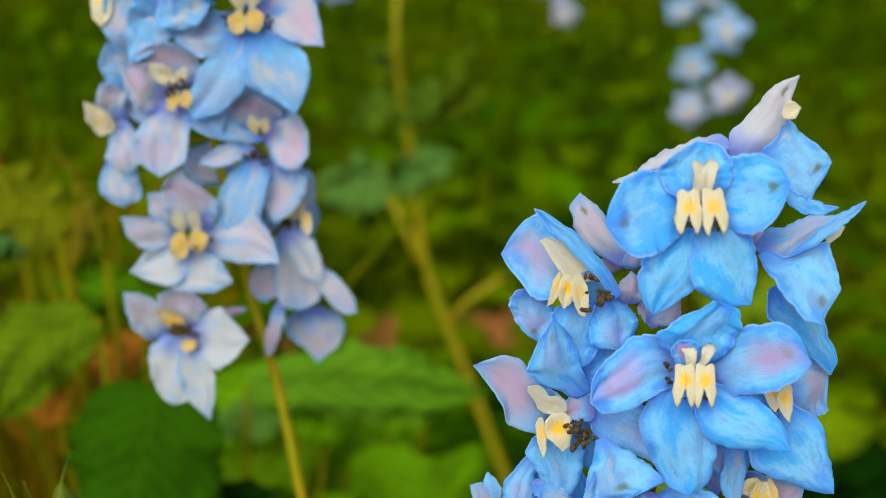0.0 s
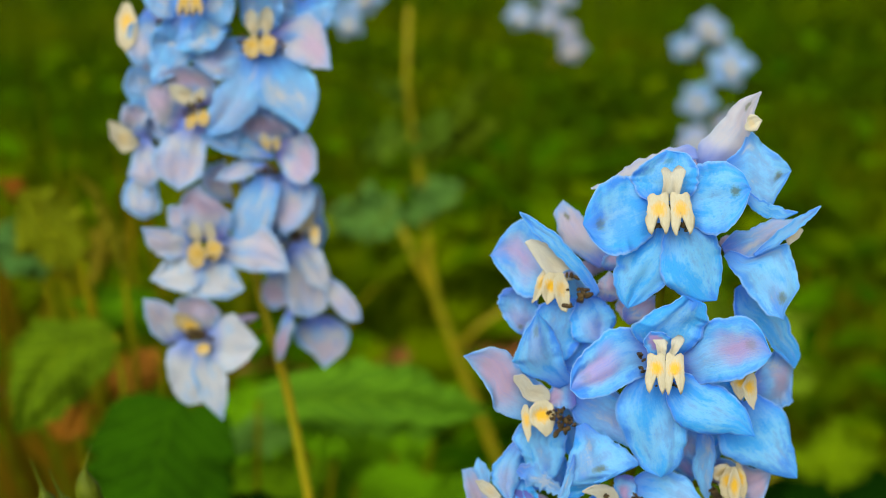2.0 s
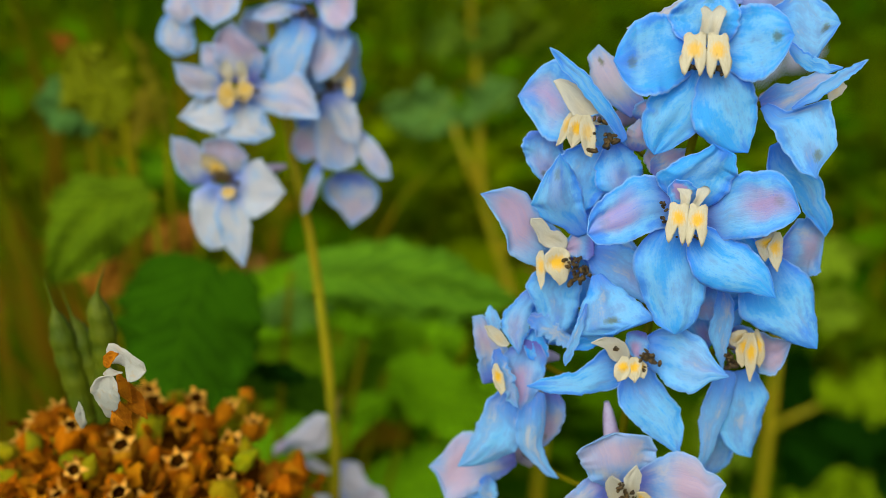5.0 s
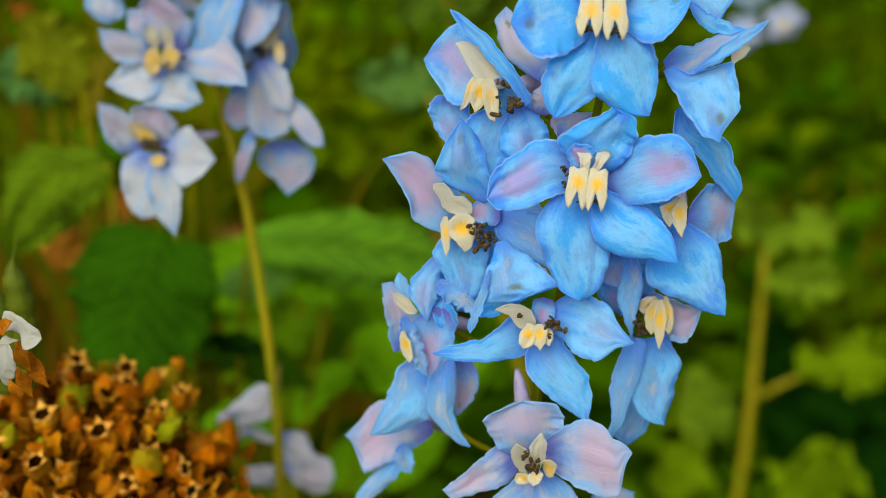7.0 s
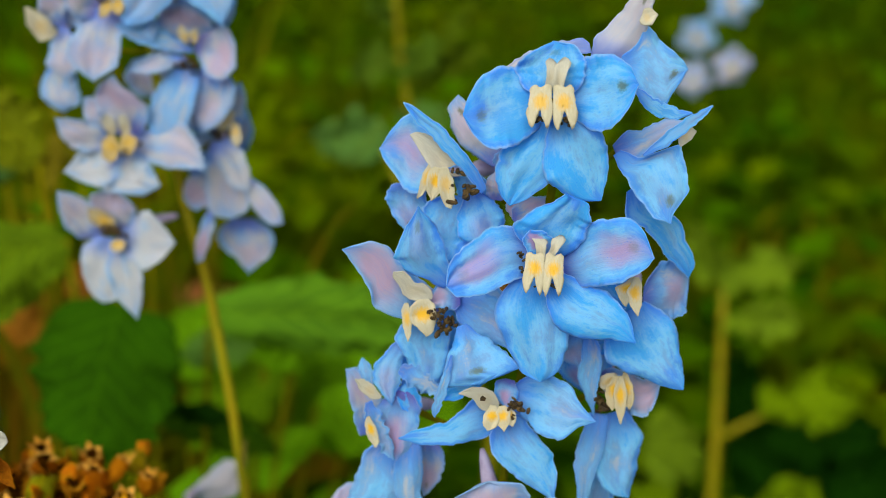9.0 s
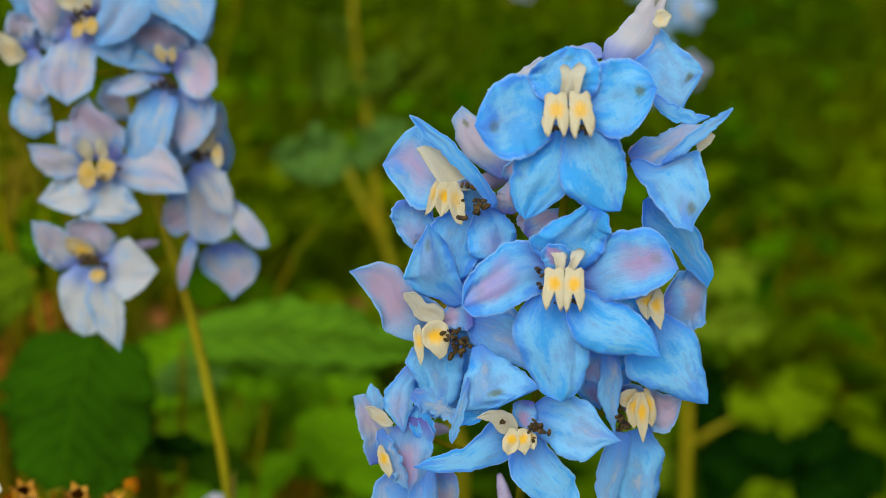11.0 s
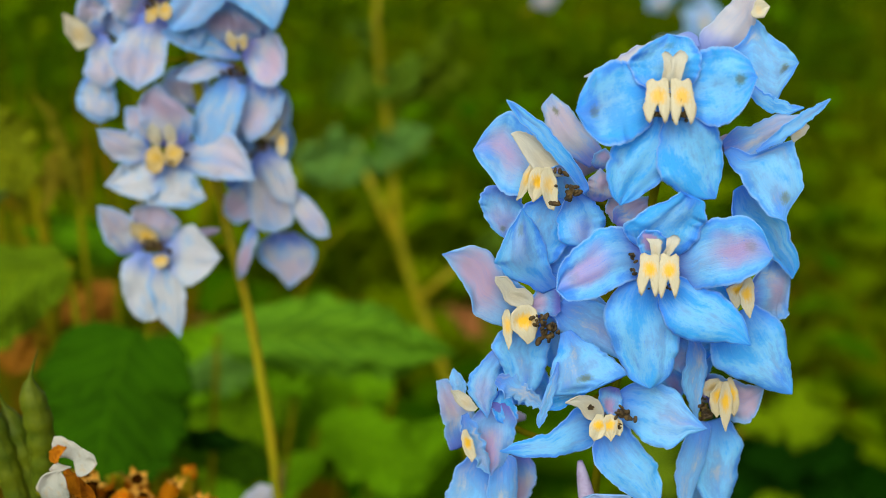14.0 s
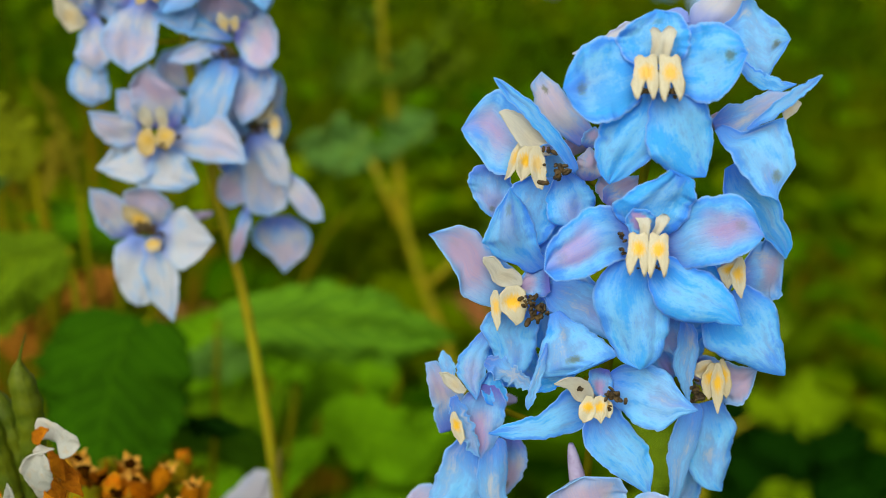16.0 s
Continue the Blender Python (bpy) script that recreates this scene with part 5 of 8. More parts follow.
petal(flower, "sepal", SEPAL, (0.0053, -0.0280, 0.7505), (0.0265, -0.0350, 0.7573), (1.6, 5.3, 7.3, 8.2, 7.5, 3.9, 2.3), (2.8, 5.8, 7.8, 9.5, 10.7, 10.2, 2.6), 1.0, 0.3, (1.0, 1.15, 0), 242)
petal(flower, "sepal", SEPAL, (0.0018, -0.0290, 0.7448), (-0.0058, -0.0340, 0.7247), (1.9, 5.0, 5.3, 5.6, 5.8, 3.2, 1.3), (0.7, 2.3, 4.1, 4.9, 5.6, 3.8, 1.5), 1.0, 0.6, (0.3, 1.1, 0), 243)
petal(flower, "sepal", SEPAL, (0.0046, -0.0300, 0.7459), (0.0145, -0.0340, 0.7280), (1.3, 4.2, 5.8, 6.1, 6.1, 3.4, 1.3), (0.8, 2.7, 3.8, 3.9, 4.0, 2.5, 1.0), 1.0, 0.6, (0.3, 1.1, 0), 244)
petal(flower, "inner_petal", CREAM, (0.0010, -0.0330, 0.7459), (-0.0015, -0.0360, 0.7576), (0.2, 0.6, 1.1, 1.6, 1.7, 1.7, 0.9), (0.4, 1.3, 2.3, 2.3, 2.3, 2.0, 0.8), 0.0, 0.6, (0.1, 0.0, 0), 245, ruffle=0.4)
petal(flower, "inner_petal", CREAM, (0.0042, -0.0330, 0.7474), (0.0043, -0.0360, 0.7607), (0.4, 1.3, 2.3, 2.4, 2.3, 1.7, 0.7), (0.2, 0.7, 1.3, 1.4, 1.4, 1.4, 0.6), 0.0, 0.6, (0.1, 0.0, 0), 246, ruffle=0.4)
petal(flower, "inner_petal", CREAM, (0.0017, -0.0340, 0.7478), (-0.0001, -0.0360, 0.7457), (1.2, 1.9, 1.7, 1.6, 1.4, 0.9, 0.3), (0.3, 1.0, 1.8, 2.0, 1.8, 1.6, 1.5), 0.0, 0.6, (0.9, 0.2, 0), 247, ruffle=0.4)
petal(flower, "inner_petal", CREAM, (0.0038, -0.0350, 0.7498), (0.0035, -0.0370, 0.7465), (0.6, 2.0, 1.9, 1.7, 1.5, 1.3, 0.5), (0.3, 0.8, 1.5, 1.6, 1.5, 1.3, 0.6), 0.0, 0.6, (0.4, 0.0, 0), 248, ruffle=0.4)
petal(flower, "inner_petal", CREAM, (0.0058, -0.0340, 0.7493), (0.0089, -0.0360, 0.7524), (0.4, 1.4, 2.5, 2.4, 2.2, 2.0, 0.9), (2.4, 2.4, 2.4, 1.8, 1.2, 0.7, 0.3), 0.0, 0.6, (1.0, 0.3, 0), 249, ruffle=0.4)
# anthers of the blue spike
tagged(part("anther_tuft", beads("anther_tuft", scatter((-0.0134, -0.0075, 0.8357), (-0.0133, -0.0075, 0.8307), 6, 0.0003, 4), 0.0006, 2.4, 4), STAMEN, near_plant, "dark brown stamens"), kind="stuff")
tagged(part("anther_tuft", beads("anther_tuft", scatter((-0.0103, -0.0065, 0.8348), (-0.0092, -0.0065, 0.8324), 5, 0.0004, 5), 0.0007, 2.2, 5), STAMEN, near_plant, "dark brown stamens"), kind="stuff")
tagged(part("anther_tuft", beads("anther_tuft", scatter((-0.0087, -0.0060, 0.8361), (-0.0076, -0.0060, 0.8333), 5, 0.0005, 6), 0.0006, 2.0, 6), STAMEN, near_plant, "dark brown stamens"), kind="stuff")
tagged(part("anther_tuft", beads("anther_tuft", scatter((-0.0132, -0.0055, 0.8387), (-0.0103, -0.0055, 0.8379), 4, 0.0003, 7), 0.0006, 2.0, 7), STAMEN, near_plant, "dark brown stamens"), kind="stuff")
tagged(part("anther_tuft", beads("anther_tuft", scatter((-0.0164, -0.0150, 0.8049), (-0.0112, -0.0150, 0.8013), 46, 0.001, 9), 0.00045, 1.8, 9), STAMEN, near_plant, "dark brown stamens"), kind="stuff")
tagged(part("anther_tuft", beads("anther_tuft", scatter((-0.0151, -0.0150, 0.7991), (-0.0129, -0.0150, 0.8009), 4, 0.0003, 10), 0.0006, 1.8, 10), STAMEN, near_plant, "dark brown stamens"), kind="stuff")
tagged(part("anther_tuft", beads("anther_tuft", scatter((0.0039, -0.0240, 0.7858), (0.0057, -0.0240, 0.7841), 26, 0.0007, 11), 0.00045, 1.8, 11), STAMEN, near_plant, "dark brown stamens"), kind="stuff")
tagged(part("anther_tuft", beads("anther_tuft", scatter((0.0042, -0.0240, 0.7821), (0.0049, -0.0240, 0.7809), 4, 0.0003, 12), 0.0004, 1.8, 12), STAMEN, near_plant, "dark brown stamens"), kind="stuff")
tagged(part("anther_tuft", beads("anther_tuft", scatter((0.0262, -0.0130, 0.7824), (0.0284, -0.0130, 0.7781), 34, 0.0009, 13), 0.0005, 1.8, 13), STAMEN, near_plant, "dark brown stamens"), kind="stuff")
tagged(part("anther_tuft", beads("anther_tuft", scatter((-0.0036, -0.0265, 0.7884), (-0.0024, -0.0265, 0.7862), 5, 0.0002, 14), 0.0004, 2.4, 14), STAMEN, near_plant, "dark brown stamens"), kind="stuff")
tagged(part("anther_tuft", beads("anther_tuft", scatter((0.0015, -0.0365, 0.7556), (0.0027, -0.0365, 0.7502), 16, 0.0006, 17), 0.00045, 2.4, 17), STAMEN, near_plant, "dark brown stamens"), kind="stuff")
tagged(part("anther_tuft", beads("anther_tuft", scatter((0.0044, -0.0365, 0.7546), (0.0034, -0.0365, 0.7495), 8, 0.0004, 18), 0.0004, 2.4, 18), STAMEN, near_plant, "dark brown stamens"), kind="stuff")
tagged(part("anther_tuft", beads("anther_tuft", scatter((0.0033, -0.0215, 0.8264), (0.0047, -0.0215, 0.8195), 12, 0.0006, 19), 0.00038, 2.0, 19), STAMEN, near_plant, "dark brown stamens"), kind="stuff")
flower = floret(near_plant, (0.0039, -0.0039, 0.7010), (0.0216, 0.0000, 0.7070), [
    ((0.0334, 0.0020, 0.7178), 0.0128, 0.0030, -0.0020, 0, 0.6, 0.96, 0, 0.6),
    ((0.0372, 0.0000, 0.6977), 0.0147, 0.0030, -0.0020, 0, 0.2, 0.86, 0, 0.6),
    ((0.0200, 0.0000, 0.6894), 0.0149, 0.0030, -0.0020, 0, 0.4, 0.86, 0, 0.6),
], spur=(0.0120, 0.0100, 0.7053), seed=18)



# ---- the paler delphinium beside it ----
pale_plant = thing("delphinium", "pale blue and lilac delphinium spike on a bare green stem", "flower")
pale_plant.location = (-0.0432, 0.3880, 0.0000)
plant_stem(pale_plant, [(0.0000, 0.0000, 0.0000), (-0.0040, -0.0040, 0.6162), (-0.0051, -0.0040, 0.6547), (-0.0082, -0.0040, 0.6907), (-0.0122, -0.0040, 0.7220), (-0.0163, -0.0030, 0.7466), (-0.0221, -0.0030, 0.7725), (-0.0270, -0.0020, 0.8010), (-0.0315, -0.0020, 0.8287), (-0.0342, -0.0020, 0.8651), (-0.0358, -0.0020, 0.8995), (-0.0372, -0.0020, 0.9142)], [0.0021, 0.0020, 0.0020, 0.0019, 0.0019, 0.0018, 0.0018, 0.0017, 0.0017, 0.0016, 0.0016, 0.0015])
# the flowers of the pale spike
flower = floret(pale_plant, (-0.0210, -0.0020, 0.7677), (-0.0430, -0.0240, 0.7737), spur=(-0.0235, -0.0120, 0.7764), seed=41)
petal(flower, "sepal", SEPAL, (-0.0463, -0.0240, 0.7739), (-0.0593, -0.0300, 0.7904), (3.7, 6.6, 6.8, 6.8, 5.1, 3.5, 1.4), (0.6, 2.1, 3.7, 4.6, 4.0, 3.0, 1.2), 0.6, 0.6, (0.5, 1.6, 0), 820)
petal(flower, "sepal", SEPAL, (-0.0423, -0.0240, 0.7744), (-0.0408, -0.0280, 0.7914), (0.9, 2.9, 5.2, 7.5, 7.8, 7.8, 5.3), (2.0, 5.6, 6.5, 7.3, 8.0, 6.5, 3.6), -0.5, 1, (0.75, 1.5, 0), 821)
petal(flower, "sepal", SEPAL, (-0.0401, -0.0250, 0.7733), (-0.0203, -0.0300, 0.7736), (2.3, 7.2, 8.5, 9.8, 7.3, 4.5, 1.8), (2.4, 6.9, 8.8, 10.6, 8.7, 6.2, 2.5), 1, 0.6, (0.1, 2.1, 0), 822)
petal(flower, "sepal", SEPAL, (-0.0448, -0.0250, 0.7727), (-0.0468, -0.0300, 0.7496), (0.7, 2.4, 4.3, 4.7, 4.9, 5.0, 4.5), (2.5, 8.2, 8.0, 7.1, 6.2, 4.5, 2.6), 1.2, 0.6, (0.05, 2.1, 0), 823)
petal(flower, "sepal", SEPAL, (-0.0411, -0.0260, 0.7732), (-0.0344, -0.0320, 0.7449), (1.2, 4.2, 6.1, 5.2, 4.3, 2.7, 1.1), (1.3, 4.2, 6.0, 5.6, 5.3, 3.2, 1.2), 1.2, 0.6, (0.05, 1.75, 0), 824)
petal(flower, "inner_petal", CREAM, (-0.0420, -0.0280, 0.7763), (-0.0487, -0.0310, 0.7855), (0.4, 1.4, 2.2, 2.4, 2.5, 1.7, 0.6), (1.0, 3.3, 3.1, 2.8, 2.6, 1.4, 0.6), 0.0, 0.6, (0.9, 0.5, 0), 825, ruffle=0.4)
petal(flower, "inner_petal", CREAM, (-0.0404, -0.0290, 0.7735), (-0.0400, -0.0310, 0.7694), (0.8, 2.6, 3.2, 2.9, 2.5, 2.2, 1.1), (0.5, 1.7, 2.4, 2.2, 2.0, 1.7, 0.7), 0.0, 0.6, (0.9, 0.6, 0), 826, ruffle=0.4)
flower = floret(pale_plant, (-0.0272, -0.0020, 0.8024), (-0.0380, -0.0200, 0.8084), spur=None, seed=42)
petal(flower, "sepal", SEPAL, (-0.0425, -0.0190, 0.8095), (-0.0511, -0.0200, 0.8204), (1.1, 3.8, 4.4, 3.9, 3.4, 1.9, 0.7), (0.5, 1.8, 3.2, 4.7, 4.3, 3.6, 2.0), 0.0, 0.6, (0.6, 1.3, 0), 840)
petal(flower, "sepal", SEPAL, (-0.0380, -0.0200, 0.8084), (-0.0387, -0.0250, 0.8305), (1.5, 4.9, 6.7, 7.4, 7.0, 5.3, 2.1), (6.6, 8.4, 9.7, 9.9, 7.3, 2.5, 1.0), -1, 1.2, (0.95, 1.3, 0), 841)
petal(flower, "sepal", SEPAL, (-0.0405, -0.0210, 0.8057), (-0.0582, -0.0280, 0.8157), (1.4, 4.2, 6.7, 7.1, 6.3, 4.9, 1.9), (0.4, 1.4, 2.6, 2.5, 2.2, 1.3, 0.5), 0.5, 0.6, (0.5, 1.45, 0), 842)
petal(flower, "sepal", SEPAL, (-0.0404, -0.0220, 0.8040), (-0.0571, -0.0280, 0.7968), (3.0, 9.3, 10.5, 10.1, 7.6, 4.9, 1.9), (0.6, 1.9, 3.4, 4.0, 2.7, 1.5, 0.6), 0.8, 0.6, (0.1, 1.7, 0), 843)
petal(flower, "sepal", SEPAL, (-0.0366, -0.0220, 0.8040), (-0.0306, -0.0290, 0.7900), (1.3, 4.3, 5.5, 6.1, 6.4, 6.7, 6.9), (1.8, 5.9, 8.0, 9.7, 11.5, 7.3, 2.8), 1.2, 0.6, (0.1, 1.6, 0), 844)
petal(flower, "sepal", SEPAL, (-0.0360, -0.0210, 0.8061), (-0.0087, -0.0280, 0.7999), (2.0, 6.3, 10.0, 11.8, 10.7, 7.5, 3.5), (1.2, 3.9, 4.0, 3.9, 2.7, 1.6, 0.6), 1, 0.6, (0.5, 1.5, 0), 845)
petal(flower, "inner_petal", CREAM, (-0.0396, -0.0270, 0.8097), (-0.0402, -0.0300, 0.8180), (0.3, 1.2, 2.1, 2.3, 2.0, 1.7, 1.1), (0.4, 1.2, 2.2, 2.3, 2.3, 2.3, 1.1), 0.0, 0.6, (0.15, 0.0, 0), 846, ruffle=0.4)
petal(flower, "inner_petal", CREAM, (-0.0358, -0.0270, 0.8101), (-0.0346, -0.0300, 0.8184), (0.3, 0.9, 1.6, 1.9, 1.9, 1.9, 0.8), (0.4, 1.4, 2.3, 2.1, 2.0, 1.9, 0.8), 0.0, 0.6, (0.15, 0.0, 0), 847, ruffle=0.4)
petal(flower, "inner_petal", CREAM, (-0.0397, -0.0280, 0.8104), (-0.0403, -0.0300, 0.8017), (0.6, 2.1, 3.1, 2.8, 2.5, 2.3, 1.0), (0.8, 2.8, 3.0, 2.8, 2.6, 2.4, 0.9), 0.0, 0.6, (0.9, 0.85, 0), 848, ruffle=0.4)
petal(flower, "inner_petal", CREAM, (-0.0351, -0.0280, 0.8112), (-0.0337, -0.0300, 0.8044), (0.9, 2.9, 3.7, 3.3, 2.9, 2.0, 0.8), (0.6, 1.9, 2.3, 2.4, 2.4, 1.9, 0.7), 0.0, 0.6, (0.9, 0.8, 0), 849, ruffle=0.4)
flower = floret(pale_plant, (-0.0319, -0.0020, 0.8338), (-0.0149, -0.0120, 0.8398), spur=None, seed=43)
petal(flower, "sepal", SEPAL, (-0.0150, -0.0120, 0.8388), (-0.0148, -0.0170, 0.8534), (2.1, 6.8, 9.2, 10.4, 9.7, 8.0, 6.6), (3.0, 7.8, 7.5, 7.2, 6.9, 4.3, 1.7), -0.6, 1, (0.95, 1.2, 0), 860)
petal(flower, "sepal", SEPAL, (-0.0135, -0.0130, 0.8387), (0.0009, -0.0190, 0.8331), (4.8, 9.2, 9.4, 9.4, 7.6, 6.1, 2.8), (1.2, 3.9, 6.0, 6.5, 7.1, 6.6, 5.5), 1.2, 0.6, (0.95, 1.4, 0), 861)
petal(flower, "sepal", SEPAL, (-0.0107, -0.0120, 0.8309), (-0.0117, -0.0160, 0.8089), (6.6, 10.1, 10.5, 10.0, 7.9, 5.6, 2.4), (1.2, 4.1, 4.5, 4.4, 4.4, 2.6, 1.0), 0.8, 0.6, (0.6, 1.3, 0), 862)
petal(flower, "sepal", SEPAL, (-0.0164, -0.0140, 0.8325), (-0.0236, -0.0220, 0.8067), (3.5, 5.6, 5.9, 6.1, 6.0, 4.6, 1.8), (1.4, 4.6, 6.7, 7.7, 7.8, 7.1, 4.9), 1.2, 0.6, (0.15, 1.05, 0), 863)
petal(flower, "sepal", SEPAL, (-0.0141, -0.0150, 0.8373), (-0.0375, -0.0220, 0.8460), (0.8, 2.4, 2.8, 3.2, 3.0, 2.5, 1.0), (0.5, 1.7, 2.8, 3.2, 3.6, 3.0, 1.8), 0.4, 0.6, (0.1, 0.95, 0), 864)
petal(flower, "sepal", SEPAL, (-0.0160, -0.0160, 0.8341), (-0.0342, -0.0220, 0.8309), (0.4, 1.3, 1.9, 2.3, 2.4, 1.3, 0.5), (0.8, 2.5, 4.6, 3.9, 3.1, 2.0, 0.8), 0.5, 0.6, (0.5, 1.25, 0), 865)
petal(flower, "inner_petal", CREAM, (-0.0152, -0.0190, 0.8401), (-0.0164, -0.0210, 0.8465), (0.3, 0.9, 1.6, 1.7, 1.6, 1.5, 0.8), (0.3, 0.9, 1.6, 2.2, 1.4, 0.8, 0.3), 0.0, 0.6, (0.4, 0.2, 0), 866, ruffle=0.4)
petal(flower, "inner_petal", CREAM, (-0.0130, -0.0190, 0.8405), (-0.0117, -0.0210, 0.8461), (0.2, 0.7, 1.3, 1.6, 1.1, 0.6, 0.2), (0.4, 1.2, 1.6, 1.5, 1.4, 1.2, 0.5), 0.0, 0.6, (0.4, 0.3, 0), 867, ruffle=0.4)
flower = floret(pale_plant, (-0.0265, -0.0020, 0.7981), (-0.0079, -0.0060, 0.8041), spur=(-0.0153, 0.0060, 0.7863), seed=44)
petal(flower, "sepal", SEPAL, (-0.0054, -0.0040, 0.8076), (-0.0011, -0.0040, 0.8236), (0.2, 0.7, 1.3, 1.6, 1.7, 1.8, 0.7), (2.0, 4.3, 4.1, 3.9, 3.6, 2.7, 1.1), 0.0, 0.6, (0.2, 1.2, 0), 880)
petal(flower, "sepal", SEPAL, (-0.0029, 0.0000, 0.7714), (-0.0013, 0.0000, 0.7498), (5.3, 9.5, 10.9, 10.3, 8.5, 4.9, 1.9), (5.2, 8.9, 9.9, 8.0, 3.9, 2.2, 0.8), 0.0, 0.6, (0.6, 1.35, 0), 881)
petal(flower, "sepal", SEPAL, (-0.0125, -0.0020, 0.7900), (-0.0244, -0.0040, 0.7812), (2.0, 6.6, 9.8, 9.2, 8.6, 8.2, 6.7), (0.5, 1.6, 2.6, 2.7, 2.8, 2.1, 0.8), 0.0, 0.6, (0.85, 1.3, 0), 882)
petal(flower, "sepal", SEPAL, (-0.0099, -0.0060, 0.8030), (-0.0046, -0.0110, 0.7755), (2.0, 6.4, 7.0, 7.5, 8.0, 7.5, 6.2), (1.2, 4.0, 5.4, 5.9, 6.4, 6.2, 4.3), 2, 0.6, (0.4, 1.5, 0), 883)
petal(flower, "sepal", SEPAL, (-0.0076, -0.0080, 0.8038), (0.0026, -0.0130, 0.7866), (1.2, 3.9, 4.9, 4.4, 3.9, 2.5, 1.0), (1.6, 4.3, 4.4, 4.5, 4.6, 3.4, 1.3), 1, 0.6, (0.2, 1.8, 0), 884)
petal(flower, "sepal", SEPAL, (-0.0001, -0.0090, 0.7925), (0.0144, -0.0130, 0.7755), (0.5, 1.5, 2.7, 2.7, 2.6, 2.1, 0.8), (0.8, 2.7, 4.3, 4.6, 5.0, 4.3, 3.1), 0.6, 0.6, (0.5, 1.5, 0), 885)
petal(flower, "sepal", SEPAL, (-0.0105, -0.0100, 0.7810), (-0.0175, -0.0120, 0.7581), (0.4, 1.4, 2.4, 2.3, 2.2, 2.0, 1.2), (0.5, 1.7, 2.2, 2.2, 2.2, 1.6, 0.6), 1, 0.6, (1.1, 1.1, 0), 886)
petal(flower, "inner_petal", CREAM, (-0.0071, -0.0110, 0.8085), (-0.0035, -0.0130, 0.8179), (0.9, 3.0, 3.8, 3.7, 3.5, 2.6, 1.0), (0.6, 2.0, 3.2, 3.1, 3.1, 2.7, 1.1), 0.0, 0.6, (0.4, 0.1, 0), 887, ruffle=0.4)
petal(flower, "inner_petal", CREAM, (-0.0022, -0.0100, 0.8114), (-0.0013, -0.0120, 0.8030), (0.5, 1.7, 1.7, 1.7, 1.6, 1.3, 0.5), (0.4, 1.4, 1.8, 1.7, 1.6, 1.4, 0.5), 0.0, 0.6, (0.6, 0.1, 0), 888, ruffle=0.4)
flower = floret(pale_plant, (-0.0328, -0.0020, 0.8475), (-0.0405, -0.0160, 0.8535), spur=None, seed=45)
petal(flower, "sepal", SEPAL, (-0.0400, -0.0160, 0.8550), (-0.0404, -0.0210, 0.8697), (1.7, 5.6, 8.1, 8.9, 9.6, 9.7, 7.5), (8.4, 8.5, 8.5, 8.6, 7.9, 6.0, 3.6), -0.6, 1, (0.95, 1.2, 0), 900)
petal(flower, "sepal", SEPAL, (-0.0418, -0.0170, 0.8538), (-0.0547, -0.0230, 0.8628), (8.4, 9.4, 10.2, 8.5, 6.8, 4.4, 1.7), (0.5, 1.7, 3.0, 3.9, 3.5, 3.2, 1.3), 0.8, 0.6, (0.9, 1.35, 0), 901)
petal(flower, "sepal", SEPAL, (-0.0405, -0.0190, 0.8505), (-0.0452, -0.0260, 0.8282), (6.7, 6.7, 6.7, 7.0, 7.4, 5.4, 2.1), (2.3, 7.6, 8.8, 9.4, 10.0, 7.9, 4.2), 1.2, 0.6, (0.6, 1.4, 0), 902)
petal(flower, "sepal", SEPAL, (-0.0349, -0.0170, 0.8519), (-0.0258, -0.0200, 0.8408), (1.1, 3.7, 5.0, 4.8, 4.6, 3.9, 1.5), (1.1, 3.6, 3.8, 3.9, 3.9, 2.6, 1.0), 0.0, 0.6, (0.3, 1.0, 0), 903)
petal(flower, "inner_petal", CREAM, (-0.0384, -0.0230, 0.8576), (-0.0459, -0.0260, 0.8643), (0.6, 2.2, 2.6, 2.5, 2.4, 1.6, 0.6), (0.5, 1.8, 2.8, 2.5, 2.2, 1.3, 0.5), 0.0, 0.6, (0.2, 0.0, 0), 904, ruffle=0.4)
petal(flower, "inner_petal", CREAM, (-0.0370, -0.0230, 0.8572), (-0.0348, -0.0260, 0.8631), (0.4, 1.3, 2.3, 2.3, 1.5, 0.9, 0.3), (0.3, 0.8, 1.5, 1.7, 1.5, 1.3, 1.2), 0.0, 0.6, (0.2, 0.0, 0), 905, ruffle=0.4)
petal(flower, "inner_petal", CREAM, (-0.0378, -0.0240, 0.8556), (-0.0410, -0.0260, 0.8494), (0.3, 1.0, 1.7, 2.2, 1.9, 1.6, 0.7), (0.2, 0.6, 1.2, 1.7, 1.4, 1.1, 0.7), 0.0, 0.6, (0.8, 0.7, 0), 906, ruffle=0.4)
petal(flower, "inner_petal", CREAM, (-0.0358, -0.0240, 0.8556), (-0.0347, -0.0260, 0.8505), (0.5, 1.7, 2.0, 1.9, 1.8, 1.5, 0.6), (0.3, 1.1, 2.1, 2.2, 2.0, 1.8, 1.0), 0.0, 0.6, (0.9, 0.75, 0), 907, ruffle=0.4)
flower = floret(pale_plant, (-0.0342, -0.0020, 0.8713), (-0.0168, -0.0140, 0.8773), spur=None, seed=46)
petal(flower, "sepal", SEPAL, (-0.0167, -0.0140, 0.8788), (-0.0150, -0.0180, 0.8962), (1.8, 5.9, 6.5, 6.8, 7.0, 4.0, 1.5), (1.9, 6.3, 6.9, 7.2, 7.4, 4.2, 1.6), 0.0, 0.6, (0.2, 0.9, 0), 920)
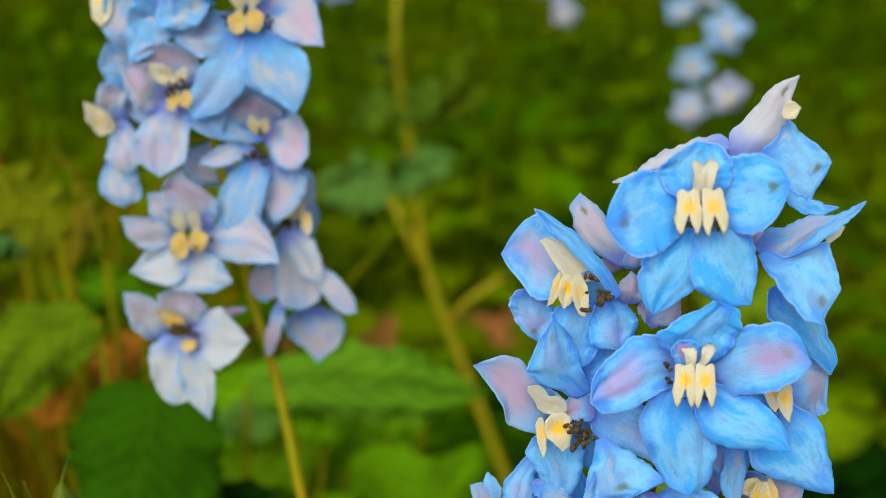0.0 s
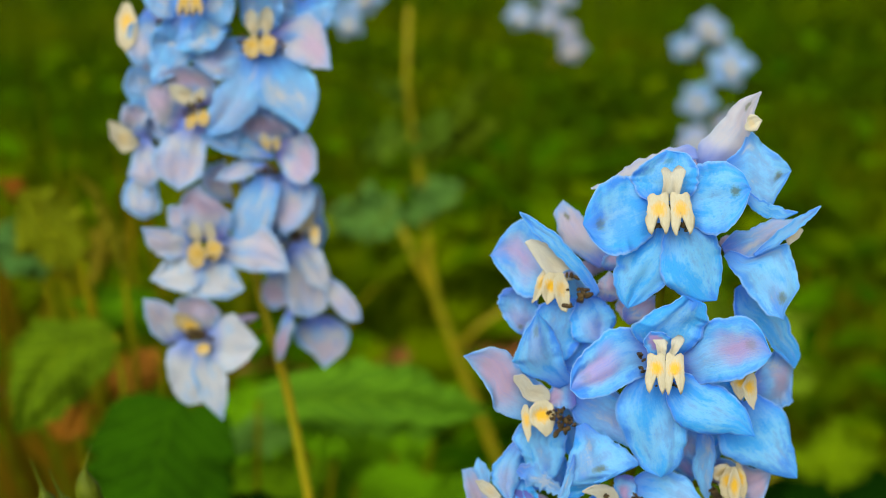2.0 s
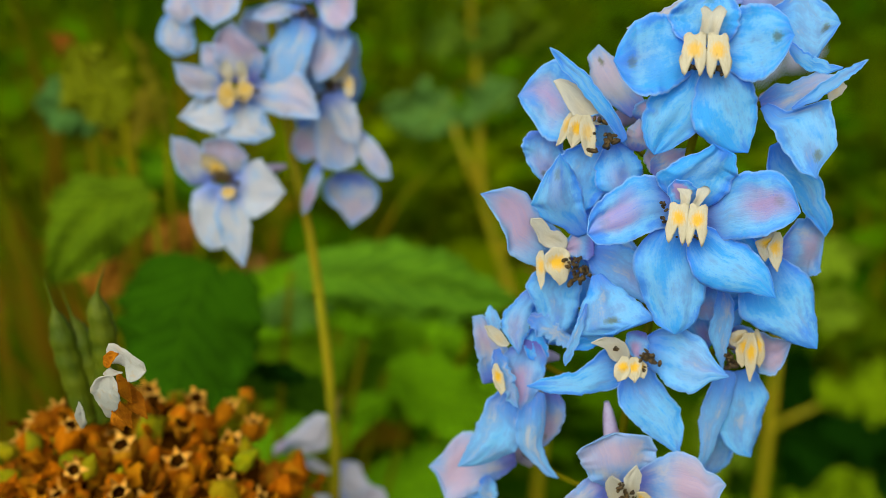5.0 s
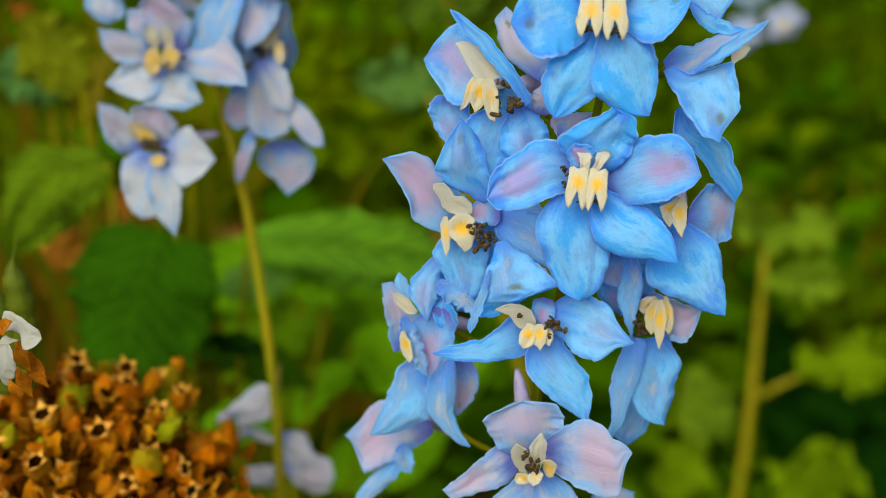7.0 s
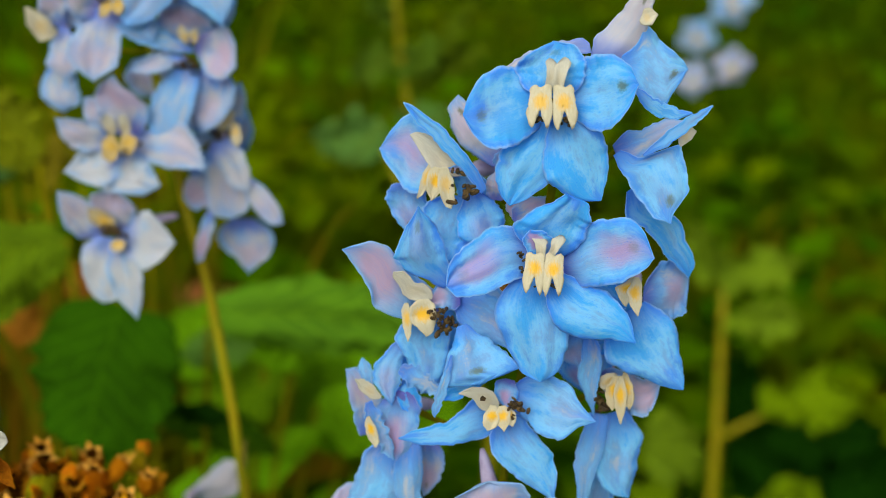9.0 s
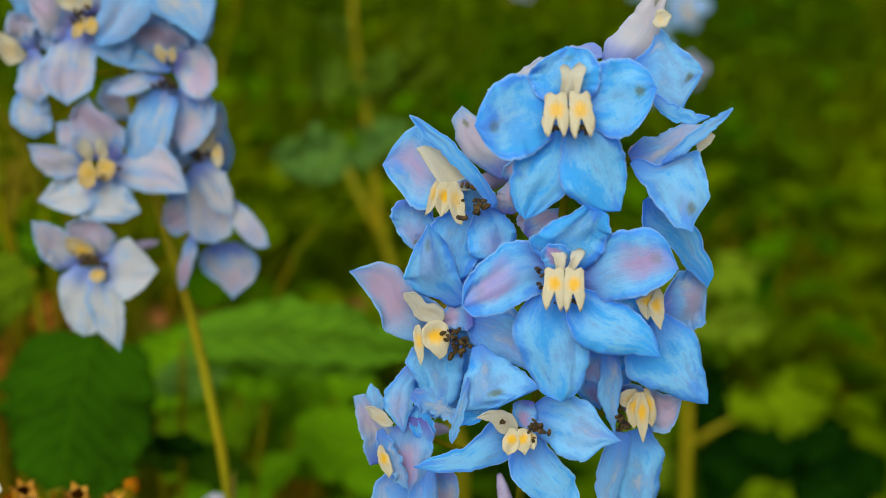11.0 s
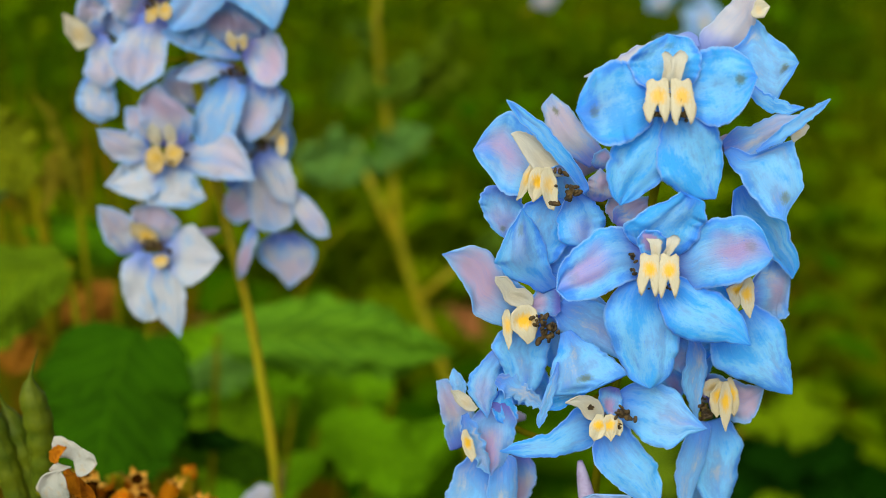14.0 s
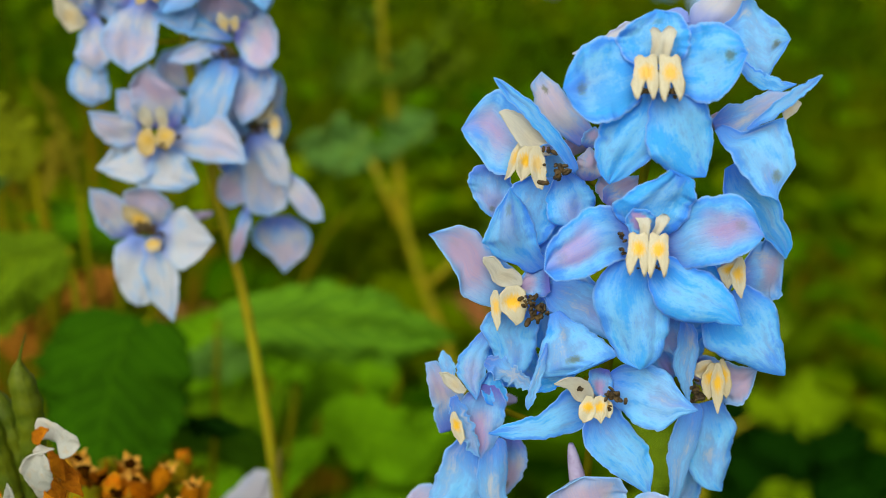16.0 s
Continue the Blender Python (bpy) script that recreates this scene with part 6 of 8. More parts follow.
petal(flower, "sepal", SEPAL, (-0.0197, -0.0140, 0.8769), (-0.0396, -0.0200, 0.8727), (2.7, 9.0, 10.4, 10.5, 9.9, 7.0, 3.8), (0.5, 1.6, 2.8, 3.0, 3.2, 2.4, 0.9), 0.8, 0.6, (0.5, 1.0, 0), 921)
petal(flower, "sepal", SEPAL, (-0.0142, -0.0150, 0.8775), (0.0070, -0.0220, 0.8689), (3.8, 9.7, 13.3, 12.6, 10.0, 6.6, 2.6), (0.7, 2.5, 3.0, 2.9, 2.9, 1.8, 0.7), 1, 0.6, (0.95, 1.3, 0), 922)
petal(flower, "sepal", SEPAL, (-0.0177, -0.0170, 0.8746), (-0.0334, -0.0250, 0.8465), (2.7, 8.6, 9.0, 9.4, 7.8, 5.9, 2.5), (1.3, 4.1, 4.4, 4.7, 4.6, 4.3, 3.1), 1.2, 0.6, (0.3, 0.9, 0), 923)
petal(flower, "sepal", SEPAL, (-0.0134, -0.0180, 0.8748), (-0.0022, -0.0250, 0.8483), (1.9, 6.3, 8.9, 10.1, 9.0, 6.2, 2.9), (2.2, 7.3, 8.9, 9.9, 6.3, 3.3, 1.3), 1.2, 0.6, (0.1, 0.95, 0), 924)
petal(flower, "inner_petal", CREAM, (-0.0178, -0.0210, 0.8787), (-0.0181, -0.0240, 0.8885), (0.3, 1.0, 1.9, 2.1, 1.9, 1.7, 0.7), (0.4, 1.4, 2.4, 2.2, 2.1, 2.0, 0.8), 0.0, 0.6, (0.2, 0.0, 0), 925, ruffle=0.4)
petal(flower, "inner_petal", CREAM, (-0.0141, -0.0210, 0.8796), (-0.0124, -0.0240, 0.8895), (0.3, 1.2, 2.1, 2.1, 2.1, 1.8, 0.7), (0.3, 1.2, 2.1, 2.2, 2.1, 2.0, 0.8), 0.0, 0.6, (0.2, 0.0, 0), 926, ruffle=0.4)
petal(flower, "inner_petal", CREAM, (-0.0175, -0.0220, 0.8798), (-0.0187, -0.0240, 0.8726), (0.4, 1.5, 2.6, 2.4, 2.2, 2.1, 0.9), (0.5, 1.8, 3.2, 3.0, 2.7, 2.4, 1.0), 0.0, 0.6, (0.9, 0.75, 0), 927, ruffle=0.4)
petal(flower, "inner_petal", CREAM, (-0.0139, -0.0220, 0.8803), (-0.0126, -0.0240, 0.8735), (0.7, 2.3, 3.1, 2.8, 2.4, 2.0, 0.8), (0.5, 1.7, 2.7, 2.5, 2.4, 2.2, 1.0), 0.0, 0.6, (0.9, 0.75, 0), 928, ruffle=0.4)
flower = floret(pale_plant, (-0.0318, -0.0020, 0.8335), (-0.0625, -0.0040, 0.8395), spur=None, seed=47)
petal(flower, "sepal", SEPAL, (-0.0595, -0.0030, 0.8472), (-0.0634, -0.0060, 0.8660), (0.7, 2.3, 3.9, 4.1, 4.3, 2.8, 1.1), (1.1, 3.5, 5.3, 6.1, 6.8, 5.9, 2.3), 0.0, 0.6, (0.2, 1.0, 0), 940)
petal(flower, "sepal", SEPAL, (-0.0607, -0.0050, 0.8412), (-0.0660, -0.0080, 0.8538), (1.1, 3.5, 4.1, 4.0, 3.9, 2.5, 1.0), (0.8, 2.5, 4.5, 6.4, 5.1, 4.0, 1.6), 0.0, 0.6, (0.65, 1.3, 0), 941)
petal(flower, "sepal", SEPAL, (-0.0635, -0.0040, 0.8288), (-0.0628, -0.0080, 0.8116), (1.3, 4.4, 6.0, 6.1, 6.2, 6.3, 2.6), (1.3, 4.5, 5.8, 6.7, 6.4, 5.1, 2.5), 1, 0.6, (0.3, 1.1, 0), 942)
petal(flower, "sepal", SEPAL, (-0.0605, -0.0060, 0.8411), (-0.0590, -0.0110, 0.8242), (1.1, 3.6, 4.6, 5.0, 5.3, 4.0, 1.5), (0.9, 3.1, 4.9, 5.8, 6.7, 4.9, 1.9), 1, 0.6, (0.5, 1.5, 0), 943)
petal(flower, "inner_petal", CREAM, (-0.0621, -0.0080, 0.8393), (-0.0708, -0.0120, 0.8487), (2.0, 5.6, 5.1, 4.5, 4.0, 2.2, 0.9), (0.3, 1.0, 1.8, 1.8, 1.7, 1.2, 0.5), 0.0, 0.6, (0.3, 0.0, 0), 944, ruffle=0.4)
flower = floret(pale_plant, (-0.0345, -0.0020, 0.8761), (-0.0532, -0.0100, 0.8821), spur=None, seed=48)
petal(flower, "sepal", SEPAL, (-0.0537, -0.0100, 0.8867), (-0.0579, -0.0140, 0.8678), (0.8, 2.5, 3.8, 4.0, 4.2, 3.5, 1.4), (0.8, 2.8, 5.1, 5.7, 5.2, 4.9, 2.3), 1, 0.6, (0.4, 1.1, 0), 960)
petal(flower, "sepal", SEPAL, (-0.0431, -0.0130, 0.8862), (-0.0500, -0.0190, 0.8641), (2.3, 6.4, 6.1, 5.8, 3.9, 2.2, 0.8), (0.9, 3.1, 4.9, 4.3, 3.7, 3.2, 1.2), 1, 0.6, (0.05, 0.8, 0), 961)
petal(flower, "sepal", SEPAL, (-0.0425, -0.0120, 0.8802), (-0.0257, -0.0180, 0.8806), (1.0, 3.4, 5.2, 4.9, 4.6, 4.0, 1.5), (1.3, 4.2, 4.6, 4.5, 4.4, 2.7, 1.1), 0.8, 0.6, (0.05, 0.85, 0), 962)
petal(flower, "inner_petal", CREAM, (-0.0616, -0.0100, 0.8885), (-0.0621, -0.0140, 0.8730), (0.8, 2.7, 3.7, 3.5, 3.3, 2.7, 1.1), (0.7, 2.2, 3.0, 2.8, 2.7, 2.5, 1.1), 0.0, 0.6, (0.8, 0.1, 0), 963, ruffle=0.4)
petal(flower, "sepal", SEPAL, (-0.0570, 0.0000, 0.8769), (-0.0562, -0.0020, 0.8605), (1.0, 3.2, 5.6, 5.0, 4.3, 2.6, 1.0), (1.3, 4.4, 6.5, 6.5, 6.1, 3.5, 1.3), 1, 0.6, (0.4, 1.0, 0), 964)
petal(flower, "sepal", SEPAL, (-0.0290, 0.0000, 0.8730), (-0.0317, -0.0020, 0.8565), (1.5, 5.0, 6.8, 6.8, 6.0, 3.4, 1.3), (0.8, 2.8, 5.0, 4.6, 3.9, 2.4, 0.9), 1, 0.6, (0.3, 0.9, 0), 965)
petal(flower, "sepal", SEPAL, (-0.0140, 0.0000, 0.8692), (-0.0128, -0.0020, 0.8526), (0.9, 3.1, 5.5, 4.9, 4.2, 2.5, 1.0), (1.3, 4.3, 6.4, 6.4, 6.1, 3.4, 1.3), 1, 0.6, (0.2, 0.9, 0), 966)
petal(flower, "sepal", SEPAL, (-0.0387, 0.0000, 0.8692), (-0.0416, -0.0020, 0.8526), (1.5, 5.0, 6.9, 6.8, 6.0, 3.4, 1.3), (0.8, 2.8, 5.0, 4.6, 3.9, 2.5, 1.0), 1, 0.6, (0.7, 1.1, 0), 967)
petal(flower, "sepal", SEPAL, (-0.0567, 0.0000, 0.8557), (-0.0559, -0.0020, 0.8387), (1.0, 3.2, 5.7, 5.0, 4.3, 2.6, 1.0), (1.3, 4.4, 6.6, 6.6, 6.2, 3.5, 1.4), 1, 0.6, (0.5, 1.1, 0), 968)
petal(flower, "sepal", SEPAL, (-0.0196, 0.0000, 0.8556), (-0.0222, -0.0020, 0.8387), (1.5, 5.0, 6.9, 6.8, 6.0, 3.4, 1.3), (0.8, 2.8, 5.0, 4.6, 3.9, 2.5, 1.0), 1, 0.6, (0.7, 1.1, 0), 969)
petal(flower, "sepal", SEPAL, (-0.0080, 0.0000, 0.8575), (-0.0066, -0.0020, 0.8407), (0.9, 3.2, 5.6, 4.9, 4.2, 2.5, 1.0), (1.3, 4.3, 6.5, 6.4, 6.1, 3.4, 1.3), 1, 0.6, (0.3, 1.0, 0), 970)
petal(flower, "sepal", SEPAL, (-0.0096, 0.0000, 0.8254), (-0.0122, -0.0020, 0.8077), (1.5, 5.1, 7.0, 6.9, 6.1, 3.4, 1.3), (0.8, 2.8, 5.1, 4.7, 4.0, 2.5, 1.0), 1, 0.6, (0.6, 1.2, 0), 971)
petal(flower, "sepal", SEPAL, (-0.0187, 0.0000, 0.8213), (-0.0174, -0.0020, 0.8034), (1.0, 3.2, 5.7, 5.0, 4.4, 2.6, 1.0), (1.3, 4.5, 6.7, 6.6, 6.3, 3.5, 1.4), 1, 0.6, (0.3, 1.1, 0), 972)
petal(flower, "sepal", SEPAL, (-0.0098, 0.0000, 0.8001), (-0.0125, -0.0020, 0.7817), (1.6, 5.2, 7.1, 7.1, 6.2, 3.5, 1.4), (0.9, 2.9, 5.2, 4.8, 4.1, 2.5, 1.0), 1, 0.6, (0.7, 1.3, 0), 973)
petal(flower, "sepal", SEPAL, (-0.0475, 0.0000, 0.8557), (-0.0465, -0.0020, 0.8387), (1.0, 3.2, 5.7, 5.0, 4.3, 2.6, 1.0), (1.3, 4.4, 6.6, 6.6, 6.2, 3.5, 1.4), 1, 0.6, (0.7, 1.2, 0), 974)
petal(flower, "sepal", SEPAL, (-0.0466, 0.0000, 0.8881), (-0.0495, -0.0020, 0.8719), (1.5, 5.0, 6.8, 6.8, 6.0, 3.4, 1.3), (0.8, 2.8, 5.0, 4.6, 3.9, 2.4, 1.0), 1, 0.6, (0.1, 0.9, 0), 975)
petal(flower, "sepal", SEPAL, (-0.0021, 0.0000, 0.8824), (-0.0007, -0.0020, 0.8661), (0.9, 3.1, 5.5, 4.8, 4.2, 2.5, 1.0), (1.3, 4.3, 6.4, 6.3, 6.0, 3.4, 1.3), 1, 0.6, (0.4, 1.1, 0), 976)
petal(flower, "sepal", SEPAL, (-0.0310, 0.0110, 0.8125), (-0.0426, 0.0110, 0.8262), (1.1, 3.5, 6.3, 7.0, 6.8, 6.6, 3.7), (1.8, 5.9, 7.3, 7.3, 7.3, 7.2, 2.8), 0.0, 0.6, (0.6, 1.2, 0), 977)
petal(flower, "sepal", SEPAL, (-0.0225, 0.0090, 0.7840), (-0.0134, 0.0090, 0.8032), (1.2, 3.9, 6.7, 6.4, 6.2, 5.0, 2.0), (1.3, 4.3, 7.1, 6.9, 6.8, 5.6, 2.2), 0.0, 0.6, (0.3, 0.9, 0), 978)
petal(flower, "sepal", SEPAL, (-0.0073, 0.0110, 0.7928), (-0.0021, 0.0110, 0.8090), (1.2, 3.8, 5.6, 5.4, 5.2, 4.8, 1.9), (1.2, 4.2, 4.6, 4.6, 4.6, 2.9, 1.1), 0.0, 0.6, (0.4, 1.0, 0), 979)
# anthers of the pale spike; dense tufts also stand in for throat shade
tagged(part("anther_tuft", beads("anther_tuft", scatter((-0.0448, -0.0300, 0.7772), (-0.0377, -0.0300, 0.7762), 40, 0.0012, 20), 0.0006, 1.5, 20), STAMEN, pale_plant, "dark brown stamens"), kind="stuff")
tagged(part("anther_tuft", beads("anther_tuft", scatter((-0.0413, -0.0280, 0.8023), (-0.0314, -0.0280, 0.8084), 14, 0.0012, 21), 0.0006, 1.5, 21), STAMEN, pale_plant, "dark brown stamens"), kind="stuff")
tagged(part("anther_tuft", beads("anther_tuft", scatter((-0.0195, -0.0160, 0.8331), (-0.0139, -0.0160, 0.8321), 30, 0.0012, 22), 0.0006, 1.5, 22), STAMEN, pale_plant, "dark brown stamens"), kind="stuff")
tagged(part("anther_tuft", beads("anther_tuft", scatter((-0.0415, -0.0240, 0.8547), (-0.0382, -0.0240, 0.8575), 12, 0.0012, 23), 0.0006, 1.5, 23), STAMEN, pale_plant, "dark brown stamens"), kind="stuff")
tagged(part("anther_tuft", beads("anther_tuft", scatter((-0.0214, -0.0200, 0.8803), (-0.0209, -0.0200, 0.8740), 18, 0.0012, 24), 0.0006, 1.5, 24), STAMEN, pale_plant, "dark brown stamens"), kind="stuff")
tagged(part("anther_tuft", beads("anther_tuft", scatter((-0.0113, -0.0200, 0.8758), (-0.0106, -0.0200, 0.8739), 8, 0.0012, 25), 0.0006, 1.5, 25), STAMEN, pale_plant, "dark brown stamens"), kind="stuff")
tagged(part("anther_tuft", beads("anther_tuft", scatter((-0.0103, -0.0090, 0.8084), (-0.0074, -0.0090, 0.8063), 26, 0.0012, 26), 0.0006, 1.5, 26), STAMEN, pale_plant, "dark brown stamens"), kind="stuff")
flower = floret(pale_plant, (-0.0350, -0.0020, 0.8823), (-0.0385, -0.0200, 0.8883), [
    ((-0.0530, -0.0240, 0.8631), 0.0154, 0.0030, -0.0020, 0, 0.14, 0.97, 0, 0.95),
    ((-0.0301, -0.0250, 0.8754), 0.0181, 0.0040, -0.0030, 0, 0.0, 0.92, 0, 0.85),
    ((-0.0530, -0.0220, 0.8948), 0.0163, 0.0030, -0.0020, 0, 0.19, 1.02, 0, 0.75),
    ((-0.0367, -0.0180, 0.9068), 0.0179, 0.0030, 0.0020, 0, 0.1, 0.92, 0, 0.75),
    ((-0.0205, -0.0220, 0.8931), 0.0163, 0.0030, -0.0020, 0, 0.1, 0.97, 0, 0.75),
], bee=((-0.0364, -0.0260, 0.8928), 0.0111, 0, 0, 0, 1.75, 14), crease=0.28, seed=31)
flower = floret(pale_plant, (-0.0351, -0.0020, 0.8851), (-0.0032, -0.0080, 0.8911), [
    ((0.0052, -0.0110, 0.8804), 0.0152, 0.0030, -0.0020, 0, 0.1, 0.92, 0, 0.85),
    ((0.0113, -0.0100, 0.8988), 0.0150, 0.0030, -0.0020, 0, 0.19, 0.97, 0, 0.75),
    ((-0.0091, -0.0080, 0.9058), 0.0167, 0.0030, 0.0020, 0, 0.19, 0.92, 0, 0.75),
    ((-0.0118, -0.0100, 0.8821), 0.0153, 0.0030, -0.0020, 0, 0.19, 0.92, 0, 0.85),
], crease=0.28, seed=32)
flower = floret(pale_plant, (-0.0358, -0.0020, 0.9000), (-0.0240, -0.0180, 0.9060), [
    ((-0.0402, -0.0200, 0.9017), 0.0163, 0.0030, -0.0020, 0, 0.19, 0.92, 0, 0.75),
    ((-0.0076, -0.0200, 0.9018), 0.0163, 0.0030, -0.0020, 0, 0.19, 0.92, 0, 0.75),
    ((-0.0297, -0.0210, 0.8929), 0.0164, 0.0030, -0.0020, 0, 0.0, 0.92, 0, 0.85),
    ((-0.0170, -0.0210, 0.8921), 0.0164, 0.0030, -0.0020, 0, 0.0, 0.92, 0, 0.85),
    ((-0.0232, -0.0180, 0.9191), 0.0177, 0.0030, 0.0020, 0, 0.1, 0.92, 0, 0.75),
], bee=((-0.0228, -0.0240, 0.9084), 0.0107, 0, 0, 0, 1.75, 14), crease=0.28, seed=33)
leaf(pale_plant, (-0.0044, -0.0050, 0.6660), (-0.0025, -0.0080, 0.6834), 0.004, (0.16, 0.15, 0.03), 0.001, 0.0, 40, (0.3, 0.4, 1.0), 71, 0.02, (9, 5))


# ---- nodding withered flowers low beside the stem ----
nodding = thing("withered_flower", "withered white and lilac flower nodding beside the stem", "flower", "nodding flowers")
nodding.location = (-0.1012, 0.3950, 0.0000)
plant_stem(nodding, [(0.0000, 0.0000, 0.0000), (0.0040, 0.0000, 0.3150), (0.0134, -0.0050, 0.6300)], [0.0022, 0.0018, 0.0013])
flower = floret(nodding, (0.0134, -0.0050, 0.6300), (0.0300, -0.0100, 0.6495), spur=(0.0269, -0.0040, 0.6442), seed=34)
petal(flower, "sepal", SEPAL, (0.0254, 0.0000, 0.6442), (0.0491, -0.0050, 0.6655), (0.3, 0.9, 1.6, 2.3, 3.1, 3.4, 1.3), (0.8, 2.6, 4.7, 7.7, 10.8, 7.6, 3.2), 2, -1.5, (0.15, 2.4, 0), 543, 1)
petal(flower, "sepal", SEPAL, (0.0303, 0.0000, 0.6430), (0.0483, -0.0050, 0.6498), (0.3, 0.9, 1.7, 2.3, 1.5, 0.9, 0.3), (0.2, 0.7, 1.2, 1.5, 1.0, 0.6, 0.2), 2, -1.5, (0.2, 2.4, 0), 544, 1)
nodding = thing("withered_flower", "withered white and lilac flower nodding beside the stem", "flower", "nodding flowers")
nodding.location = (-0.0964, 0.4100, 0.0000)
plant_stem(nodding, [(0.0000, 0.0000, 0.0000), (0.0040, 0.0000, 0.3054), (0.0060, -0.0050, 0.6107)], [0.0022, 0.0018, 0.0013])
flower = floret(nodding, (0.0060, -0.0050, 0.6107), (0.0300, -0.0100, 0.6336), spur=(0.0270, -0.0040, 0.6281), seed=35)
petal(flower, "sepal", SEPAL, (0.0283, -0.0050, 0.6323), (0.0473, -0.0120, 0.6322), (0.6, 2.1, 3.7, 3.0, 2.0, 1.1, 0.4), (0.2, 0.5, 0.9, 1.1, 0.7, 0.4, 0.2), 2, -1.5, (0.1, 2.4, 0), 545, 1)
petal(flower, "sepal", SEPAL, (0.0438, -0.0050, 0.6266), (0.0617, -0.0120, 0.6262), (7.0, 7.6, 8.3, 7.6, 5.1, 2.8, 1.1), (1.4, 4.5, 5.0, 4.9, 4.5, 2.5, 1.0), 2, -1.5, (0.15, 2.4, 0), 546, 1)
petal(flower, "sepal", SEPAL, (0.0457, -0.0050, 0.6196), (0.0689, -0.0120, 0.6184), (1.0, 3.5, 6.3, 6.9, 6.7, 6.6, 3.1), (1.7, 5.8, 8.6, 9.6, 10.1, 8.5, 7.1), 2, -1.5, (0.35, 2.4, 0), 547, 1)
petal(flower, "sepal", SEPAL, (0.0457, -0.0050, 0.6137), (0.0302, -0.0120, 0.6183), (3.3, 6.5, 6.7, 6.9, 7.1, 4.0, 1.6), (0.6, 1.9, 2.6, 2.0, 1.3, 0.7, 0.3), 2, -1.5, (0.3, 2.4, 0), 548, 1)


# ---- the dry seed head with its open capsules ----
HEAD = (-0.0981, 0.2920, 0.6598)
PODS = [
    (((-0.1035, 0.2850, 0.7313), (-0.1026, 0.2850, 0.7443), (-0.1032, 0.2850, 0.7551), (-0.1043, 0.2850, 0.7635), (-0.1034, 0.2850, 0.7683), (-0.1011, 0.2850, 0.7749)), 0.004),
    (((-0.1060, 0.2880, 0.7207), (-0.1083, 0.2880, 0.7377), (-0.1118, 0.2880, 0.7510), (-0.1146, 0.2880, 0.7602), (-0.1153, 0.2880, 0.7626), (-0.1157, 0.2880, 0.7647)), 0.0042),
    (((-0.1095, 0.2840, 0.7223), (-0.1120, 0.2840, 0.7354), (-0.1147, 0.2840, 0.7490), (-0.1168, 0.2840, 0.7595), (-0.1178, 0.2840, 0.7640), (-0.1193, 0.2840, 0.7700)), 0.004),
]
HEAD_PIECES = [
    ("caps", (-0.0058, 0.0331, 0.7055), 0.0041, (0.1, -0.55, 1.0)),
    ("caps", (0.0098, 0.0361, 0.7019), 0.0042, (0.2, -0.55, 1.0)),
    ("caps", (-0.0002, -0.0070, 0.7093), 0.0044, (0, -0.55, 1.0)),
    ("caps", (0.0114, -0.0246, 0.7034), 0.004, (0.1, -0.55, 0.8)),
    ("caps", (0.0271, 0.0140, 0.7015), 0.004, (0.2, -0.55, 0.9)),
    ("caps", (0.0175, -0.0075, 0.7067), 0.0042, (0, -0.55, 0.9)),
    ("caps", (0.0278, -0.0202, 0.6990), 0.0036, (0.2, -0.55, 0.7)),
    ("caps", (-0.0049, -0.0297, 0.7018), 0.004, (-0.2, -0.55, 0.8)),
    ("buds", (0.0041, 0.0072, 0.7092), 0.0066, (0, -0.55, 1)),
    ("husk", (0.0163, 0.0153, 0.7055), 0.0066, (0.1, -0.55, 1)),
    ("buds", (0.0243, 0.0389, 0.7005), 0.0056, (0.1, -0.55, 1)),
    ("red", (0.0260, 0.0416, 0.7049), 0.0036, (0.15, -0.55, 1)),
    ("buds", (0.0032, 0.0355, 0.7042), 0.0044, (0.3, -0.55, 1)),
    ("buds", (0.0311, -0.0106, 0.7000), 0.0064, (0.25, -0.55, 1)),
    ("buds", (-0.0126, -0.0115, 0.7073), 0.0056, (-0.4, -0.55, 0.8)),
    ("dark", (0.0407, -0.0054, 0.6934), 0.0046, (0.1, -0.55, 0.6)),
    ("buds", (0.0280, 0.0361, 0.6946), 0.0058, (0.5, -0.55, 0.8)),
    ("buds", (0.0445, 0.0331, 0.6862), 0.0048, (0.4, -0.55, 0.7)),
    ("husk", (0.0017, -0.0188, 0.7068), 0.005, (0, -0.55, 0.6)),
    ("husk", (0.0429, 0.0157, 0.6881), 0.0052, (0.4, -0.55, 0.4)),
    ("husk", (-0.0147, 0.0098, 0.7071), 0.0062, (-0.2, -0.55, 0.9)),
]


# ---- plants behind ----
stalk_plant = thing("delphinium_plant", "yellow-green forked stalk with lobed leaves behind the flowers", "plant")
stalk_plant.location = (0.0628, 1.0500, 0.0000)
plant_stem(stalk_plant, [(0.0000, 0.0000, 0.0000), (-0.0000, 0.0000, 0.2805), (-0.0323, 0.0000, 0.3746), (-0.0602, 0.0000, 0.4517), (-0.0763, 0.0000, 0.4992), (-0.0840, 0.0000, 0.5397), (-0.0902, 0.0000, 0.6121), (-0.0997, 0.0000, 0.6709), (-0.1041, 0.0000, 0.7173), (-0.1011, 0.0000, 0.7819)], [0.0058, 0.0054, 0.0048, 0.0044, 0.0042, 0.0038, 0.0034, 0.003, 0.0028, 0.0024], "stem", STEM)
plant_stem(stalk_plant, [(-0.0774, 0.0000, 0.5022), (-0.0947, 0.0000, 0.5397), (-0.1115, 0.0000, 0.5780)], [0.004, 0.0036, 0.003], "branch", STEM)
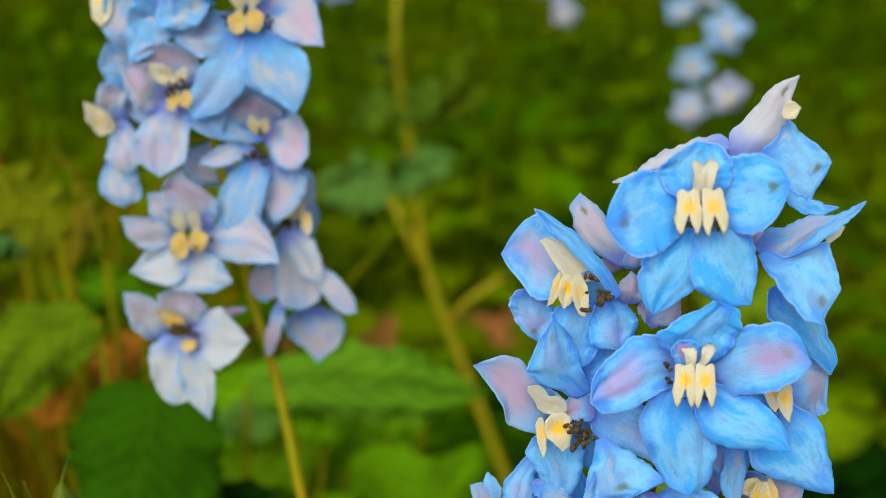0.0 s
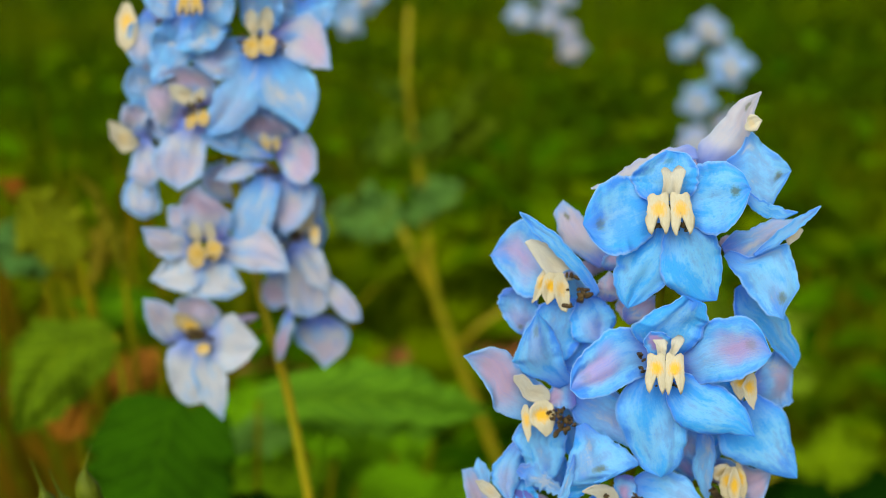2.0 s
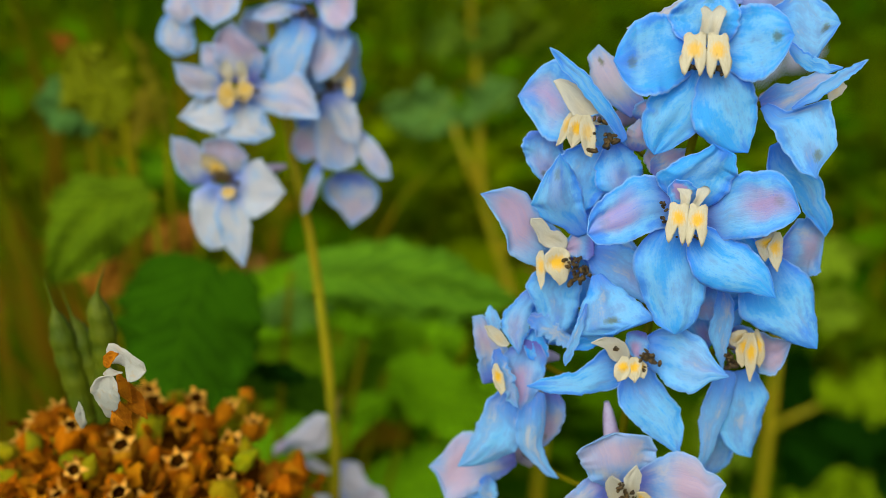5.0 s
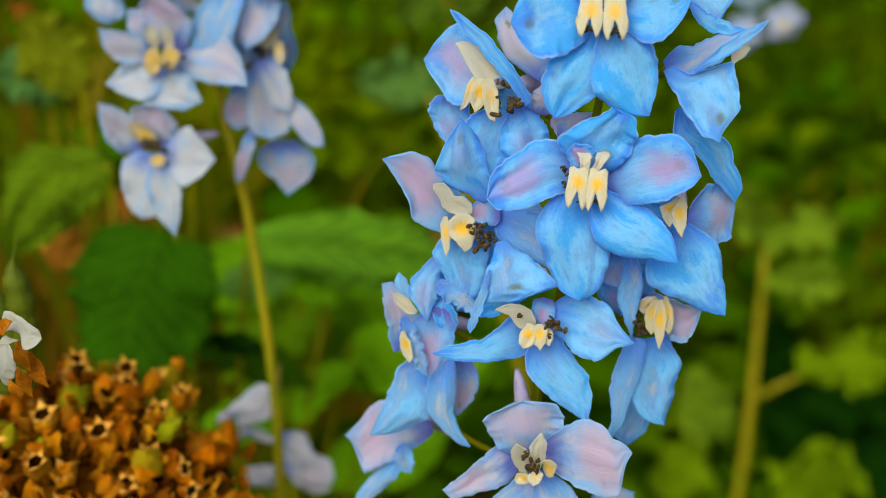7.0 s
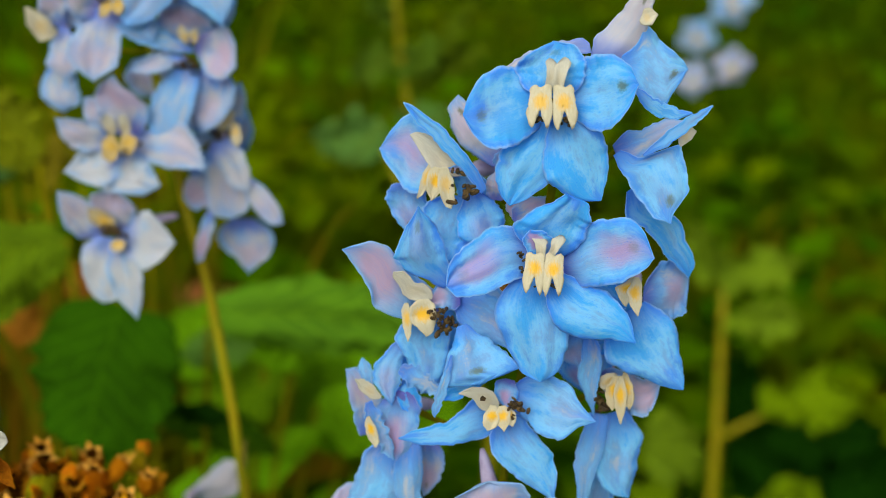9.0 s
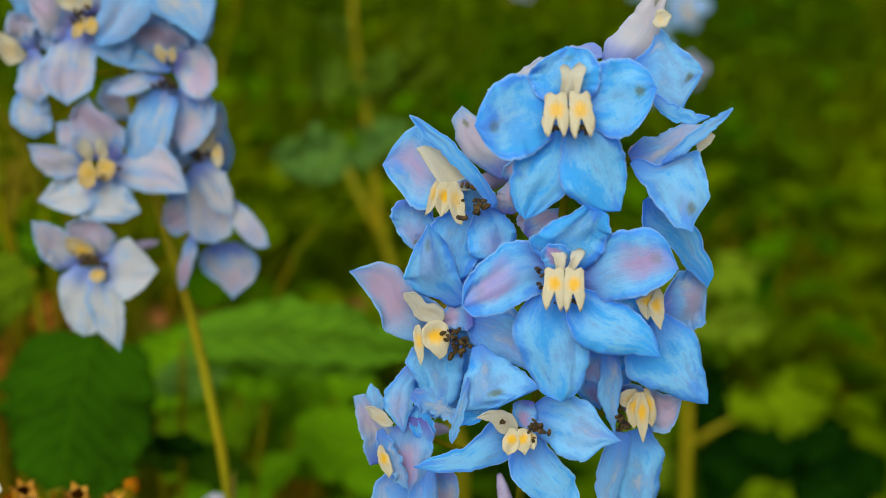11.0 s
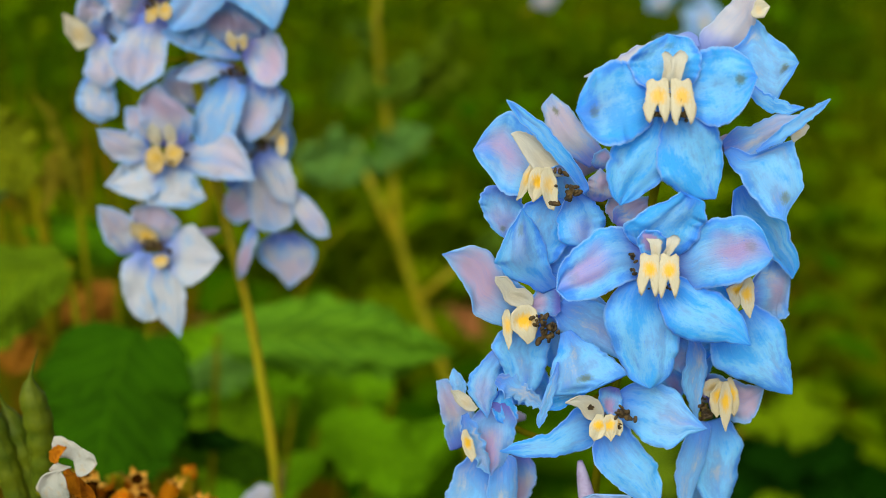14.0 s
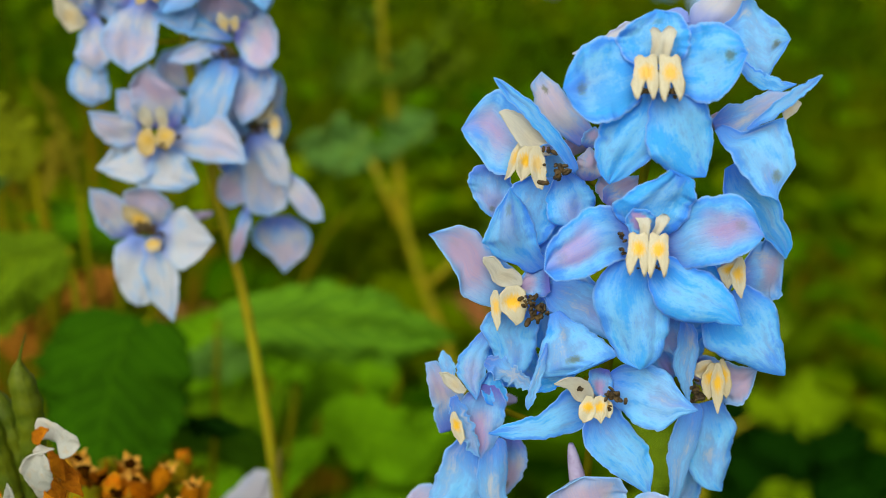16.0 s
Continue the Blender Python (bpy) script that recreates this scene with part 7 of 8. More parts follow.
plant_stem(stalk_plant, [(-0.0591, 0.0000, 0.4505), (-0.0331, 0.0000, 0.4786), (-0.0037, 0.0000, 0.4992)], [0.004, 0.0034, 0.0026], "branch", STEM)
petal(stalk_plant, "leaf", LEAF, (-0.1094, 0.0000, 0.5780), (-0.1802, -0.0200, 0.5960), (4.5, 13.0, 16.1, 18.8, 16.8, 13.7, 5.3), (9.6, 27.2, 29.6, 32.1, 21.5, 11.5, 4.5), 6, 4, (0.085, 0.195, 0.04), 501, 22)
petal(stalk_plant, "leaf", LEAF, (-0.1063, 0.0000, 0.5780), (-0.0509, -0.0200, 0.6238), (3.6, 11.8, 21.3, 24.1, 21.4, 19.0, 7.9), (1.0, 3.5, 6.3, 9.2, 12.2, 9.3, 3.6), 6, 4, (0.085, 0.195, 0.04), 502, 22)
petal(stalk_plant, "leaf", LEAF, (-0.1049, 0.0000, 0.6656), (-0.1447, -0.0200, 0.6524), (3.1, 10.3, 15.8, 14.9, 13.9, 11.1, 4.3), (12.6, 19.3, 20.3, 20.4, 13.6, 7.6, 3.0), 6, 4, (0.075, 0.145, 0.012), 503, 22)
petal(stalk_plant, "leaf", LEAF, (-0.1031, 0.0000, 0.6498), (-0.0599, -0.0200, 0.6864), (1.7, 5.8, 10.4, 13.4, 12.9, 12.5, 11.6), (2.2, 7.5, 13.0, 13.6, 14.1, 13.2, 5.1), 6, 4, (0.075, 0.145, 0.012), 504, 22)
petal(stalk_plant, "leaf", LEAF, (-0.0901, 0.0000, 0.6175), (-0.0305, -0.0200, 0.7291), (1.8, 6.1, 11.0, 12.4, 11.5, 8.8, 3.4), (0.6, 1.9, 3.4, 3.7, 4.1, 4.4, 2.1), 6, 4, (0.075, 0.125, 0.006), 505, 22)
petal(stalk_plant, "leaf", LEAF, (-0.1044, 0.0000, 0.6969), (-0.1337, -0.0200, 0.7218), (1.4, 4.8, 8.6, 6.6, 4.4, 2.5, 1.0), (0.9, 3.1, 5.6, 7.0, 4.7, 2.6, 1.0), 6, 4, (0.075, 0.145, 0.012), 506, 22)
petal(stalk_plant, "leaf", LEAF, (-0.0883, 0.0000, 0.6391), (-0.0176, -0.0200, 0.6812), (2.3, 7.5, 13.6, 19.3, 17.1, 15.1, 6.6), (1.4, 4.6, 8.0, 8.0, 8.0, 8.0, 3.6), 6, 4, (0.08, 0.13, 0.006), 507, 22)
petal(stalk_plant, "leaf", LEAF, (-0.0037, 0.0000, 0.4992), (0.0237, -0.0200, 0.5305), (1.8, 6.1, 10.9, 13.8, 12.8, 11.9, 11.3), (1.6, 5.3, 7.1, 5.3, 3.6, 2.0, 0.8), 6, 4, (0.075, 0.145, 0.012), 508, 22)
side_plant = thing("delphinium_plant", "yellow-green branching stalk with lobed leaves beside the grass", "plant")
side_plant.location = (0.3180, 1.1500, 0.0000)
plant_stem(side_plant, [(0.0000, 0.0000, 0.0000), (0.0007, 0.0000, 0.0863), (-0.0004, 0.0000, 0.1562), (-0.0045, 0.0000, 0.2303), (-0.0095, 0.0000, 0.3009), (-0.0143, 0.0000, 0.3685), (-0.0187, 0.0000, 0.4140)], [0.0062, 0.006, 0.0056, 0.0052, 0.0046, 0.004, 0.0032], "stem", STEM)
plant_stem(side_plant, [(-0.0003, 0.0000, 0.2271), (0.0264, 0.0000, 0.2480), (0.0591, 0.0000, 0.2692)], [0.004, 0.0032, 0.0026], "branch", STEM)
petal(side_plant, "leaf", LEAF, (0.0135, -0.0900, 0.3208), (0.1083, -0.1100, 0.3486), (23.5, 18.4, 26.2, 31.8, 27.8, 22.4, 8.7), (5.6, 18.7, 22.4, 25.9, 25.5, 23.7, 13.8), 8, 5, (0.100, 0.172, 0.0035), 509, 26)
petal(side_plant, "leaf", LEAF, (0.0626, -0.1000, 0.1606), (0.0444, -0.1200, 0.2566), (9.9, 32.9, 49.8, 48.8, 45.3, 35.8, 28.4), (9.2, 30.8, 40.6, 37.8, 34.9, 28.6, 23.5), 8, 5, (0.100, 0.172, 0.0035), 510, 26)
petal(side_plant, "leaf", LEAF, (-0.0199, -0.0100, 0.4120), (0.0546, -0.0300, 0.4652), (12.4, 34.4, 30.7, 27.0, 19.7, 11.1, 4.3), (4.0, 13.2, 15.4, 15.6, 15.7, 11.1, 4.3), 8, 5, (0.115, 0.195, 0.010), 511, 26)
petal(side_plant, "leaf", LEAF, (-0.0199, -0.0300, 0.3828), (0.0572, -0.0500, 0.4000), (3.3, 11.0, 18.7, 22.2, 25.8, 17.9, 7.0), (3.3, 11.0, 17.9, 17.9, 17.9, 15.9, 6.2), 8, 5, (0.115, 0.195, 0.010), 512, 26)
petal(side_plant, "leaf", LEAF, (-0.0193, 0.0100, 0.4093), (-0.0632, -0.0100, 0.4896), (3.4, 11.5, 20.6, 18.2, 15.7, 10.4, 4.0), (1.9, 6.5, 11.5, 11.7, 11.8, 9.3, 3.6), 8, 5, (0.115, 0.195, 0.010), 513, 26)
petal(side_plant, "leaf", LEAF, (-0.0094, 0.0300, 0.1658), (-0.0820, 0.0100, 0.2160), (7.2, 24.1, 27.5, 30.2, 33.0, 23.0, 9.0), (2.9, 9.8, 17.6, 24.4, 27.5, 30.2, 32.3), 8, 5, (0.115, 0.195, 0.010), 514, 26)
petal(side_plant, "leaf", LEAF, (-0.0491, 0.0100, 0.1594), (-0.0930, -0.0100, 0.0908), (7.2, 24.0, 38.9, 35.8, 32.8, 29.7, 11.5), (6.4, 21.3, 30.0, 27.0, 24.1, 20.1, 7.8), 8, 5, (0.100, 0.172, 0.0035), 515, 26)
petal(side_plant, "leaf", LEAF, (-0.0613, 0.0500, 0.2311), (-0.0315, 0.0300, 0.1634), (4.7, 15.8, 28.4, 30.7, 28.9, 27.4, 25.1), (6.5, 21.5, 26.7, 26.2, 25.7, 19.0, 7.4), 8, 5, (0.115, 0.195, 0.010), 516, 26)
# near-black leaves from here on: the bed's shade is put into their colour
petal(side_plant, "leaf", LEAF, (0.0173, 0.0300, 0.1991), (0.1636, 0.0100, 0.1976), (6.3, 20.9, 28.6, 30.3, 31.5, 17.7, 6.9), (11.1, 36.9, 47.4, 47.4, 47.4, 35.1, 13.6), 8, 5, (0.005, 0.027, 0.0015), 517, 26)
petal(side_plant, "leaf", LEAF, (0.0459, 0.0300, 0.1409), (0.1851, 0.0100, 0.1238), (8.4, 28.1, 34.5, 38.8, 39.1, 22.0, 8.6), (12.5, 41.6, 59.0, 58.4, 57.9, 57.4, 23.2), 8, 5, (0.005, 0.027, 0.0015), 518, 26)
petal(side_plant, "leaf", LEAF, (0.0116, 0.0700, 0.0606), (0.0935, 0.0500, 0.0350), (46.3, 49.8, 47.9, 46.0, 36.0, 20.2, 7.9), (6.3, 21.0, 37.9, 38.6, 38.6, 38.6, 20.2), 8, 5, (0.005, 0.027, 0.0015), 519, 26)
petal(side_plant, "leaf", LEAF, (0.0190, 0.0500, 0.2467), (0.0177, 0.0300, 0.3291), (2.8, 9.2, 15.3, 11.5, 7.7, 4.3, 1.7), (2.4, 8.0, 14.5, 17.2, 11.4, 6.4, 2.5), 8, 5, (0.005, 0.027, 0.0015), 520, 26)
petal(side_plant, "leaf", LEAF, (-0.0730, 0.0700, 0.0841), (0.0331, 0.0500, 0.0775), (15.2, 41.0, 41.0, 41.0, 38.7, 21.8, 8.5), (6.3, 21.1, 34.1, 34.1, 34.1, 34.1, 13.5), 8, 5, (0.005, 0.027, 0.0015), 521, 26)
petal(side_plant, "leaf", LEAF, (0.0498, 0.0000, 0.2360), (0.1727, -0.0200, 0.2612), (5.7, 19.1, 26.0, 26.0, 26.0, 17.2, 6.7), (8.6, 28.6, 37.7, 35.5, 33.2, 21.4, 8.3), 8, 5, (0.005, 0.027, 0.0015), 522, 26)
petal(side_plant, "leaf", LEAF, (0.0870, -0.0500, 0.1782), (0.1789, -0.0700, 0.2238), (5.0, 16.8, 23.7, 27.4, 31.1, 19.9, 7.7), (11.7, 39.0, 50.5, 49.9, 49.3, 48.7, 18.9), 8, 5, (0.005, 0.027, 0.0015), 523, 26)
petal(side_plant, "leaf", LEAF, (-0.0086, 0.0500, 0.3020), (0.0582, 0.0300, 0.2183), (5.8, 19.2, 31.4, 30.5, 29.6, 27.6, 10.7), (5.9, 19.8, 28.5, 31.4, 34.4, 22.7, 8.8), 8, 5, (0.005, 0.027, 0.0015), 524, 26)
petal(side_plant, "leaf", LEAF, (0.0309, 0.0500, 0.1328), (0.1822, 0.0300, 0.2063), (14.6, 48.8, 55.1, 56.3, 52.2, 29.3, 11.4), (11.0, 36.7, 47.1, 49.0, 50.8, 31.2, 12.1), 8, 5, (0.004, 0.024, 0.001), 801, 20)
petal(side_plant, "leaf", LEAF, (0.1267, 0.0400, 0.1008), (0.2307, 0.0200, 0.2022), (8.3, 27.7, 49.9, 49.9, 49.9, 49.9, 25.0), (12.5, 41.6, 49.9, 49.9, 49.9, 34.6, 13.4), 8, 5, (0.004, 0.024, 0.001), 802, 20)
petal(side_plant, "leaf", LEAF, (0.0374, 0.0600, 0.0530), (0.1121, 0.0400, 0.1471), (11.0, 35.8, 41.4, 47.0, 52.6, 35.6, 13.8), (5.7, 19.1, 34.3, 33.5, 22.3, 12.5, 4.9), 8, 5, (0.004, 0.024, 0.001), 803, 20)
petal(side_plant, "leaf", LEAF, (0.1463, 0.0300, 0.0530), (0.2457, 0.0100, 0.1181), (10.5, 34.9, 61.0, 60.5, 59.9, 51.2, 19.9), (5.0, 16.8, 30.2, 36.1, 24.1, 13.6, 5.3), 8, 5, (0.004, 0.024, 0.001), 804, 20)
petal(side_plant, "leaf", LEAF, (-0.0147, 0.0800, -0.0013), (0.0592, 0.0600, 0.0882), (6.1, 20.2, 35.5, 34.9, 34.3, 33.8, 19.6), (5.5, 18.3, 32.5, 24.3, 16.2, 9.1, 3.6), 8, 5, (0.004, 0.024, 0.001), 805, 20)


def small_floret(plant, centre, reach, pink, pale, seed):
    """A far flower: five round sepals about a cream eye."""
    rng = random.Random(seed)
    c = Vector(centre)
    body = part("floret", tube("floret", curve_points(c, c + Vector((0, 0.02, 0.004)), (0, 0, 0), 4), [0.004, 0.0035, 0.002, 0.001], 8), LILAC, plant)
    spin = rng.uniform(0, 1.2)
    for k in range(5):
        a = spin + k * 1.2566
        tip = c + Vector((math.sin(a) * reach, rng.uniform(-0.006, 0.006), math.cos(a) * reach))
        me = blade("sepal", c, tip, reach * 0.80, 0.002, -0.002, rng.uniform(-20, 20), (0.34, 0.56, 0.85), 0.001, 0.0005, seed * 7 + k, (9, 7))
        part("sepal", me, SEPAL, body, tint=(pink, pale, 0))
    inner_petals(body, (c.x, c.y - 0.004, c.z), reach * 0.55, rng.uniform(-20, 20), rng.uniform(-25, 25), 0, 0.5, seed, 0)
    part("pedicel", tube("pedicel", curve_points((0.0, 0.0, c.z - 0.02), c + Vector((0, 0.012, 0)), (0, 0, -0.004), 5), [0.0012] * 5, 6), STEM, plant)


far_spike = thing("delphinium", "pale blue delphinium spike far back in the grass", "flower", "far delphiniums")
far_spike.location = (0.2847, 1.2600, 0.0000)
plant_stem(far_spike, [(0, 0, 0), (0.003, 0, 0.12), (-0.0155, -0.0200, 0.7660)], [0.0013, 0.0010, 0.0006], material=DUSK)
small_floret(far_spike, (-0.0216, -0.0200, 0.7316), 0.0187, 0.3, 1.15, 200)
small_floret(far_spike, (-0.0434, -0.0200, 0.7113), 0.0161, 0.1, 1.05, 201)
small_floret(far_spike, (-0.0105, -0.0200, 0.7229), 0.0134, 0.2, 1.05, 202)
small_floret(far_spike, (0.0049, -0.0200, 0.6905), 0.0260, 0.1, 1.10, 203)
small_floret(far_spike, (-0.0266, -0.0200, 0.6547), 0.0219, 0.1, 1.10, 204)
small_floret(far_spike, (-0.0258, -0.0200, 0.6087), 0.0208, 0.6, 1.05, 205)
small_floret(far_spike, (0.0132, -0.0200, 0.6241), 0.0221, 0.7, 1.15, 206)
far_spike_b = thing("delphinium", "lilac-blue delphinium spike far back in the grass", "flower", "far delphiniums")
far_spike_b.location = (0.0950, 1.1700, 0.0000)
plant_stem(far_spike_b, [(0, 0, 0), (0.003, 0, 0.12), (-0.0057, -0.0200, 0.8114)], [0.0013, 0.0010, 0.0006], material=DUSK)
small_floret(far_spike_b, (0.0058, -0.0200, 0.7799), 0.0197, 0.3, 1.15, 220)
small_floret(far_spike_b, (0.0209, -0.0200, 0.7262), 0.0150, 0.7, 1.15, 221)
small_floret(far_spike_b, (-0.0313, -0.0200, 0.7577), 0.0149, 0.3, 1.05, 222)
small_floret(far_spike_b, (-0.0026, -0.0200, 0.7544), 0.0136, 0.5, 1.15, 223)
small_floret(far_spike_b, (0.0149, -0.0200, 0.7452), 0.0112, 0.8, 1.15, 224)
small_floret(far_spike_b, (-0.0079, -0.0200, 0.7905), 0.0172, 0.3, 1.05, 225)
far_spike_c = thing("delphinium", "blue delphinium spike standing behind the pale one", "flower", "far delphiniums")
far_spike_c.location = (-0.0865, 0.9700, 0.0000)
plant_stem(far_spike_c, [(0, 0, 0), (0.003, 0, 0.12), (0.0053, -0.0200, 0.8124)], [0.0013, 0.0010, 0.0006], material=DUSK)
small_floret(far_spike_c, (0.0035, -0.0200, 0.7859), 0.0144, 0.2, 1.00, 240)
small_floret(far_spike_c, (-0.0116, -0.0200, 0.8015), 0.0164, 0.2, 0.95, 241)
small_floret(far_spike_c, (0.0175, -0.0200, 0.8058), 0.0164, 0.2, 1.05, 242)
small_floret(far_spike_c, (0.0003, -0.0200, 0.8234), 0.0163, 0.2, 0.95, 243)
broad_plant = thing("broad_leaved_plant", "low plant with large veined dark and light green leaves", "plant")
broad_plant.location = (-0.1400, 0.5000, 0.0000)
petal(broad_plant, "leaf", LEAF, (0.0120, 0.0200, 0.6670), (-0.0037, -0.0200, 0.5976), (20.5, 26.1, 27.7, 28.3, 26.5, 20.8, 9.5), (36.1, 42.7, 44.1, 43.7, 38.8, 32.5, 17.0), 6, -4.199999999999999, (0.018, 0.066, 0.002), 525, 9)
part("leaf_stalk", tube("leaf_stalk", curve_points((0.0000, 0.0200, 0.0000), (0.0120, 0.0200, 0.6670), (0, 0, 0.01)), [0.0016] * 7, 7), STALK, broad_plant)
petal(broad_plant, "leaf", LEAF, (0.0383, 0.0600, 0.6464), (0.1653, 0.1000, 0.6204), (7.0, 18.9, 24.8, 24.2, 21.5, 13.8, 5.4), (4.8, 15.9, 17.2, 17.7, 16.2, 13.4, 5.2), 6, -4.199999999999999, (0.085, 0.215, 0.012), 526, 9)
part("leaf_stalk", tube("leaf_stalk", curve_points((0.0000, 0.0200, 0.0000), (0.0383, 0.0600, 0.6464), (0, 0, 0.01)), [0.0016] * 7, 7), STALK, broad_plant)
petal(broad_plant, "leaf", LEAF, (0.0581, 0.1200, 0.6017), (0.0101, 0.1000, 0.5990), (1.9, 6.3, 11.3, 12.9, 11.7, 10.6, 5.2), (2.7, 9.2, 12.8, 13.7, 12.8, 7.2, 2.8), 4, -2.8, (0.085, 0.2, 0.03), 527, 9)
part("leaf_stalk", tube("leaf_stalk", curve_points((0.0000, 0.0200, 0.0000), (0.0581, 0.1200, 0.6017), (0, 0, 0.01)), [0.0016] * 7, 7), STALK, broad_plant)
petal(broad_plant, "leaf", LEAF, (-0.0353, 0.0600, 0.6862), (-0.0891, 0.0400, 0.6357), (3.3, 10.7, 10.8, 10.9, 9.8, 6.1, 2.8), (9.4, 25.8, 36.0, 34.4, 30.6, 20.1, 7.8), 6, -4.199999999999999, (0.072, 0.13, 0.005), 528, 9)
part("leaf_stalk", tube("leaf_stalk", curve_points((0.0000, 0.0200, 0.0000), (-0.0353, 0.0600, 0.6862), (0, 0, 0.01)), [0.0016] * 7, 7), STALK, broad_plant)
petal(broad_plant, "leaf", LEAF, (-0.0863, 0.1600, 0.6953), (-0.1318, 0.1400, 0.7048), (2.8, 9.2, 16.6, 16.2, 15.6, 10.7, 4.2), (3.1, 10.2, 18.4, 19.7, 19.8, 14.9, 5.8), 4, -2.8, (0.06, 0.15, 0.035), 529, 9)
part("leaf_stalk", tube("leaf_stalk", curve_points((0.0000, 0.0200, 0.0000), (-0.0863, 0.1600, 0.6953), (0, 0, 0.01)), [0.0016] * 7, 7), STALK, broad_plant)
petal(broad_plant, "leaf", LEAF, (-0.0144, 0.1400, 0.6563), (-0.0795, 0.1200, 0.6796), (2.1, 6.9, 11.7, 12.5, 13.4, 9.5, 3.7), (2.3, 7.6, 13.7, 14.7, 14.0, 10.3, 4.0), 4, -2.8, (0.06, 0.165, 0.004), 530, 9)
part("leaf_stalk", tube("leaf_stalk", curve_points((0.0000, 0.0200, 0.0000), (-0.0144, 0.1400, 0.6563), (0, 0, 0.01)), [0.0016] * 7, 7), STALK, broad_plant)
petal(broad_plant, "leaf", LEAF, (-0.0697, 0.1200, 0.7050), (-0.1022, 0.1200, 0.7454), (12.0, 16.1, 18.6, 21.1, 17.0, 9.6, 3.7), (3.2, 10.7, 19.2, 18.8, 17.6, 15.8, 6.2), 4, -2.8, (0.12, 0.15, 0.006), 531, 9)
part("leaf_stalk", tube("leaf_stalk", curve_points((0.0000, 0.0200, 0.0000), (-0.0697, 0.1200, 0.7050), (0, 0, 0.01)), [0.0016] * 7, 7), STALK, broad_plant)
petal(broad_plant, "leaf", LEAF, (0.0718, 0.1600, 0.5886), (-0.0378, 0.1600, 0.5663), (3.7, 12.3, 21.7, 22.9, 24.0, 18.1, 7.0), (6.0, 20.1, 24.8, 25.1, 22.7, 12.8, 5.0), 5, -3.5, (0.115, 0.285, 0.006), 532, 9)
part("leaf_stalk", tube("leaf_stalk", curve_points((0.0000, 0.0200, 0.0000), (0.0718, 0.1600, 0.5886), (0, 0, 0.01)), [0.0016] * 7, 7), STALK, broad_plant)
petal(broad_plant, "leaf", LEAF, (-0.0017, 0.1000, 0.4976), (0.0931, 0.1200, 0.5441), (3.2, 10.6, 13.6, 12.2, 10.7, 6.1, 2.4), (5.7, 19.2, 21.1, 19.5, 18.0, 11.2, 4.3), 5, -3.5, (0.115, 0.285, 0.006), 533, 9)
part("leaf_stalk", tube("leaf_stalk", curve_points((0.0000, 0.0200, 0.0000), (-0.0017, 0.1000, 0.4976), (0, 0, 0.01)), [0.0016] * 7, 7), STALK, broad_plant)
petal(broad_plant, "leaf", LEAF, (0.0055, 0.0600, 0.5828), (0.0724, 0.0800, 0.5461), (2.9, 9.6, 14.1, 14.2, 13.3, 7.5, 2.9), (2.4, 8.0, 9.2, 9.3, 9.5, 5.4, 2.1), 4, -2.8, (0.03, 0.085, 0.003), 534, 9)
part("leaf_stalk", tube("leaf_stalk", curve_points((0.0000, 0.0200, 0.0000), (0.0055, 0.0600, 0.5828), (0, 0, 0.01)), [0.0016] * 7, 7), STALK, broad_plant)
# near-black strip under the large leaf: the gap's shade put into its colour
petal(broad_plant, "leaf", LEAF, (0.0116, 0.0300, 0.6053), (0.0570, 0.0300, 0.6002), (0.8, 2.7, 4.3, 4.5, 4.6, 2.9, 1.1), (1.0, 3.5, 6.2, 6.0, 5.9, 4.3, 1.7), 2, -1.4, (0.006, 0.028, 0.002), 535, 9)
part("leaf_stalk", tube("leaf_stalk", curve_points((0.0000, 0.0200, 0.0000), (0.0116, 0.0300, 0.6053), (0, 0, 0.01)), [0.0016] * 7, 7), STALK, broad_plant)
petal(broad_plant, "leaf", LEAF, (0.1024, 0.2200, 0.5233), (0.0147, 0.2200, 0.4966), (5.0, 16.5, 26.9, 25.7, 24.6, 19.2, 7.5), (7.7, 25.8, 25.2, 22.3, 19.4, 11.1, 4.3), 5, -3.5, (0.08, 0.2, 0.004), 536, 9)
part("leaf_stalk", tube("leaf_stalk", curve_points((0.0000, 0.0200, 0.0000), (0.1024, 0.2200, 0.5233), (0, 0, 0.01)), [0.0016] * 7, 7), STALK, broad_plant)
petal(broad_plant, "leaf", LEAF, (0.0514, 0.2000, 0.3888), (0.1466, 0.2200, 0.4349), (6.2, 20.5, 27.3, 25.5, 23.3, 13.1, 5.1), (4.8, 16.1, 21.4, 22.6, 23.9, 16.8, 6.6), 5, -3.5, (0.115, 0.285, 0.006), 537, 9)
part("leaf_stalk", tube("leaf_stalk", curve_points((0.0000, 0.0200, 0.0000), (0.0514, 0.2000, 0.3888), (0, 0, 0.01)), [0.0016] * 7, 7), STALK, broad_plant)
petal(broad_plant, "leaf", LEAF, (0.0805, 0.1600, 0.5341), (0.1532, 0.1800, 0.4905), (7.0, 22.2, 23.9, 25.7, 19.4, 10.9, 4.3), (4.3, 14.2, 22.1, 22.1, 22.1, 20.9, 8.1), 5, -3.5, (0.115, 0.285, 0.006), 538, 9)
part("leaf_stalk", tube("leaf_stalk", curve_points((0.0000, 0.0200, 0.0000), (0.0805, 0.1600, 0.5341), (0, 0, 0.01)), [0.0016] * 7, 7), STALK, broad_plant)
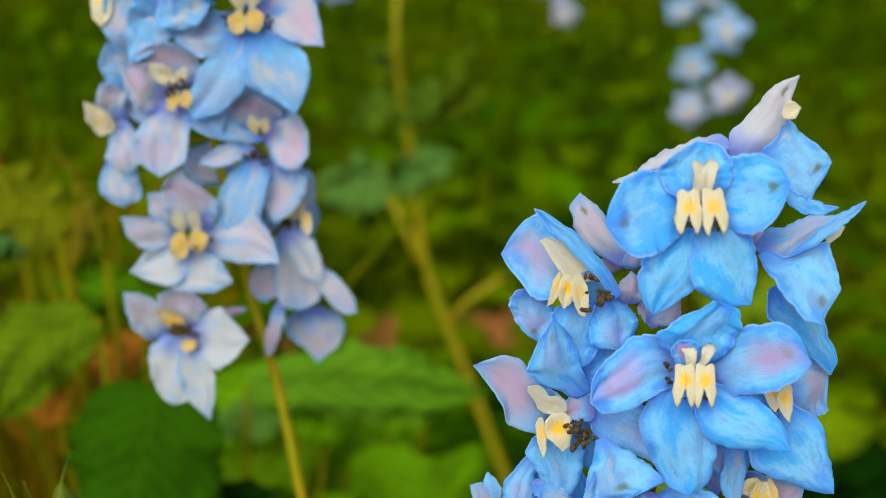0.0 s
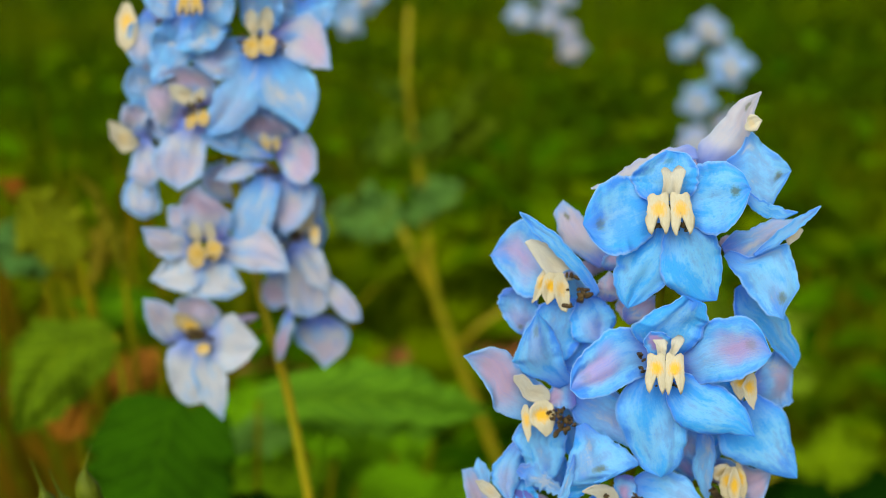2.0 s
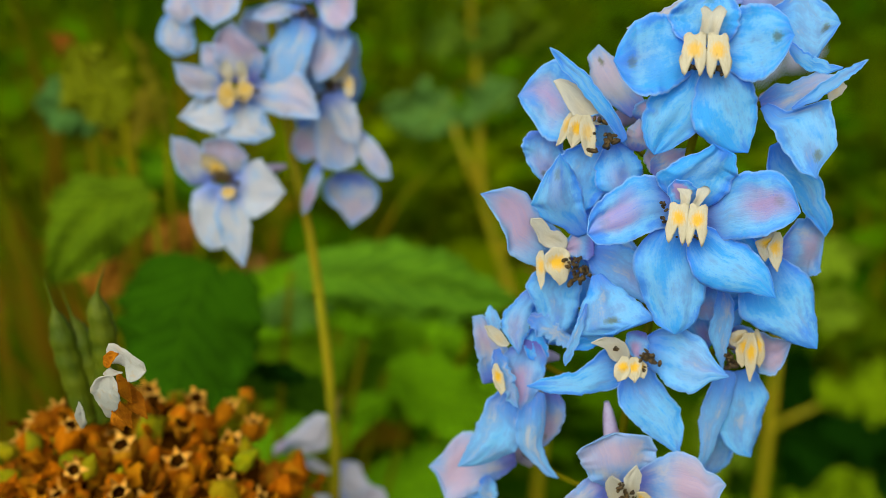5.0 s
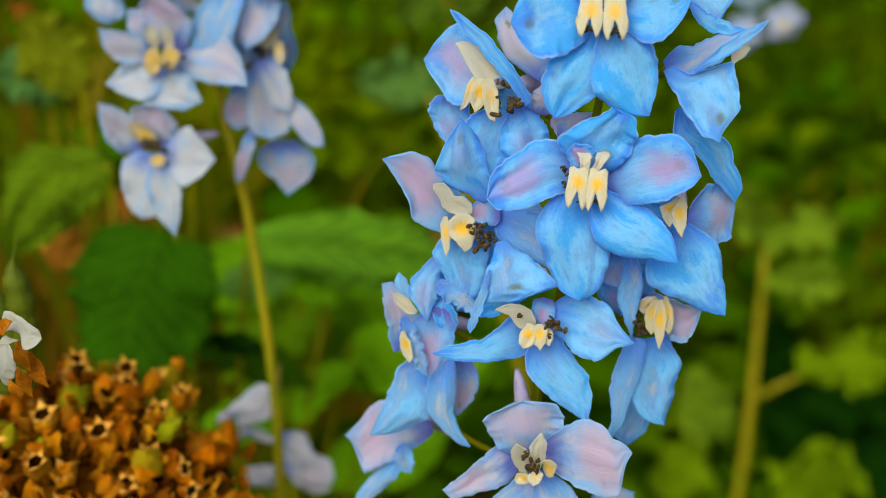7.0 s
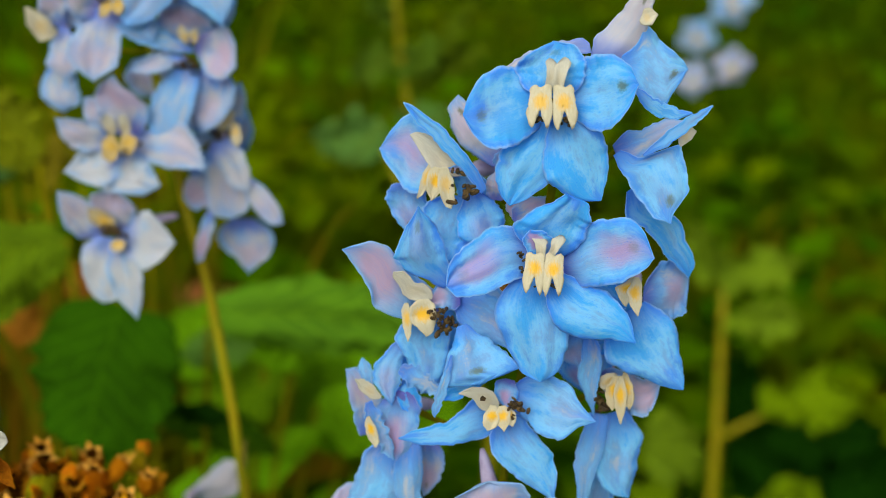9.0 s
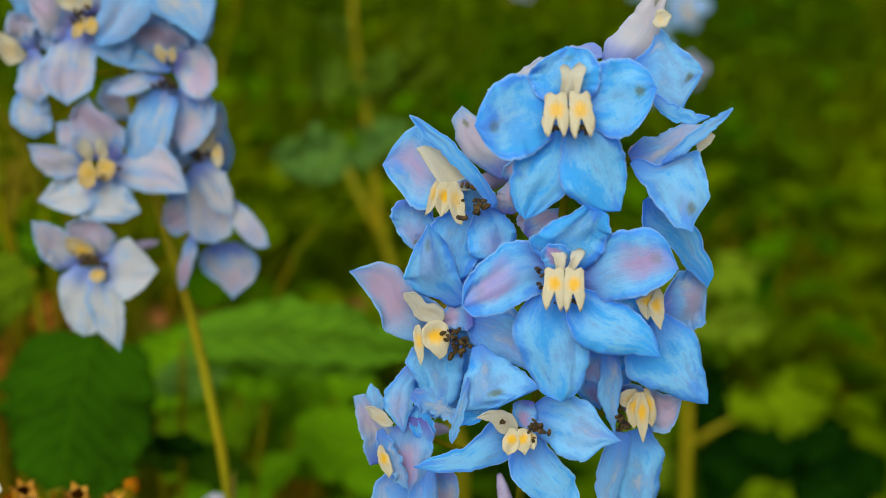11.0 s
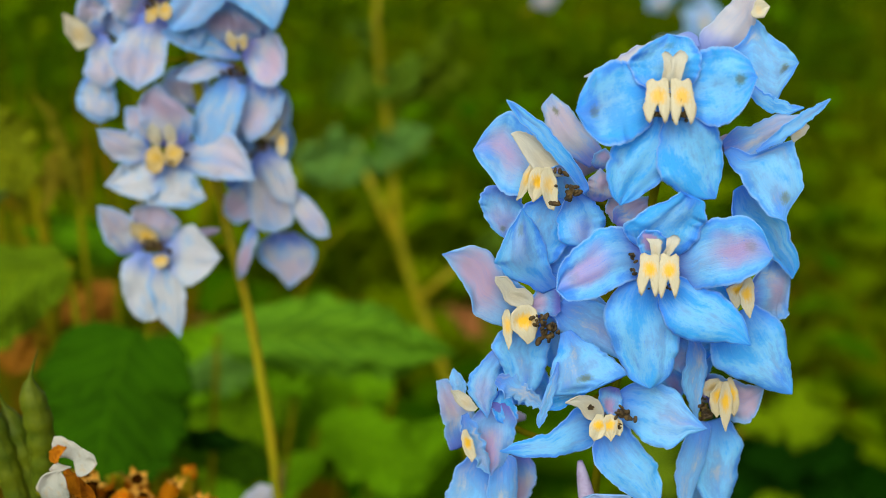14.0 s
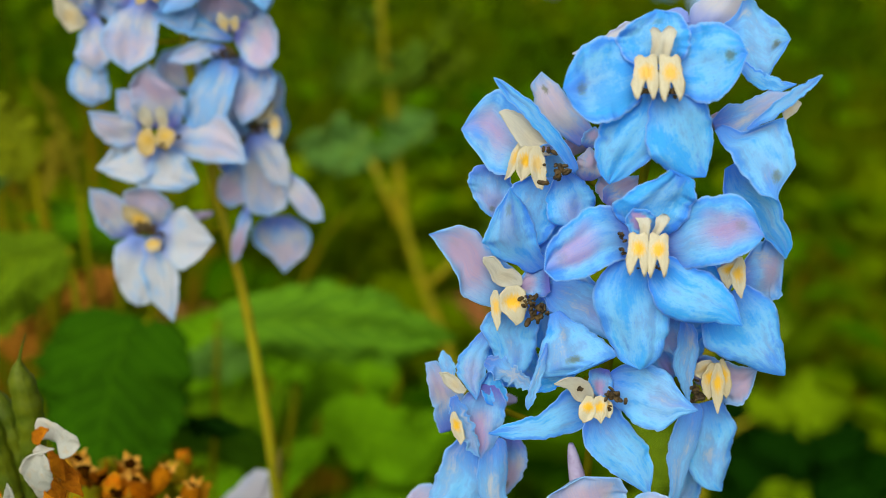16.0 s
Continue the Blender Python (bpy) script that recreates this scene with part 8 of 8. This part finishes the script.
petal(broad_plant, "leaf", LEAF, (0.0785, 0.1000, 0.6249), (0.0667, 0.0800, 0.5998), (4.9, 16.3, 16.9, 16.9, 16.9, 10.4, 4.0), (2.5, 8.3, 14.9, 14.8, 13.7, 12.8, 5.7), 4, -2.8, (0.115, 0.285, 0.006), 539, 9)
part("leaf_stalk", tube("leaf_stalk", curve_points((0.0000, 0.0200, 0.0000), (0.0785, 0.1000, 0.6249), (0, 0, 0.01)), [0.0016] * 7, 7), STALK, broad_plant)
petal(broad_plant, "leaf", LEAF, (-0.0690, 0.1000, 0.6358), (-0.0850, 0.1000, 0.5983), (4.6, 9.1, 9.7, 10.3, 10.2, 5.8, 2.2), (2.9, 9.5, 17.1, 21.3, 18.7, 16.4, 11.4), 3, -2.0999999999999996, (0.3, 0.13, 0.015), 540, 9)
part("leaf_stalk", tube("leaf_stalk", curve_points((0.0000, 0.0200, 0.0000), (-0.0690, 0.1000, 0.6358), (0, 0, 0.01)), [0.0016] * 7, 7), STALK, broad_plant)
petal(broad_plant, "leaf", LEAF, (-0.0288, 0.1200, 0.6467), (-0.0665, 0.1200, 0.6142), (2.1, 7.0, 12.5, 11.7, 10.9, 9.1, 3.6), (2.9, 9.6, 14.7, 13.5, 12.2, 7.8, 3.0), 3, -2.0999999999999996, (0.33, 0.14, 0.02), 541, 9)
part("leaf_stalk", tube("leaf_stalk", curve_points((0.0000, 0.0200, 0.0000), (-0.0288, 0.1200, 0.6467), (0, 0, 0.01)), [0.0016] * 7, 7), STALK, broad_plant)
petal(broad_plant, "leaf", LEAF, (-0.1092, 0.1600, 0.7274), (-0.1272, 0.1600, 0.7413), (2.7, 6.5, 5.2, 3.9, 2.6, 1.5, 0.6), (0.9, 2.9, 5.2, 7.5, 5.4, 3.0, 1.2), 3, -2.0999999999999996, (0.22, 0.08, 0.01), 542, 9)
part("leaf_stalk", tube("leaf_stalk", curve_points((0.0000, 0.0200, 0.0000), (-0.1092, 0.1600, 0.7274), (0, 0, 0.01)), [0.0016] * 7, 7), STALK, broad_plant)
petal(broad_plant, "leaf", LEAF, (-0.0458, 0.1200, 0.6935), (-0.0591, 0.1000, 0.7633), (-0.0, -0.1, -0.2, -0.3, -0.4, -0.5, -0.2), (1.5, 5.0, 9.0, 8.6, 8.1, 5.4, 2.1), 3, -2.0999999999999996, (0.17, 0.17, 0.01), 543, 9)
part("leaf_stalk", tube("leaf_stalk", curve_points((0.0000, 0.0200, 0.0000), (-0.0458, 0.1200, 0.6935), (0, 0, 0.01)), [0.0016] * 7, 7), STALK, broad_plant)
petal(broad_plant, "leaf", LEAF, (-0.0658, 0.1200, 0.6866), (-0.0527, 0.1200, 0.7342), (1.0, 3.3, 6.0, 6.1, 5.2, 3.7, 1.4), (0.8, 2.8, 5.0, 5.7, 6.2, 6.3, 2.5), 3, -2.0999999999999996, (0.16, 0.14, 0.01), 544, 9)
part("leaf_stalk", tube("leaf_stalk", curve_points((0.0000, 0.0200, 0.0000), (-0.0658, 0.1200, 0.6866), (0, 0, 0.01)), [0.0016] * 7, 7), STALK, broad_plant)
petal(broad_plant, "leaf", LEAF, (-0.0848, 0.1400, 0.6853), (-0.0880, 0.1200, 0.7408), (0.6, 2.0, 3.6, 4.1, 4.4, 3.2, 1.3), (1.4, 4.8, 7.1, 6.7, 6.3, 4.3, 1.7), 3, -2.0999999999999996, (0.15, 0.16, 0.01), 545, 9)
part("leaf_stalk", tube("leaf_stalk", curve_points((0.0000, 0.0200, 0.0000), (-0.0848, 0.1400, 0.6853), (0, 0, 0.01)), [0.0016] * 7, 7), STALK, broad_plant)
petal(broad_plant, "leaf", LEAF, (0.0181, 0.2400, 0.5130), (0.1042, 0.2600, 0.4769), (6.4, 21.4, 21.9, 21.5, 20.2, 11.4, 4.4), (4.6, 15.2, 22.2, 22.2, 22.2, 19.3, 7.5), 5, -3.5, (0.115, 0.285, 0.006), 546, 9)
part("leaf_stalk", tube("leaf_stalk", curve_points((0.0000, 0.0200, 0.0000), (0.0181, 0.2400, 0.5130), (0, 0, 0.01)), [0.0016] * 7, 7), STALK, broad_plant)
petal(broad_plant, "leaf", LEAF, (0.1274, 0.3000, 0.4885), (0.0593, 0.3000, 0.4720), (2.9, 9.6, 17.3, 20.3, 19.6, 19.0, 17.2), (4.1, 13.7, 21.4, 20.4, 19.4, 14.2, 5.5), 5, -3.5, (0.115, 0.285, 0.006), 547, 9)
part("leaf_stalk", tube("leaf_stalk", curve_points((0.0000, 0.0200, 0.0000), (0.1274, 0.3000, 0.4885), (0, 0, 0.01)), [0.0016] * 7, 7), STALK, broad_plant)
petal(broad_plant, "leaf", LEAF, (0.0460, 0.2000, 0.4748), (-0.0108, 0.2000, 0.4908), (4.2, 13.9, 20.9, 19.4, 18.0, 14.8, 5.7), (1.7, 5.7, 10.2, 13.2, 13.8, 14.3, 7.4), 5, -3.5, (0.115, 0.285, 0.006), 548, 9)
part("leaf_stalk", tube("leaf_stalk", curve_points((0.0000, 0.0200, 0.0000), (0.0460, 0.2000, 0.4748), (0, 0, 0.01)), [0.0016] * 7, 7), STALK, broad_plant)
petal(broad_plant, "leaf", LEAF, (0.1019, 0.3200, 0.3693), (0.1716, 0.3200, 0.4542), (3.7, 12.3, 19.3, 19.3, 19.3, 13.9, 5.4), (4.1, 13.7, 24.7, 23.6, 21.2, 18.5, 7.2), 5, -3.5, (0.115, 0.285, 0.006), 549, 9)
part("leaf_stalk", tube("leaf_stalk", curve_points((0.0000, 0.0200, 0.0000), (0.1019, 0.3200, 0.3693), (0, 0, 0.01)), [0.0016] * 7, 7), STALK, broad_plant)
petal(broad_plant, "leaf", LEAF, (0.0643, 0.1200, 0.5834), (0.0114, 0.1000, 0.5328), (4.8, 16.1, 19.7, 19.8, 20.0, 13.6, 5.3), (4.5, 15.1, 17.1, 17.8, 18.4, 10.4, 4.0), 5, -3.5, (0.1, 0.21, 0.005), 550, 9)
part("leaf_stalk", tube("leaf_stalk", curve_points((0.0000, 0.0200, 0.0000), (0.0643, 0.1200, 0.5834), (0, 0, 0.01)), [0.0016] * 7, 7), STALK, broad_plant)
petal(broad_plant, "leaf", LEAF, (-0.0005, 0.1600, 0.5559), (0.0322, 0.1400, 0.4873), (3.5, 11.7, 17.3, 17.3, 17.2, 12.2, 4.7), (2.8, 9.5, 16.8, 16.9, 17.0, 15.7, 6.1), 5, -3.5, (0.09, 0.2, 0.005), 551, 9)
part("leaf_stalk", tube("leaf_stalk", curve_points((0.0000, 0.0200, 0.0000), (-0.0005, 0.1600, 0.5559), (0, 0, 0.01)), [0.0016] * 7, 7), STALK, broad_plant)
petal(broad_plant, "leaf", LEAF, (0.0014, 0.2000, 0.5283), (0.0823, 0.2000, 0.5458), (3.4, 11.3, 15.1, 14.6, 14.1, 9.8, 3.8), (7.3, 22.6, 21.9, 21.1, 20.4, 15.2, 5.9), 5, -3.5, (0.115, 0.285, 0.006), 552, 9)
part("leaf_stalk", tube("leaf_stalk", curve_points((0.0000, 0.0200, 0.0000), (0.0014, 0.2000, 0.5283), (0, 0, 0.01)), [0.0016] * 7, 7), STALK, broad_plant)
tufts("dry_grass", 900, (0.26, 0.78, 1.45, 2.0), 0.17, 0.011, STUBBLE, "yellowish and brown dry grass behind the stalk", 23, 0.5)
tufts("dry_weeds", 260, (-0.417, -0.167, 0.72, 0.95), 0.626, 0.009, DRY, "olive and brown dry weeds beside the broad leaves", 21, 0.35)
herbs("brown_leaves", 420, (-0.447, -0.187, 0.70, 0.95), (0.02, 0.656), 0.05, DRY, "dull brown and olive leaves low in the bed", 22)


# ---- the seed head: a dome of dry capsules, some still green ----
def capsule_mesh(seed, teeth=5):
    """A ribbed husk with a toothed star mouth, its hollow coloured dark as shade; the mouth faces +z."""
    rng = random.Random(seed)
    sides = teeth * 2
    verts, faces, slots = [], [], []
    prof = [(0.0, 0.25), (0.25, 0.75), (0.6, 0.95), (0.85, 0.80), (1.0, 0.66)]
    for h, r in prof:
        for j in range(sides):
            a = 2 * math.pi * j / sides
            k = r * (1 + (0.12 if j % 2 else -0.10) + rng.uniform(-0.18, 0.18))
            verts.append((math.cos(a) * k, math.sin(a) * k, h * 2.0 + rng.uniform(-0.08, 0.08)))
    for i in range(len(prof) - 1):
        for j in range(sides):
            a, b = i * sides + j, i * sides + (j + 1) % sides
            faces.append((a, b, b + sides, a + sides)), slots.append(0)
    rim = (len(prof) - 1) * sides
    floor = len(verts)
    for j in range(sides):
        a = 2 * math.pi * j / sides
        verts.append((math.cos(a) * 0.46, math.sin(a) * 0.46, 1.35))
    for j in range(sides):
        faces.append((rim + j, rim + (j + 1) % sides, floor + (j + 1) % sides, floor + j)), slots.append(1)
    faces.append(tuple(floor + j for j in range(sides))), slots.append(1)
    for j in range(teeth):
        a, b, c = rim + 2 * j, rim + (2 * j + 1) % sides, rim + (2 * j + 2) % sides
        g = 2 * math.pi * (2 * j + 1) / sides + rng.uniform(-0.12, 0.12)
        out = rng.uniform(0.85, 1.3)
        t = len(verts)
        verts.append((math.cos(g) * out, math.sin(g) * out, 2.0 + rng.uniform(0.0, 0.9)))
        verts.append((math.cos(g) * out * 0.94, math.sin(g) * out * 0.94, 1.93 + rng.uniform(0.1, 0.35)))
        faces += [(a, b, t), (b, c, t), (c, a, t + 1), (a, t, t + 1), (c, t + 1, t)]
        slots += [2] * 5
    me = mesh("capsule", verts, faces, slots=slots)
    me.polygons.foreach_set("use_smooth", [k == 0 for k in slots])
    return me


def bud_mesh(seed):
    """A closed pointed bud, wrinkled."""
    rng = random.Random(seed)
    prof = [(0, 0.2), (0.3, 0.62), (0.8, 0.8), (1.3, 0.66), (1.8, 0.36), (2.2, 0.05)]
    verts, faces = [], []
    for h, r in prof:
        for j in range(8):
            a = 2 * math.pi * j / 8
            k = r * (1 + (0.14 if j % 2 else -0.10) + rng.uniform(-0.16, 0.16))
            verts.append((math.cos(a) * k, math.sin(a) * k, h))
    for i in range(len(prof) - 1):
        for j in range(8):
            a, b = i * 8 + j, i * 8 + (j + 1) % 8
            faces.append((a, b, b + 8, a + 8))
    return mesh("bud", verts, faces)


def scrap_mesh(seed):
    """A curled scrap of husk."""
    return blade("scrap", (0, 0, 0), (0.3, 0.2, 1.6), 1.1, 0.35, 0.3, 10.0 * seed, (0.3, 0.5, 0.9), 0.12, 0.06, seed, (11, 9), jag=0.15, crease=0.5)


def seed_head():
    rng = random.Random(5)
    head = thing("dried_flower", "dry brown seed head with star-mouthed capsules and green buds", "seed head")
    c = Vector(HEAD)
    head.location = (c.x, c.y, 0)
    radius = 0.055
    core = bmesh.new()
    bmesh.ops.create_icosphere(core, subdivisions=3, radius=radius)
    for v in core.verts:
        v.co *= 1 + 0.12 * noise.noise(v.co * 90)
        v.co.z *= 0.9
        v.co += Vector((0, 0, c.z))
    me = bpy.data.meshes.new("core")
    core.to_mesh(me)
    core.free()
    # its dark colour stands in for the shade between the capsules
    part("core", me, DARK, head, "core of the head, coloured dark for shade in the gaps")
    plant_stem(head, [(0.006, 0.01, 0), (0.004, 0.006, c.z * 0.5), (0, 0, c.z - radius * 0.7)], [0.004, 0.0035, 0.0035])
    caps = [capsule_mesh(k) for k in range(7)]
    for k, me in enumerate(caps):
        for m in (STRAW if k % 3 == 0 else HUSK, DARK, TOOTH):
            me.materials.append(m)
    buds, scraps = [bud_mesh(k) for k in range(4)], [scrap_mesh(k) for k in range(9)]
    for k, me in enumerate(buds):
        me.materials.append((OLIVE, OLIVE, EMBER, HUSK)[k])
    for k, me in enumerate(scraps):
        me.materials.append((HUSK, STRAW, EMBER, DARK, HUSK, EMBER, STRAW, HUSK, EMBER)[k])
    count, golden = 1050, math.pi * (3 - math.sqrt(5))
    for i in range(count):
        z = 1 - 1.5 * (i + 0.5) / count
        r = math.sqrt(max(0.0, 1 - z * z))
        a = i * golden + rng.uniform(-0.2, 0.2)
        d = Vector((math.cos(a) * r, math.sin(a) * r, z))
        if d.y > 0.45 or d.x < -0.8:
            continue
        at = Vector((0, 0, c.z)) + Vector((d.x, d.y, d.z * 0.9)) * radius * rng.uniform(0.90, 1.10)
        kind = rng.random()
        aim = (d + Vector((rng.gauss(0, 0.45), rng.gauss(0, 0.45) - 0.2, 0.3 + rng.gauss(0, 0.35)))).normalized()
        if kind < 0.09:
            me, s = rng.choice(caps), rng.uniform(0.0027, 0.0042)
            name = "capsule"
        elif kind < 0.24:
            me, s, name = rng.choice(buds), rng.uniform(0.0024, 0.0042), "bud"
        else:
            me, s, name = rng.choice(scraps), rng.uniform(0.0028, 0.0062), "husk_scrap"
        ob = new(name, me)
        ob.parent = head
        rot = aim.to_track_quat("Z", "Y").to_matrix() @ Matrix.Rotation(rng.uniform(0, 6.28), 3, "Z")
        ob.matrix_local = Matrix.LocRotScale(at, rot.to_quaternion(), (s * rng.uniform(0.8, 1.2), s, s * rng.uniform(0.9, 1.5)))


    for kind, at, s, aim in HEAD_PIECES:
        me = {"caps": caps[rng.randrange(7)], "buds": buds[rng.randrange(2)], "red": buds[2], "husk": buds[3], "dark": scraps[3]}[kind]
        ob = new("capsule" if kind == "caps" else "bud", me)
        ob.parent = head
        ob.matrix_local = Matrix.LocRotScale(Vector(at), Vector(aim).to_track_quat("Z", "Y"), (s, s, s * (1.0 if kind == "caps" else 0.85)))
    for i in range(330):
        a, z = rng.uniform(math.pi, 2 * math.pi), rng.uniform(-0.1, 0.95)
        r = math.sqrt(1 - z * z)
        d = Vector((math.cos(a) * r, math.sin(a) * r, z))
        s = rng.uniform(0.0032, 0.0075)
        ob = new("husk_scrap", rng.choice(scraps))
        ob.parent = head
        aim = (d + Vector([rng.gauss(0, 0.7) for _ in range(3)])).normalized()
        ob.matrix_local = Matrix.LocRotScale(Vector((0, 0, c.z)) + Vector((d.x, d.y, d.z * 0.9)) * radius * 0.95, aim.to_track_quat("Z", "Y"), (s, s, s))


def follicles():
    """Green seed pods that stand in one cluster, each with a thin beak."""
    plant = thing("seed_pods", "cluster of green pointed delphinium seed pods", "seed pods")
    o = Vector((-0.1108, 0.2930, 0))
    plant.location = o
    foot = Vector(PODS[0][0][0]) - o
    plant_stem(plant, [(-0.03, 0.07, 0), (-0.03, 0.06, foot.z * 0.6), (-0.012, 0.02, foot.z - 0.03), foot], [0.0028, 0.0024, 0.0022, 0.002])
    for k, (way, r) in enumerate(PODS):
        way = np.array(way) - np.array(o)
        run = np.concatenate([[0], np.cumsum(np.linalg.norm(np.diff(way, axis=0), axis=1))])
        u = np.linspace(0, run[-1], 34)
        pts = [Vector(p) for p in np.stack([smooth_line(u, run, way[:, i]) for i in range(3)], -1)]
        prof = np.interp(np.linspace(0, 1, 34), (0, 0.2, 0.45, 0.60, 0.68, 0.73, 0.77, 0.80, 0.9, 1), (0.7, 0.9, 1.0, 0.95, 0.80, 0.58, 0.30, 0.13, 0.08, 0.03))
        ridge = [1 + (0.06 * math.sin(i * 1.25 + k) + 0.03 * math.sin(i * 2.9 + 2 * k)) * (1 if i < 25 else 0) for i in range(34)]
        pod = part("pod", tube("pod", pts, [r * f * g for f, g in zip(prof, ridge)], 14), POD, plant)
        seam = [p + Vector((r * f * 0.55, -r * f * 0.80, 0.0004)) for p, f in zip(pts[2:25], prof[2:25])]
        part("seam", tube("seam", seam, [0.00022] * len(seam), 6), POD, pod)
    petal(plant, "withered_petal", WITHER, (0.0326, -0.0730, 0.7808), (0.0431, -0.0750, 0.7812), (5.3, 5.3, 4.7, 4.1, 3.4, 2.7, 2.2), (-0.2, -0.8, -1.0, -0.7, 2.8, 2.4, 1.5), 1.2, 1.8, (0, 0, 0), 559, 0.5, "shrivelled white petal")
    petal(plant, "withered_petal", WITHER, (0.0331, -0.0740, 0.7669), (0.0349, -0.0760, 0.7794), (0.5, 1.6, 2.9, 3.7, 4.2, 3.7, 2.9), (0.4, 1.4, 2.2, 2.6, 3.0, 2.5, 2.0), 1.2, 1.8, (0, 0, 0), 560, 0.5, "shrivelled white petal")
    petal(plant, "withered_petal", WITHER, (0.0323, -0.0735, 0.7785), (0.0374, -0.0755, 0.7805), (0.2, 0.7, 1.2, 1.4, 1.0, 0.5, 0.2), (0.1, 0.5, 0.9, 0.8, 0.5, 0.3, 0.1), 1.2, 1.8, (0, 0, 0), 561, 0.5)
    petal(plant, "husk_scrap", RUST, (0.0342, -0.0690, 0.7764), (0.0380, -0.0710, 0.7698), (0.3, 0.9, 1.7, 1.7, 1.1, 0.6, 0.2), (0.3, 0.9, 1.7, 2.1, 1.4, 0.8, 0.3), 1.2, 1.8, (0, 0, 0), 562, 0.5)
    petal(plant, "husk_scrap", RUST, (0.0361, -0.0670, 0.7724), (0.0408, -0.0690, 0.7641), (0.3, 1.0, 1.8, 1.8, 1.2, 0.7, 0.3), (0.3, 0.9, 1.6, 2.4, 1.8, 1.0, 0.4), 1.2, 1.8, (0, 0, 0), 563, 0.5)
    petal(plant, "husk_scrap", RUST, (0.0330, -0.0680, 0.7685), (0.0373, -0.0700, 0.7616), (0.3, 0.9, 1.6, 2.3, 1.5, 0.9, 0.3), (0.3, 0.8, 1.5, 1.9, 1.3, 0.7, 0.3), 1.2, 1.8, (0, 0, 0), 564, 0.5)
    petal(plant, "husk_scrap", RUST, (0.0333, -0.0755, 0.7823), (0.0377, -0.0775, 0.7867), (0.3, 0.9, 1.5, 1.5, 1.6, 1.6, 0.6), (0.4, 1.2, 1.4, 1.0, 0.7, 0.4, 0.2), 1.2, 1.8, (0, 0, 0), 565, 0.5)
    petal(plant, "withered_petal", WITHER, (0.0247, -0.0710, 0.7612), (0.0256, -0.0730, 0.7700), (0.1, 0.4, 0.7, 0.9, 0.6, 0.4, 0.1), (0.4, 1.4, 1.8, 1.5, 1.3, 1.0, 0.4), 1.2, 1.8, (0, 0, 0), 566, 0.5)
    petal(plant, "husk_scrap", RUST, (0.0361, -0.0740, 0.7635), (0.0347, -0.0760, 0.7700), (0.1, 0.5, 0.8, 1.2, 1.0, 0.6, 0.2), (0.4, 1.2, 2.1, 2.2, 1.5, 0.8, 0.3), 1.2, 1.8, (0, 0, 0), 567, 0.5)


seed_head()
follicles()
